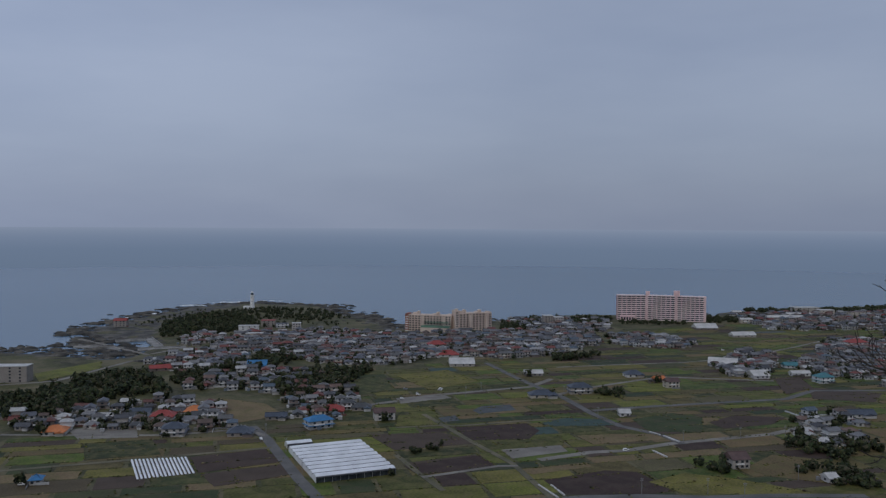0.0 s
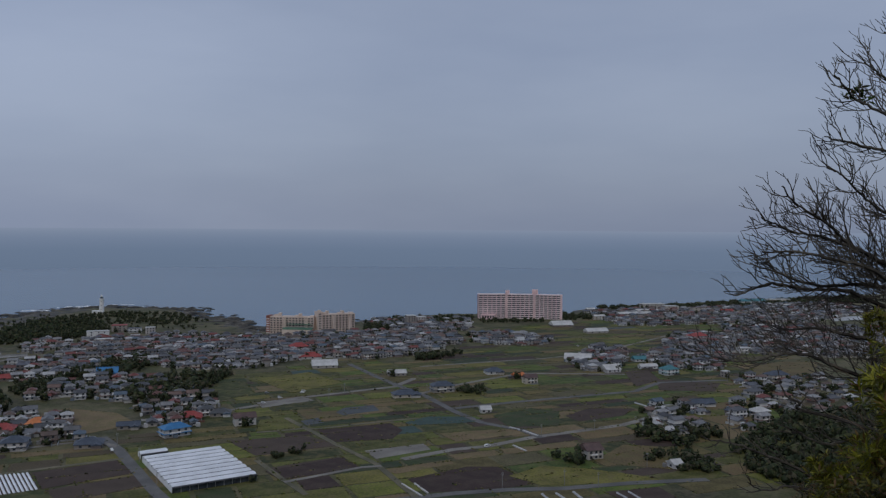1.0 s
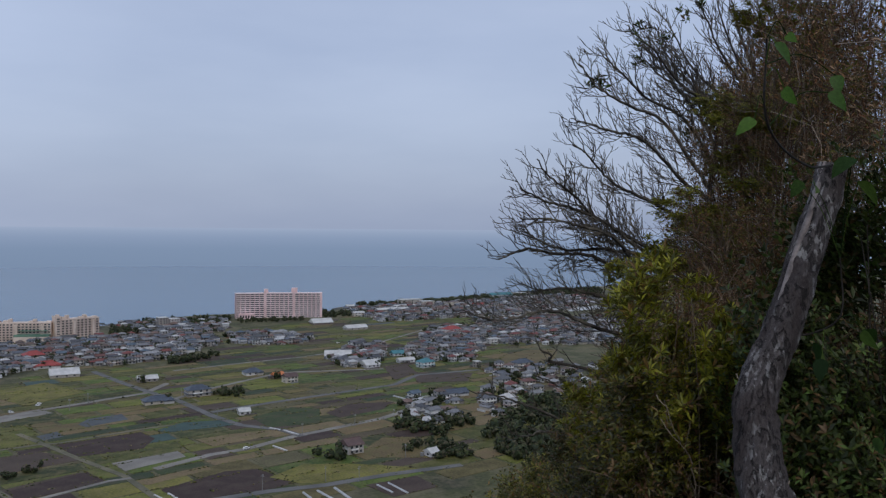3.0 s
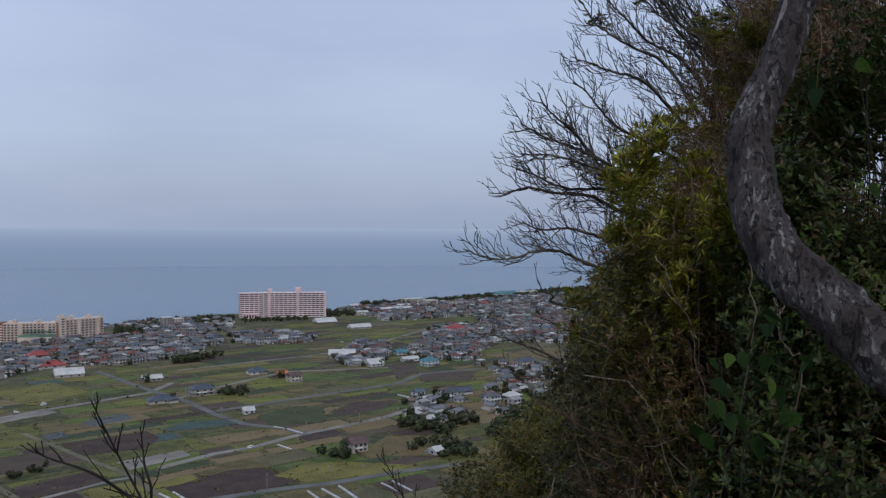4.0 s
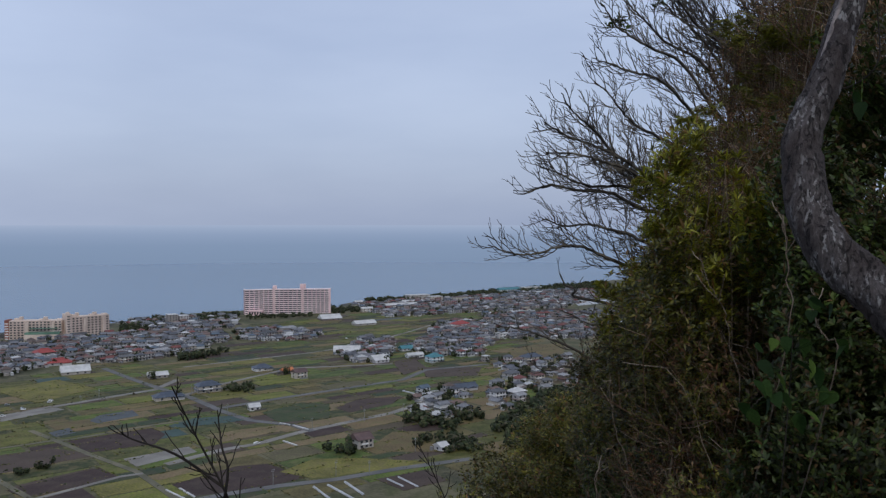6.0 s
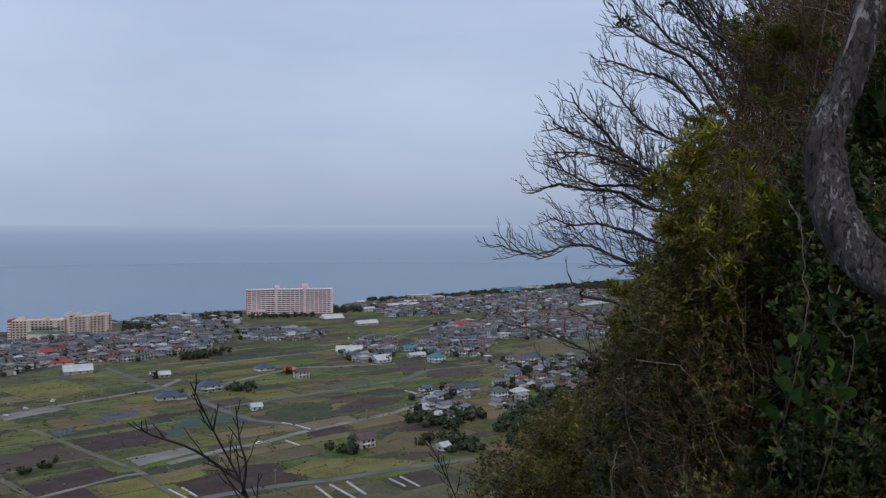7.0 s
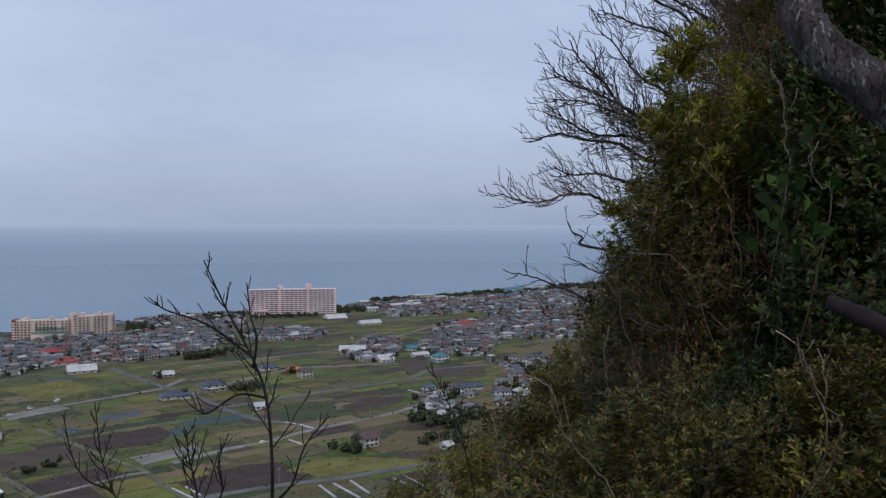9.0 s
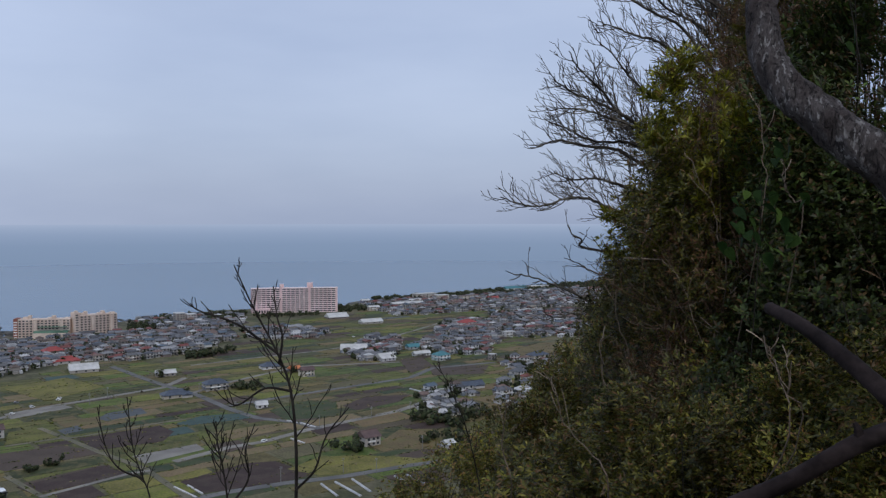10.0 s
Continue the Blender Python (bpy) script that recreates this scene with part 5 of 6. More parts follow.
def rosettes(centres, axes, size, g, leaves=8, wide=0.3, full=True):
    """Whorls of folded leaves at twig tips."""
    n = len(centres)
    c = np.repeat(np.asarray(centres, float), leaves, axis=0)
    ax = np.repeat(np.asarray(axes, float), leaves, axis=0)
    N = n * leaves
    ref = np.array((0.21, 0.37, 0.9))
    u = np.cross(ax, ref)
    u /= np.linalg.norm(u, axis=1)[:, None] + 1e-9
    w = np.cross(ax, u)
    az = (np.tile(np.arange(leaves), n) * 2.4 + g.uniform(0, 0.6 if full else 1.8, N))[:, None]
    tilt = g.uniform(0.15 if full else -0.45, 1.0, (N, 1))
    d = (u * np.cos(az) + w * np.sin(az)) * np.cos(tilt) + ax * np.sin(tilt)
    s = np.cross(d, ax)
    s /= np.linalg.norm(s, axis=1)[:, None] + 1e-9
    nn = np.cross(s, d)
    L = size * g.uniform(0.6, 1.25, (N, 1))
    wd = L * wide * 0.5
    if not full:
        V = np.stack([c, c + d * L * 0.5 + s * wd + nn * L * 0.07, c + d * L - nn * L * g.uniform(0.0, 0.2, (N, 1)), c + d * L * 0.5 - s * wd + nn * L * 0.07], 1)
        b = np.arange(N)[:, None] * 4
        return V.reshape(-1, 3), np.concatenate([np.concatenate([b, b + 1, b + 2], 1), np.concatenate([b, b + 2, b + 3], 1)])
    V = np.stack([c + d * L * 0.05, c + d * L * 0.58 - nn * L * 0.03, c + d * L * 0.55 + s * wd + nn * L * 0.04, c + d * L * 0.55 - s * wd + nn * L * 0.04, c + d * L - nn * L * g.uniform(0.0, 0.2, (N, 1))], 1)
    b = np.arange(N)[:, None] * 5
    F = np.concatenate([np.concatenate([b + i, b + j, b + k], 1) for i, j, k in ((0, 2, 1), (0, 1, 3), (1, 2, 4), (1, 4, 3))])
    return V.reshape(-1, 3), F


def crown_mesh(seed, shoots, size, whorl, along, wide, lump, loose):
    """Crown one metre in radius: leafy shoots that fan out from the middle, with a whorl at each tip and leaves below it."""
    g = np.random.default_rng(seed)
    lumps = g.normal(size=(lump, 3)) * np.array((1, 1, 0.9)) + np.array((0, 0, 0.15))
    lumps /= np.linalg.norm(lumps, axis=1)[:, None]
    d = lumps[g.integers(0, lump, shoots)] + g.normal(size=(shoots, 3)) * loose
    d /= np.linalg.norm(d, axis=1)[:, None]
    tip = d * g.uniform(0.45, 1.02, (shoots, 1)) ** 0.7
    ax = d * 0.55 + np.array((0, 0, 0.75)) + g.normal(size=(shoots, 3)) * 0.22
    ax /= np.linalg.norm(ax, axis=1)[:, None]
    V, F = rosettes(tip, ax, size, g, whorl, wide, True)
    back = g.uniform(0.25, 1.9, (shoots, along, 1)) * size * 1.9
    low = (tip[:, None] - ax[:, None] * back + g.normal(size=(shoots, along, 3)) * size * 0.12).reshape(-1, 3)
    ax2 = np.repeat(ax, along, axis=0) + g.normal(size=(shoots * along, 3)) * 0.3
    ax2 /= np.linalg.norm(ax2, axis=1)[:, None]
    V2, F2 = rosettes(low, ax2, size * 0.9, g, 2, wide, True)
    return np.concatenate([V, V2]), np.concatenate([F, F2 + len(V)])


CROWNS = {k: [mesh_of("crown", *crown_mesh(s + i, n, size, whorl, along, wd, lump, loose), m) for i in range(3)] for k, s, n, size, whorl, along, wd, lump, loose, m in (
    ("y", 10, 300, 0.150, 13, 2, 0.21, 26, 0.12, M_LEAF_YOUNG), ("m", 20, 540, 0.094, 7, 4, 0.32, 15, 0.24, M_LEAF), ("d", 30, 520, 0.086, 6, 4, 0.38, 13, 0.28, M_LEAF_DARK), ("r", 40, 200, 0.105, 5, 4, 0.22, 11, 0.42, M_LEAF_DRY))}


def brush_mesh(seed):
    """Upright brush of thin forking stems, one metre in radius."""
    g = np.random.default_rng(seed)
    V, F = [], []
    for _ in range(34):
        t, q = g.uniform(0, 6.28), g.uniform(0, 0.75)
        ln = bend((q * math.cos(t), q * math.sin(t), -0.95), (0.7 * q * math.cos(t) + g.normal() * 0.25, 0.7 * q * math.sin(t) + g.normal() * 0.25, 1), g.uniform(1.2, 2.1), 0.3, 2.2, 6, g)
        tube(V, F, ln, np.linspace(0.0065, 0.004, 7), 3)
        side_twigs(V, F, ln, g, 9, 0.6, 0.0045, 0.5, 1, 0.8, 0.25, tuple(g.normal(size=3)))
    return mesh_of("twig_brush", V, F, M_TWIG_RED)


BRUSHES = [brush_mesh(s) for s in (61, 62, 63)]
CROWN_WORDS = {"y": ("yellow-green evergreen shrub with whorled leaves", "yellow-green leaf whorls"), "m": ("olive-green evergreen shrub with small glossy leaves", "small olive leaves"),
               "d": ("dark green broad-leaved shrub in shade", "dark broad leaves"), "r": ("half-withered shrub with brown dry leaves", "brown dry leaves")}
rs = random.Random(21)
gs = np.random.default_rng(5)


def shrub(x, y, z, r, squash, kind):
    zg = ground_at(x, y)
    e = empty("shrub", pose(x, y, zg - 0.05), CROWN_WORDS[kind][0], "shrub", "shrubs on the hillside")
    V, F = [], []
    h = z - zg
    for k in range(11):
        t = rs.uniform(0, 6.28)
        tip = (r * 0.7 * math.cos(t) * rs.uniform(0.3, 1), r * 0.7 * math.sin(t) * rs.uniform(0.3, 1), max(0.25, h + r * squash * rs.uniform(-0.4, 0.6)))
        mids = [(tip[0] * q + rs.uniform(-0.14, 0.14), tip[1] * q + rs.uniform(-0.14, 0.14), tip[2] * q) for q in (0.3, 0.55, 0.8)]
        tube(V, F, smooth_line([(rs.uniform(-0.08, 0.08), rs.uniform(-0.08, 0.08), -0.1)] + mids + [tip], 3), np.linspace(0.011, 0.003, 13), 4)
    part("branching_stem", mesh_of("branching_stem", V, F), M_TWIG_RED if kind in "ry" else M_SAPLING, e)
    # foliage tier by tier, from the top down to the ground
    zc, rr, k = h, r, kind
    while True:
        cr = part("crown", rs.choice(CROWNS[k]), None, e, CROWN_WORDS[k][1])
        o = 0.0 if zc == h else 0.35 * rr
        cr.location = (rs.uniform(-o, o), rs.uniform(-o, o), zc + 0.05)
        cr.rotation_euler = (rs.uniform(-0.3, 0.3), rs.uniform(-0.3, 0.3), rs.uniform(0, 6.28))
        cr.scale = (rr, rr, rr * squash)
        if k == "r":
            br = part("twig_brush", rs.choice(BRUSHES), None, e, "thin reddish dry stems")
            br.location, br.rotation_euler, br.scale = cr.location, cr.rotation_euler, cr.scale
        zc -= max(0.55, rr * squash * 1.15)
        if zc < 0.2 or h > 4.2:
            break
        rr = r * rs.uniform(0.85, 1.1) if r > 0.4 else 0.45
        k = rs.choices("mrdy", (70, 12, 18, 0) if kind in "mr" else (60, 30, 10, 0))[0] if kind != "d" else rs.choices("dr", (70, 30))[0]
    return e


SHRUBS = [
    (4.37, 6.40, 143.61, 0.45, 1.20, 'y'),
    (4.53, 6.42, 143.15, 0.45, 1.20, 'y'),
    (4.41, 6.80, 142.82, 0.36, 1.00, 'y'),
    (4.76, 6.74, 142.62, 0.45, 1.00, 'm'),
    (5.27, 6.75, 143.63, 0.45, 1.30, 'r'),
    (5.14, 6.57, 143.04, 0.45, 1.30, 'r'),
    (5.18, 6.76, 142.47, 0.50, 1.00, 'm'),
    (6.45, 9.78, 141.51, 0.75, 1.00, 'm'),
    (6.87, 9.34, 141.19, 0.85, 1.00, 'm'),
    (7.58, 12.30, 140.33, 0.80, 1.00, 'm'),
    (8.00, 14.07, 139.57, 0.75, 1.00, 'm'),
    (6.87, 10.43, 140.46, 0.90, 1.00, 'm'),
    (7.70, 15.08, 138.85, 0.75, 1.00, 'm'),
    (6.69, 8.33, 141.39, 0.90, 1.00, 'm'),
    (4.56, 5.53, 143.27, 0.54, 1.30, 'd'),
]
SHRUBS += [
    (4.76, 5.45, 143.97, 0.63, 1.30, 'd'),
    (5.16, 6.11, 142.65, 0.72, 1.00, 'r'),
    (4.62, 5.26, 142.87, 0.63, 1.00, 'd'),
    (7.08, 8.72, 145.44, 0.38, 0.60, 'y'),
    (6.57, 8.71, 144.45, 0.38, 0.60, 'y'),
    (6.96, 8.29, 144.32, 0.38, 0.60, 'y'),
    (7.07, 8.48, 144.84, 0.38, 0.60, 'y'),
    (7.27, 8.19, 145.45, 0.38, 0.60, 'y'),
    (6.59, 7.18, 145.62, 0.60, 1.00, 'r'),
    (6.29, 7.29, 144.33, 0.41, 1.00, 'r'),
    (6.05, 6.31, 144.84, 0.54, 1.00, 'r'),
    (6.72, 7.14, 146.27, 0.60, 1.00, 'r'),
    (7.53, 8.65, 146.49, 0.38, 0.60, 'y'),
    (5.40, 5.48, 143.84, 0.81, 1.00, 'd'),
    (6.86, 6.50, 145.47, 0.75, 1.00, 'r'),
]
SHRUBS += [
    (6.28, 7.26, 143.42, 0.72, 1.30, 'r'),
    (4.34, 5.16, 142.40, 0.54, 1.00, 'd'),
    (4.17, 5.45, 142.17, 0.54, 1.00, 'd'),
    (2.97, 5.13, 141.62, 0.42, 1.00, 'm'),
    (3.08, 4.86, 141.61, 0.36, 1.00, 'm'),
    (3.09, 4.52, 141.58, 0.36, 1.00, 'm'),
    (3.27, 6.08, 141.09, 0.50, 1.00, 'm'),
    (3.49, 4.57, 141.75, 0.40, 1.00, 'm'),
    (3.64, 4.39, 141.89, 0.45, 1.00, 'm'),
    (4.97, 9.55, 140.20, 0.70, 1.00, 'm'),
    (5.10, 10.58, 139.71, 0.70, 1.00, 'm'),
    (5.46, 12.59, 139.12, 0.70, 1.00, 'm'),
    (5.03, 13.31, 138.35, 0.70, 1.00, 'm'),
    (5.55, 8.78, 141.55, 0.60, 1.00, 'm'),
    (5.73, 8.26, 141.61, 0.70, 1.00, 'm'),
]
SHRUBS += [
    (5.48, 7.27, 141.55, 0.70, 1.00, 'm'),
    (6.73, 11.50, 140.48, 0.70, 1.00, 'm'),
    (5.32, 6.47, 141.77, 0.70, 1.00, 'm'),
    (5.41, 6.02, 142.35, 0.80, 1.00, 'r'),
    (5.37, 5.61, 142.79, 0.90, 1.00, 'd'),
    (5.15, 7.91, 142.67, 0.50, 1.00, 'y'),
    (5.42, 6.89, 142.39, 0.70, 1.00, 'r'),
    (4.85, 6.95, 142.64, 0.50, 1.00, 'r'),
    (5.90, 7.58, 144.16, 0.45, 1.30, 'r'),
    (5.30, 7.17, 143.42, 0.45, 1.30, 'r'),
    (5.00, 7.08, 142.85, 0.45, 1.20, 'r'),
    (5.59, 6.88, 142.25, 0.54, 1.00, 'r'),
    (6.02, 6.62, 143.80, 0.72, 1.40, 'r'),
    (3.47, 4.88, 141.24, 0.60, 1.00, 'd'),
    (3.51, 5.85, 140.93, 0.60, 1.00, 'm'),
]
SHRUBS += [
    (4.09, 7.75, 140.09, 0.80, 1.00, 'm'),
    (7.76, 9.56, 143.95, 0.50, 1.00, 'r'),
    (7.73, 9.03, 143.99, 0.60, 1.00, 'r'),
    (8.18, 8.85, 145.21, 0.60, 1.00, 'r'),
    (8.42, 9.64, 145.76, 0.60, 1.00, 'r'),
    (8.19, 10.16, 144.61, 0.50, 1.00, 'r'),
    (8.63, 10.20, 145.40, 0.50, 1.00, 'r'),
    (5.16, 7.44, 142.80, 0.36, 1.00, 'm'),
    (6.23, 8.85, 143.81, 0.42, 1.00, 'y'),
    (6.22, 8.62, 143.40, 0.45, 1.00, 'r'),
    (6.12, 9.07, 142.03, 0.60, 1.00, 'm'),
    (5.67, 7.62, 142.01, 0.54, 1.00, 'm'),
    (5.16, 7.64, 142.05, 0.45, 1.00, 'm'),
    (8.19, 8.65, 145.89, 0.60, 1.00, 'r'),
    (6.27, 8.59, 143.12, 0.50, 1.00, 'm'),
]
SHRUBS += [
    (5.80, 8.92, 142.27, 0.45, 1.00, 'm'),
    (6.36, 10.08, 141.91, 0.40, 1.00, 'r'),
]
SHRUBS += [
    (8.07, 9.72, 145.33, 0.57, 1.00, 'r'), (8.49, 9.69, 145.66, 0.57, 1.00, 'r'), (9.05, 9.71, 145.36, 0.51, 1.00, 'r'), (8.88, 9.12, 145.62, 0.60, 1.00, 'r'),
    (8.29, 9.63, 144.83, 0.53, 1.00, 'r'), (9.29, 9.99, 144.71, 0.56, 1.00, 'r'), (9.59, 9.69, 144.85, 0.56, 1.00, 'r'), (8.82, 9.84, 146.14, 0.52, 1.00, 'r'),
    (9.24, 9.66, 146.34, 0.60, 1.00, 'r'), (9.49, 9.42, 146.13, 0.59, 1.00, 'r'), (8.31, 10.07, 144.44, 0.51, 1.00, 'r'), (8.79, 9.94, 144.18, 0.57, 1.00, 'r'),
]
SHRUBS += [
    (8.89, 9.39, 144.21, 0.50, 1.00, 'd'), (9.79, 9.64, 145.25, 0.56, 1.00, 'd'), (9.67, 9.57, 146.82, 0.61, 1.00, 'r'), (9.24, 9.76, 146.95, 0.61, 1.00, 'r'),
    (7.93, 9.92, 143.94, 0.60, 1.00, 'm'), (8.31, 9.80, 143.68, 0.61, 1.00, 'r'),
]
for row in SHRUBS:
    shrub(*row)
# undergrowth that covers the slope between and behind the taller shrubs
for _ in range(190):
    a, b = rs.uniform(3.5, 24), rs.uniform(0.6, 10)
    if b < 0.5 + 0.02 * a or (a < 5.5 and b < 2.2):
        continue
    x, y = on_hill(a, b)
    zg = ground_at(x, y)
    top = 1.3 + 0.35 * max(0.0, b - 3.0)
    r = rs.uniform(0.36, 0.9)
    shrub(x, y, zg + rs.uniform(0.5, top) * (1.0 if a < 12 else 0.8), r, rs.uniform(0.8, 1.1), rs.choices("ymdr", (10, 50, 28, 12))[0])


# bare spreading tree
BARE_ROOT = [(9.68, 10.82, 138.95), (9.40, 10.77, 140.42), (9.12, 10.72, 141.68), (9.00, 10.82, 142.90), (8.84, 10.83, 144.03), (8.88, 10.84, 145.00), (9.03, 10.80, 145.98)]
BARE_LIMBS = [
    [(8.37, 11.56, 142.71), (7.73, 11.54, 142.87), (7.23, 11.56, 143.07), (6.90, 11.66, 143.15), (6.61, 11.75, 143.12), (6.34, 11.88, 143.05), (6.07, 12.00, 143.06), (5.83, 12.12, 143.17), (5.65, 12.21, 143.34)],
    [(8.23, 11.64, 143.15), (7.76, 11.65, 143.33), (7.42, 11.70, 143.41), (7.09, 11.75, 143.44), (6.76, 11.80, 143.45), (6.52, 11.80, 143.53), (6.39, 11.87, 143.73)],
    [(8.23, 11.77, 143.66), (7.63, 11.73, 143.87), (7.16, 11.73, 143.91), (6.72, 11.73, 143.97), (6.34, 11.68, 143.93), (6.06, 11.70, 143.87), (5.99, 11.74, 144.00)],
    [(8.24, 11.66, 143.93), (7.70, 11.59, 143.96), (7.12, 11.53, 143.98), (6.55, 11.47, 144.09), (6.19, 11.43, 144.24), (6.02, 11.41, 144.45)],
    [(8.51, 11.75, 143.94), (7.90, 11.72, 144.28), (7.44, 11.62, 144.52), (7.01, 11.39, 144.70), (6.56, 11.16, 144.90), (6.23, 10.99, 145.07), (6.13, 10.94, 145.26)],
    [(8.38, 11.71, 144.05), (7.77, 11.68, 144.35), (7.12, 11.55, 144.52), (6.57, 11.37, 144.62), (6.16, 11.24, 144.74), (5.95, 11.23, 144.91)],
    [(8.18, 11.46, 143.81), (7.59, 11.31, 144.15), (7.01, 11.26, 144.31), (6.58, 11.25, 144.36), (6.15, 11.23, 144.39), (5.90, 11.24, 144.57)],
    [(9.18, 11.80, 144.41), (8.66, 11.82, 144.66), (8.17, 11.83, 144.80), (7.78, 11.70, 145.00), (7.39, 11.55, 145.21), (7.02, 11.40, 145.36), (6.62, 11.27, 145.50)],
]
BARE_LIMBS += [
    [(9.24, 11.66, 144.88), (8.54, 11.68, 145.40), (7.92, 11.65, 145.59), (7.52, 11.62, 145.63), (7.14, 11.58, 145.73), (6.91, 11.47, 145.94)],
    [(9.26, 11.56, 145.12), (8.68, 11.62, 145.79), (7.97, 11.53, 145.94), (7.48, 11.43, 146.10), (7.11, 11.28, 146.28), (6.87, 11.18, 146.44)],
    [(9.49, 11.47, 145.53), (9.04, 11.57, 146.13), (8.42, 11.55, 146.49), (7.95, 11.45, 146.83)],
    [(10.05, 11.33, 145.27), (9.60, 11.42, 145.87), (8.97, 11.49, 146.26), (8.45, 11.52, 146.68), (8.05, 11.48, 146.93), (7.94, 11.54, 147.15)],
    [(10.28, 11.46, 145.60), (9.90, 11.73, 146.08), (9.32, 11.89, 146.45), (8.86, 11.89, 146.96), (8.69, 11.87, 147.37)],
    [(10.18, 11.18, 145.73), (9.77, 11.25, 146.32), (9.40, 11.32, 146.87), (9.05, 11.27, 147.28), (8.90, 11.34, 147.65)],
    [(10.42, 10.91, 145.50), (10.23, 11.00, 146.33), (10.02, 11.04, 147.03), (9.79, 11.05, 147.68), (9.71, 11.10, 148.24)],
    [(10.84, 10.79, 145.66), (10.87, 10.82, 146.58), (10.75, 10.83, 147.32), (10.72, 10.87, 148.24)],
]
BARE_LIMBS += [
    [(10.79, 11.82, 146.24), (10.63, 12.04, 147.07), (10.50, 12.16, 147.74), (10.28, 12.17, 148.47)],
    [(11.36, 10.84, 145.53), (11.58, 10.80, 146.71), (11.54, 10.82, 147.71), (11.47, 10.87, 148.58)],
    [(8.34, 11.90, 141.91), (7.71, 11.86, 142.01), (7.22, 11.87, 142.07), (6.92, 11.91, 142.25), (6.61, 11.94, 142.30)],
    [(7.97, 11.93, 141.14), (7.41, 11.99, 141.51), (6.86, 12.03, 141.82), (6.55, 12.07, 141.92), (6.22, 12.12, 142.02), (5.92, 12.15, 142.10), (5.60, 12.30, 142.28)],
    [(7.30, 11.85, 142.39), (6.97, 11.79, 142.55), (6.74, 11.79, 142.75), (6.55, 11.77, 142.90)],
    [(7.79, 12.24, 141.20), (7.24, 12.17, 141.40), (6.89, 12.22, 141.37), (6.62, 12.24, 141.46), (6.47, 12.32, 141.74)],
]
BARE_LIMBS += [[tuple((np.array(p) + np.array(q)) / 2 + np.array((AHEAD.x, AHEAD.y, 0.1)) * 0.45) for p, q in zip(BARE_LIMBS[a], BARE_LIMBS[b])]
               for a, b in ((9, 11), (11, 12), (12, 13), (13, 14), (14, 15), (10, 13))]
# limbs that carry few twigs
THIN_LIMBS = (18, 19, 20, 21)
TUFTS = [(7.39, 11.65, 146.42), (7.31, 11.69, 146.34), (7.46, 11.62, 146.29), (7.91, 11.44, 147.09), (7.89, 11.45, 146.94), (8.22, 11.30, 147.00), (8.43, 11.21, 147.27), (8.65, 11.12, 147.42), (7.89, 11.44, 146.67), (8.48, 11.15, 145.72)]


def fork_twigs(out, line, g, level, sparse):
    """Twigs that leave a branch at narrow angles by turns and sweep up and outwards side by side."""
    seg = np.linalg.norm(np.diff(line, axis=0), axis=1)
    run = np.concatenate([[0], np.cumsum(seg)])
    total = run[-1]
    gap = (0.125, 0.10, 0.085)[level] * (1.7 if sparse else 1.0)
    q = (0.22 if level == 0 else 0.15) * total + g.uniform(0, gap)
    side = 1 if g.uniform() < 0.5 else -1
    sweep = np.array((-RIGHT.x * 0.5, -RIGHT.y * 0.5, 0.86))
    while q < total * 0.985:
        i = max(0, min(len(line) - 2, int(np.searchsorted(run, q)) - 1))
        p = line[i] + (line[i + 1] - line[i]) * (q - run[i]) / (seg[i] + 1e-9)
        d = (line[i + 1] - line[i]) / (seg[i] + 1e-9)
        f = q / total
        normal = np.array((AHEAD.x, AHEAD.y, 0.0)) + g.normal(size=3) * 0.45
        across = np.cross(normal, d)
        across /= np.linalg.norm(across) + 1e-9
        turn = radians(g.uniform(20, 46))
        dd = d * math.cos(turn) + across * side * math.sin(turn)
        ln = ((0.85, 0.40, 0.17)[level] * (1.1 - (0.84, 0.66, 0.55)[level] * f) * g.uniform(0.6, 1.2)) * (0.75 if sparse and level == 0 else 1.0)
        n = (7, 5, 3)[level]
        pts = [p]
        for _ in range(n):
            dd = dd + sweep * (0.75, 0.8, 0.7)[level] / n + g.normal(size=3) * (0.10, 0.13, 0.14)[level]
            dd /= np.linalg.norm(dd)
            pts.append(pts[-1] + dd * ln / n)
        pts = np.array(pts)
        out.append((pts, np.linspace((0.0100, 0.0060, 0.0044)[level], (0.0052, 0.0042, 0.0037)[level], n + 1)))
        if level < 2:
            fork_twigs(out, pts, g, level + 1, sparse)
        side = -side if g.uniform() < 0.8 else side
        q += gap * g.uniform(0.6, 1.4)


def grow_limb(limb, trunk, g, sparse):
    """A limb that forks off the trunk, with its twigs."""
    fork = min(trunk, key=lambda q: abs(q[2] - limb[0][2] + 0.35))
    line = smooth_line([tuple(fork)] + limb, 7)
    line = line[:-7] if limb[0][2] < 145.0 else line[:-4]
    line = line + np.sin(np.linspace(0, 17, len(line))[:, None] + g.uniform(0, 6.28, 3)) * 0.015 + g.normal(size=line.shape) * 0.006
    out = [(line, np.linspace(0.034, 0.0075, len(line)) if not sparse else np.linspace(0.028, 0.0065, len(line)))]
    fork_twigs(out, line, g, 0, sparse)
    return out


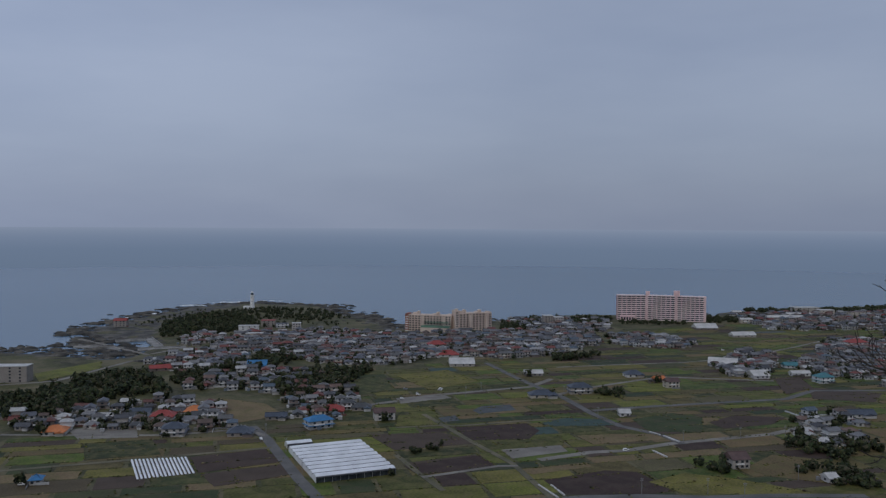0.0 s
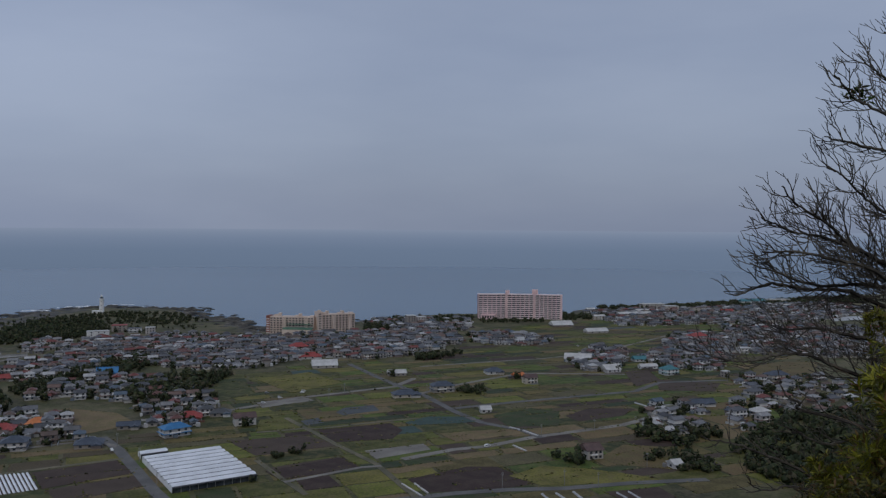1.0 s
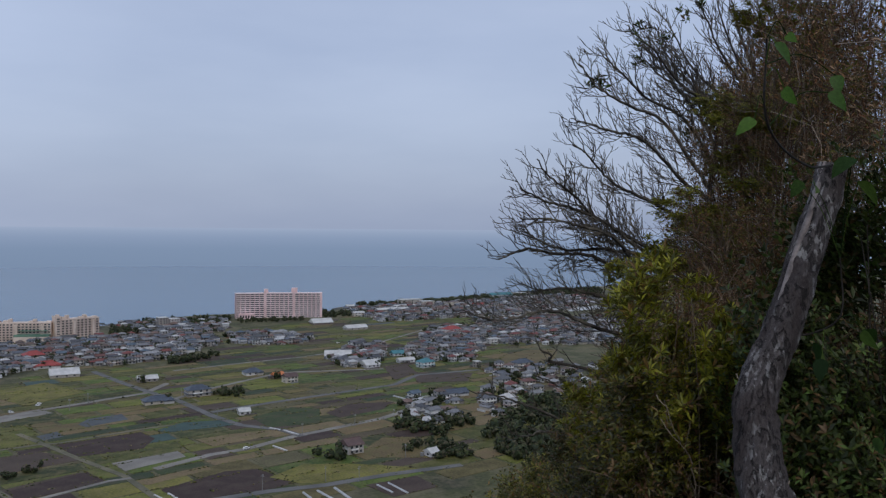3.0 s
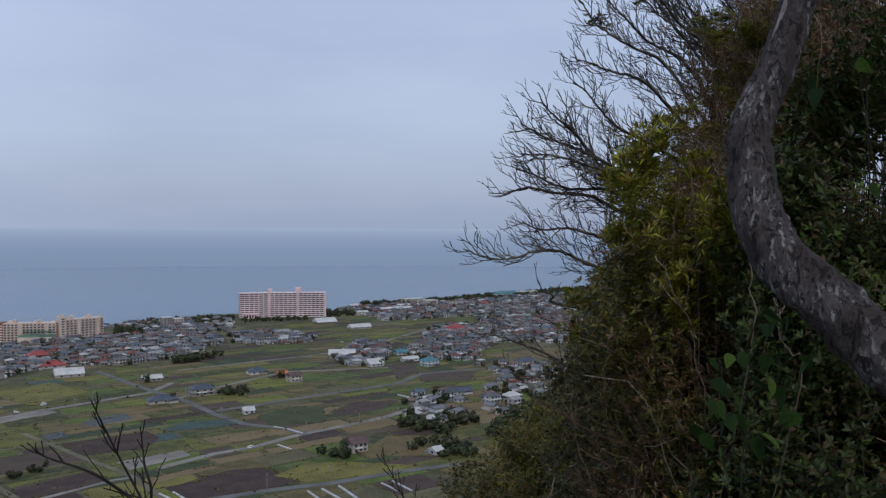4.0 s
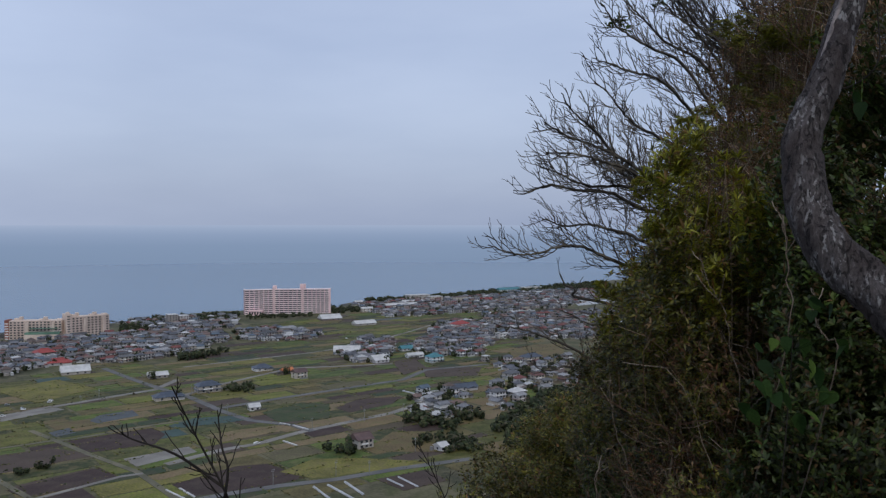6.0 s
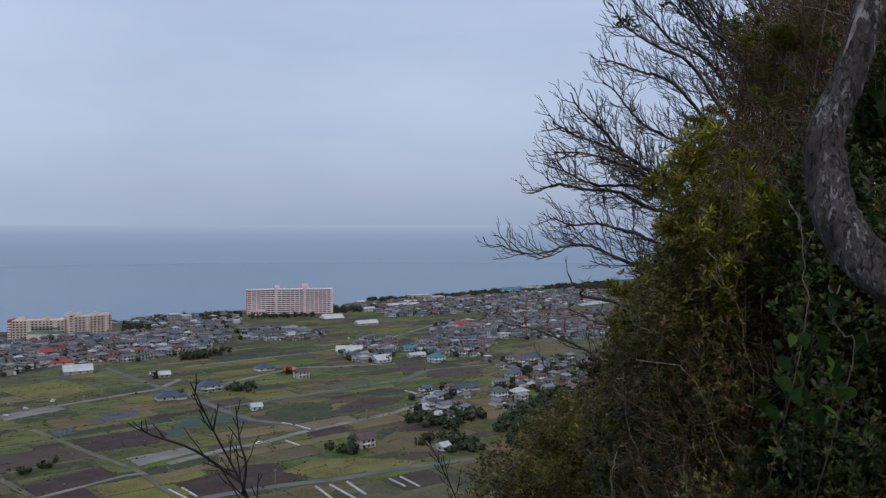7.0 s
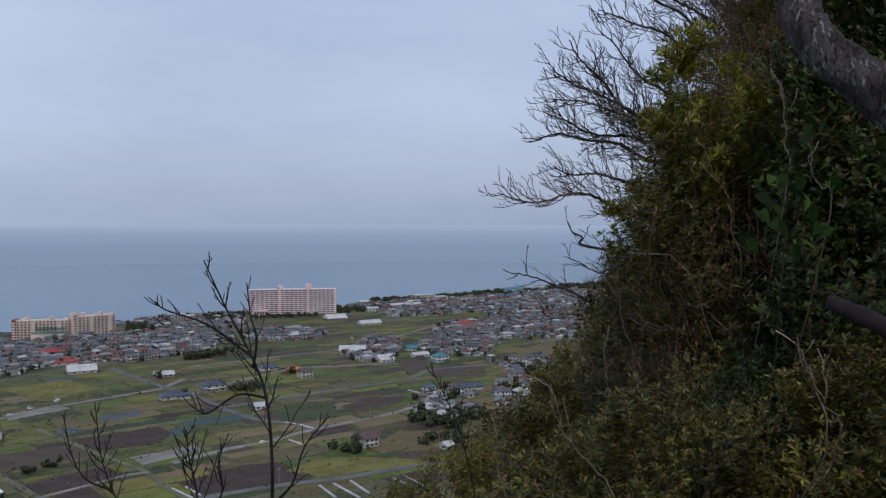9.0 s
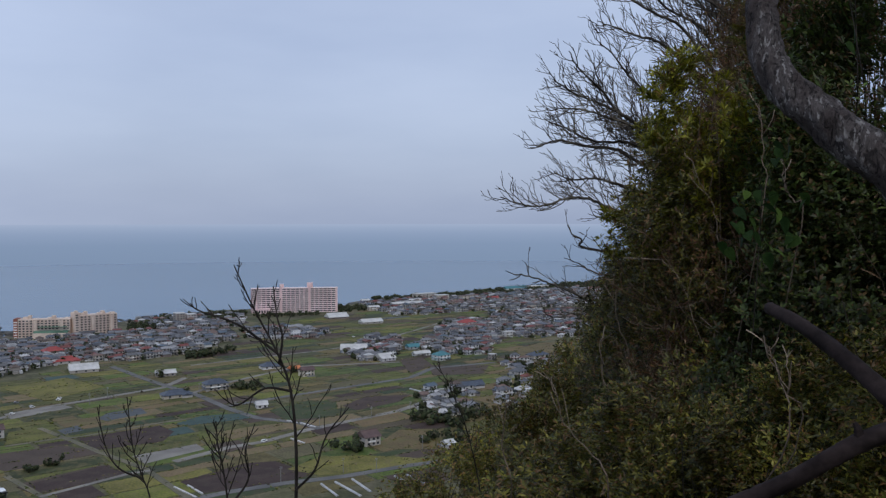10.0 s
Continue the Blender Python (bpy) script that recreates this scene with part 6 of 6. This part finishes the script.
def bare_tree():
    x, y, z = BARE_ROOT[0]
    zg = ground_at(x, y)
    e = empty("bare_tree", pose(x, y, zg), "leafless tree with dense upswept grey twigs leaning from the slope", "tree")
    off = np.array((x, y, zg))
    g = np.random.default_rng(3)
    V, F = [], []
    root = smooth_line([(x, y, zg - 0.2)] + BARE_ROOT[1:], 5)
    tube(V, F, root - off, np.linspace(0.10, 0.016, len(root)), 8)
    part("trunk", mesh_of("trunk", V, F, None, True), M_TWIG, e)
    for i, limb in enumerate(BARE_LIMBS):
        V, F = [], []
        for pts, rad in grow_limb(limb, root, g, i in THIN_LIMBS):
            tube(V, F, pts - off, rad, 5 if rad[0] > 0.012 else 3)
        part("limb", mesh_of("limb", V, F), M_TWIG, e)
    for p in TUFTS:
        c = np.array([p] * 5) - off + g.normal(size=(5, 3)) * 0.05 + np.array((RIGHT.x * 0.18, RIGHT.y * 0.18, -0.16))
        ax = g.normal(size=c.shape) * 0.4 + np.array((0, 0, 1))
        ax /= np.linalg.norm(ax, axis=1)[:, None]
        part("leaf_tuft", mesh_of("leaf_tuft", *rosettes(c, ax, 0.1, g, 7)), M_LEAF_DARK, e, "last dark leaves at a twig tip")


bare_tree()

# leaning trunk close by
TRUNK = [(3.05, 4.18, 144.47), (3.02, 4.19, 144.34), (2.95, 4.20, 144.16), (2.85, 4.19, 143.95), (2.75, 4.19, 143.76), (2.73, 4.16, 143.66), (2.72, 4.12, 143.50), (2.75, 4.04, 143.37), (2.81, 3.94, 143.26), (2.89, 3.82, 143.13), (3.03, 3.69, 142.96), (3.16, 3.62, 142.62), (3.20, 3.58, 141.88)]
LOW_BRANCHES = [
    [(1.68, 3.10, 142.60), (1.65, 2.97, 142.57), (1.62, 2.81, 142.51), (1.61, 2.70, 142.45), (1.59, 2.60, 142.39)],
    [(1.26, 2.80, 142.23), (1.34, 2.74, 142.28), (1.40, 2.68, 142.34), (1.45, 2.64, 142.38), (1.50, 2.60, 142.41), (1.58, 2.54, 142.42)],
]


def bark_material():
    """Dark flaking bark: irregular cracks, blotches and crusts of pale lichen."""
    m = bpy.data.materials.new("rough_grey_bark")
    m.use_nodes = True
    n, l = m.node_tree.nodes, m.node_tree.links
    b = n["Principled BSDF"]
    b.inputs["Roughness"].default_value = 0.85
    b.inputs["Specular IOR Level"].default_value = 0.2
    tc = n.new("ShaderNodeTexCoord")

    grainwise = n.new("ShaderNodeMapping")
    grainwise.inputs["Scale"].default_value = (1.0, 1.0, 0.42)
    l.new(tc.outputs["Object"], grainwise.inputs[0])

    def tex(scale, detail, rough, warp):
        t = n.new("ShaderNodeTexNoise")
        t.inputs["Scale"].default_value, t.inputs["Detail"].default_value = scale, detail
        t.inputs["Roughness"].default_value, t.inputs["Distortion"].default_value = rough, warp
        l.new(grainwise.outputs[0], t.inputs["Vector"])
        return t.outputs["Fac"]

    def ramp(src, p0, c0, p1, c1):
        r = n.new("ShaderNodeValToRGB")
        e = r.color_ramp.elements
        e[0].position, e[0].color = p0, (*c0, 1)
        e[1].position, e[1].color = p1, (*c1, 1)
        l.new(src, r.inputs[0])
        return r.outputs[0]

    def blend(kind, fac, c1, c2):
        x = n.new("ShaderNodeMixRGB")
        x.blend_type = kind
        for sock, val in zip(x.inputs, (fac, c1, c2)):
            if isinstance(val, (float, tuple)):
                sock.default_value = val
            else:
                l.new(val, sock)
        return x.outputs[0]

    fine, mid, big, spots = tex(140, 6, 0.7, 0.4), tex(38, 5, 0.6, 1.2), tex(9, 4, 0.55, 0.8), tex(55, 4, 0.6, 0.2)
    base = blend("MIX", ramp(big, 0.4, (0, 0, 0), 0.62, (1, 1, 1)), ramp(fine, 0.3, (0.030, 0.024, 0.022), 0.7, (0.078, 0.063, 0.060)), ramp(fine, 0.3, (0.050, 0.043, 0.042), 0.7, (0.135, 0.120, 0.116)))
    crack = ramp(mid, 0.40, (0.3, 0.3, 0.3), 0.47, (1, 1, 1))
    body = blend("MULTIPLY", 1.0, base, crack)
    lich = blend("MULTIPLY", 1.0, ramp(big, 0.46, (0, 0, 0), 0.58, (1, 1, 1)), ramp(spots, 0.54, (0, 0, 0), 0.60, (1, 1, 1)))
    col = blend("MIX", lich, body, (0.27, 0.26, 0.25, 1.0))
    l.new(col, b.inputs["Base Color"])
    hgt = blend("MULTIPLY", 0.7, crack, fine)
    bp = n.new("ShaderNodeBump")
    bp.inputs["Strength"].default_value, bp.inputs["Distance"].default_value = 1.0, 0.015
    l.new(hgt, bp.inputs["Height"])
    l.new(bp.outputs[0], b.inputs["Normal"])
    return m


M_BARK = bark_material()


def knobbly(line, radii, off, sides=28, seed=1.0):
    """Thick branch with uneven, swollen and cracked outline."""
    V, F = [], []
    tube(V, F, line - off, radii, sides)
    V = np.array(V)
    n = len(line)
    for i in range(n):
        c = line[i] - off
        ring = V[i * sides:(i + 1) * sides]
        for s in range(sides):
            a = 2 * math.pi * s / sides
            k = 1 + 0.05 * math.sin(3 * a + i * 0.35 + seed) + 0.045 * math.sin(7 * a - i * 0.8) + 0.05 * noise.noise(Vector((math.cos(a) * 1.5, math.sin(a) * 1.5, i * 0.45 + seed))) + 0.06 * noise.noise(Vector((math.cos(a) * 5, math.sin(a) * 5, i * 1.3))) + 0.05 * noise.noise(Vector((math.cos(a) * 11, math.sin(a) * 11, i * 0.9 + 7)))
            ring[s] = c + (ring[s] - c) * k
        V[i * sides:(i + 1) * sides] = ring
    return mesh_of("branch", V, F, None, True)


def leaning_tree():
    x, y, z = TRUNK[-1]
    e = empty("leaning_tree", pose(x, y, ground_at(x, y)), "leaning tree trunk with cracked grey bark and pale lichen", "tree")
    off = np.array((x, y, ground_at(x, y)))
    ln = smooth_line(TRUNK[:-1] + [(x, y, off[2] - 0.2)], 10)
    k = len(ln)
    bole = part("trunk", knobbly(ln, np.interp(np.linspace(0, 1, k), [0, 0.2, 0.4, 0.6, 0.8, 1], [0.044, 0.052, 0.066, 0.076, 0.092, 0.12]), off), M_BARK, e, "cracked grey bark with pale lichen")
    lean = np.array((-RIGHT.x * 0.8 - AHEAD.x * 0.45, -RIGHT.y * 0.8 - AHEAD.y * 0.45, 0.25))
    lean /= np.linalg.norm(lean)
    q = smooth_line(TRUNK[:5], 8)
    q = q + lean * np.interp(np.linspace(0, 1, len(q)), [0, 0.7, 1], [0.037, 0.047, 0.046])[:, None]
    part("scar", knobbly(q, np.interp(np.linspace(0, 1, len(q)), [0, 0.15, 0.6, 1], [0.005, 0.012, 0.010, 0.003]), off, 12, 2.0), M_SCAR, bole, "strip of bare weathered pale wood")
    for br, r, taper in zip(LOW_BRANCHES, (0.022, 0.019), (0.7, 0.9)):
        ln = smooth_line(br, 8)
        part("branch", knobbly(ln, np.linspace(r * taper, r * 1.1, len(ln)), off, 16, 4.0), M_BRANCH, e, "smooth dark lower branch")
    V, F = [], []
    p = np.array(LOW_BRANCHES[1][3]) - off
    tube(V, F, [p, p + np.array((-0.006, 0.0, 0.03)), p + np.array((-0.008, 0.006, 0.042))], [0.012, 0.008, 0.005], 7)
    part("stub", mesh_of("stub", V, F), M_BRANCH, e)


leaning_tree()

# thin dead saplings below the viewpoint
DEAD_SAPLINGS = [
    [(1.48, 7.10, 139.87), (1.46, 7.09, 140.62), (1.46, 7.06, 141.24), (1.43, 7.08, 141.66), (1.34, 7.08, 141.93), (1.20, 7.16, 142.23), (1.07, 7.17, 142.53)],
    [(0.79, 9.06, 139.34), (0.70, 9.02, 140.35), (0.62, 9.02, 140.65), (0.55, 9.01, 140.91), (0.51, 8.98, 141.34)],
    [(4.46, 9.88, 138.87), (4.31, 9.87, 139.87), (4.14, 9.87, 140.53), (3.96, 9.86, 140.93), (3.78, 9.84, 141.26)],
    [(1.17, 7.81, 140.03), (1.12, 7.74, 140.69), (1.09, 7.77, 140.98), (1.05, 7.74, 141.16), (1.03, 7.70, 141.36)],
]
DEAD_SIDES = [
    (0, [(1.34, 7.08, 141.93), (1.09, 7.15, 142.13), (0.86, 7.26, 142.22), (0.79, 7.24, 142.28)]),
    (0, [(1.44, 7.08, 141.66), (1.25, 7.06, 141.70), (1.07, 7.08, 141.60), (0.97, 7.08, 141.66)]),
    (0, [(1.35, 7.07, 141.86), (1.36, 7.02, 142.05), (1.33, 7.04, 142.18), (1.31, 7.06, 142.39)]),
    (0, [(1.45, 7.05, 140.98), (1.56, 6.95, 141.14), (1.62, 6.88, 141.38), (1.76, 6.82, 141.57)]),
    (1, [(0.64, 9.01, 140.61), (0.44, 9.05, 140.72), (0.34, 9.10, 140.91), (0.28, 9.09, 141.25)]),
    (3, [(1.12, 7.74, 140.69), (1.26, 7.69, 140.90), (1.23, 7.65, 141.12), (1.29, 7.58, 141.34)]),
]


def dead_sapling(i, pts):
    g = np.random.default_rng(50 + i)
    x, y, z = pts[0]
    zg = ground_at(x, y)
    e = empty("dead_sapling", pose(x, y, zg), "thin leafless sapling with crooked dark twigs", "sapling", "dead saplings on the slope")
    off = np.array((x, y, zg))
    V, F = [], []
    ln = smooth_line([(x, y, zg - 0.15)] + list(pts), 5) - off
    tube(V, F, ln, np.linspace(0.016 if i == 0 else 0.010, 0.004, len(ln)), 6)
    part("stem", mesh_of("stem", V, F), M_SAPLING, e)
    V, F = [], []
    side_twigs(V, F, ln[int(len(ln) * 0.35):], g, 13, 0.40, 0.0048, 0.7, 2, 0.9, 0.15)
    part("twig_spray", mesh_of("twig_spray", V, F), M_SAPLING, e)
    for j, br in DEAD_SIDES:
        if j == i:
            V, F = [], []
            ln2 = smooth_line(br, 5) - off
            tube(V, F, ln2, np.linspace(0.010, 0.0035, len(ln2)), 5)
            side_twigs(V, F, ln2, g, 7, 0.25, 0.004, 0.8, 1, 0.9, 0.3)
            part("side_branch", mesh_of("side_branch", V, F), M_SAPLING, e)


for i, pts in enumerate(DEAD_SAPLINGS):
    dead_sapling(i, pts)


# climbing vine with broad heart-shaped leaves
BIG_LEAVES = [
    (3.17, 4.73, 142.88, 0.130), (3.09, 4.72, 142.83, 0.120), (3.23, 4.70, 142.82, 0.130), (3.33, 4.72, 142.94, 0.120), (3.23, 4.82, 142.97, 0.100),
    (3.43, 4.72, 142.86, 0.140), (3.31, 4.72, 142.70, 0.130), (3.11, 4.76, 142.71, 0.120), (3.15, 4.68, 142.74, 0.130), (3.49, 4.69, 142.75, 0.120),
    (3.21, 4.50, 143.15, 0.110), (3.09, 4.45, 143.20, 0.110), (3.53, 4.68, 142.97, 0.120), (2.71, 3.98, 144.40, 0.080), (2.81, 3.93, 144.44, 0.120),
    (2.95, 4.08, 143.92, 0.100), (3.02, 4.04, 143.99, 0.090), (3.15, 4.08, 143.66, 0.100), (1.98, 3.50, 144.51, 0.075), (2.02, 3.48, 144.53, 0.080),
    (2.07, 3.51, 144.49, 0.070), (2.18, 3.52, 144.56, 0.070), (2.20, 3.51, 144.51, 0.080), (2.06, 3.52, 144.55, 0.050)
]


def heart_leaf(s, g):
    """Broad pointed leaf, folded along its midrib, with a drooping tip."""
    prof = [(0.0, 0.04), (0.08, 0.22), (0.25, 0.31), (0.5, 0.28), (0.75, 0.16), (0.92, 0.05), (1.0, 0.0)]
    V, F = [], []
    for t, w in prof:
        dz = -0.25 * t * t
        V += [(-w * s, t * s, (dz + 0.12 * w * 2) * s), (0, t * s, dz * s), (w * s, t * s, (dz + 0.12 * w * 2) * s)]
    for i in range(len(prof) - 1):
        a = 3 * i
        F += [(a, a + 1, a + 4, a + 3), (a + 1, a + 2, a + 5, a + 4)]
    return mesh_of("leaf", V, F, None, True)


M_VINE = material("vine_leaf", [(0.018, 0.040, 0.009), (0.028, 0.056, 0.012), (0.06, 0.10, 0.018), (0.012, 0.026, 0.008)], by="object", rough=0.7, grain=40, patch=6, strength=0.4, spec=0.08, thin=0.3)
M_VINE_FRESH = material("fresh_vine_leaf", [(0.075, 0.150, 0.020), (0.110, 0.200, 0.028), (0.050, 0.105, 0.018)], by="object", rough=0.5, grain=40, patch=6, strength=0.35, spec=0.2, thin=0.45)


def vine(leaves, root, word, mat, grown=0.72, copies=2):
    """One climbing stem from its root past its leaves, each on a short stalk."""
    g = np.random.default_rng(len(leaves))
    e = empty("vine", pose(*root), word, "vine", "climbing vines")
    off = np.array(root)
    sizes = [b[3] * grown for b in leaves for _ in range(copies)]
    c = np.array([b[:3] for b in leaves for _ in range(copies)]) + g.normal(size=(copies * len(leaves), 3)) * 0.03
    mid = c.mean(0)
    c = c if copies > 1 else c + np.array((RIGHT.x * 0.04, RIGHT.y * 0.04, 0.045))
    lm = heart_leaf(1.0, g)
    lm.materials.append(mat)
    V, F = [], []
    stem = smooth_line([root, (np.array(root) + mid) / 2 + np.array((0.05, 0.05, -0.06)), mid + np.array((0.02, 0.03, -0.05)), mid + np.array((0.0, 0.02, 0.12))], 7)
    tube(V, F, stem - off, np.linspace(0.004, 0.002, len(stem)), 5)
    part("stem", mesh_of("stem", V, F), M_SAPLING, e)
    for p, s in zip(c, sizes):
        ob = part("leaf", lm, None, e)
        ob.location = p - off
        ob.rotation_euler = (radians(g.uniform(-95, -15)), radians(g.uniform(-50, 50)), radians(g.uniform(60, 300)))
        ob.scale = (s, s, s)
        q = stem[np.argmin(np.linalg.norm(stem - p, axis=1))]
        V, F = [], []
        tube(V, F, smooth_line([p, (p + q) / 2 + np.array((0, 0, 0.03)), q], 4) - off, np.full(9, 0.0013), 4)
        part("stalk", mesh_of("stalk", V, F), M_VINE, e)


lx, ly = BIG_LEAVES[0][0] + 0.2, BIG_LEAVES[0][1] + 0.3
vine(BIG_LEAVES[:13], (lx, ly, ground_at(lx, ly)), "climbing vine with broad dark green pointed leaves", M_VINE)
vine(BIG_LEAVES[13:18], TRUNK[3], "short vine with broad leaves on the leaning trunk", M_VINE)
vine(BIG_LEAVES[18:], TRUNK[0], "vine tip with fresh green leaves on the leaning trunk", M_VINE_FRESH, 0.62, 1)


# dry upright stems and canes among the shrubs
def canes():
    g = np.random.default_rng(12)
    V, F = [], []
    for _ in range(420):
        a, b = g.uniform(3.6, 10.0), g.uniform(1.7, 6.0)
        x, y = on_hill(a, b)
        z = ground_at(x, y)
        ln = bend((x, y, z), (g.normal() * 0.4, g.normal() * 0.4, 1), g.uniform(1.2, 3.6), 0.2, 1.3, 7, g)
        p = Vector(ln[-1][:2]) - CREST
        if p.dot(RIGHT) < 1.4 + 0.09 * p.dot(AHEAD):
            continue
        tube(V, F, ln, np.linspace(0.0055, 0.0022, 8), 3)
        side_twigs(V, F, ln, g, 4, 0.5, 0.003, 0.6, 1, 0.8, 0.45, (AHEAD.x, AHEAD.y, 0.0))
    return tagged(part("dry_stems", mesh_of("dry_stems", V, F), M_TWIG_RED), "tall dry reddish stems among the shrubs", "undergrowth", kind="stuff")


canes()

# pale bent canes that stand clear of the leaves
PALE_CANES = [
    [(2.24, 5.46, 141.34), (2.20, 5.48, 141.56), (2.17, 5.39, 141.77), (2.20, 5.39, 141.92)],
    [(2.49, 4.91, 141.48), (2.46, 5.04, 141.64), (2.41, 5.18, 141.76), (2.37, 5.20, 141.91), (2.36, 5.32, 142.01)],
    [(3.37, 6.04, 141.43), (3.31, 6.08, 141.69), (3.29, 6.10, 141.96), (3.31, 6.09, 142.07)],
    [(2.84, 4.10, 141.90), (2.82, 4.11, 142.10), (2.78, 4.14, 142.22), (2.74, 4.16, 142.32)],
    [(2.98, 4.15, 141.90), (2.83, 4.11, 142.10), (2.86, 4.10, 142.27)],
    [(4.26, 5.97, 142.34), (4.21, 6.01, 142.73), (4.18, 6.03, 142.96), (4.09, 6.08, 143.12), (4.05, 6.10, 143.28)],
    [(3.78, 4.89, 142.80), (3.74, 4.91, 142.93), (3.69, 4.93, 143.02), (3.68, 4.94, 143.17)],
    [(3.81, 5.20, 142.88), (3.82, 5.21, 143.19), (3.81, 5.22, 143.40), (3.77, 5.25, 143.56)],
    [(4.14, 6.90, 141.68), (4.06, 6.94, 141.99), (4.03, 6.97, 142.26), (4.03, 6.97, 142.41)],
]


def pale_cane(i, pts):
    g = np.random.default_rng(70 + i)
    x, y, z = pts[0]
    zg = ground_at(x, y)
    e = empty("dry_cane", pose(x, y, zg), "pale bent dry cane standing among the shrubs", "cane", "dry canes on the slope")
    off = np.array((x, y, zg))
    ln = smooth_line([(x, y, zg - 0.1), (x + 0.55 * AHEAD.x, y + 0.55 * AHEAD.y, (z + zg) / 2)] + list(pts), 5) - off
    ln[2:-1] += g.normal(size=(len(ln) - 3, 3)) * 0.006
    V, F = [], []
    tube(V, F, ln, np.linspace(0.0045, 0.0022, len(ln)), 5)
    part("stem", mesh_of("stem", V, F), M_CANE, e)
    V, F = [], []
    side_twigs(V, F, ln[len(ln) // 2:], g, 4, 0.22, 0.0018, 0.5, 1, 0.8, 0.3, (AHEAD.x, AHEAD.y, 0.0))
    part("twig_spray", mesh_of("twig_spray", V, F), M_CANE, e)


for i, pts in enumerate(PALE_CANES):
    pale_cane(i, pts)
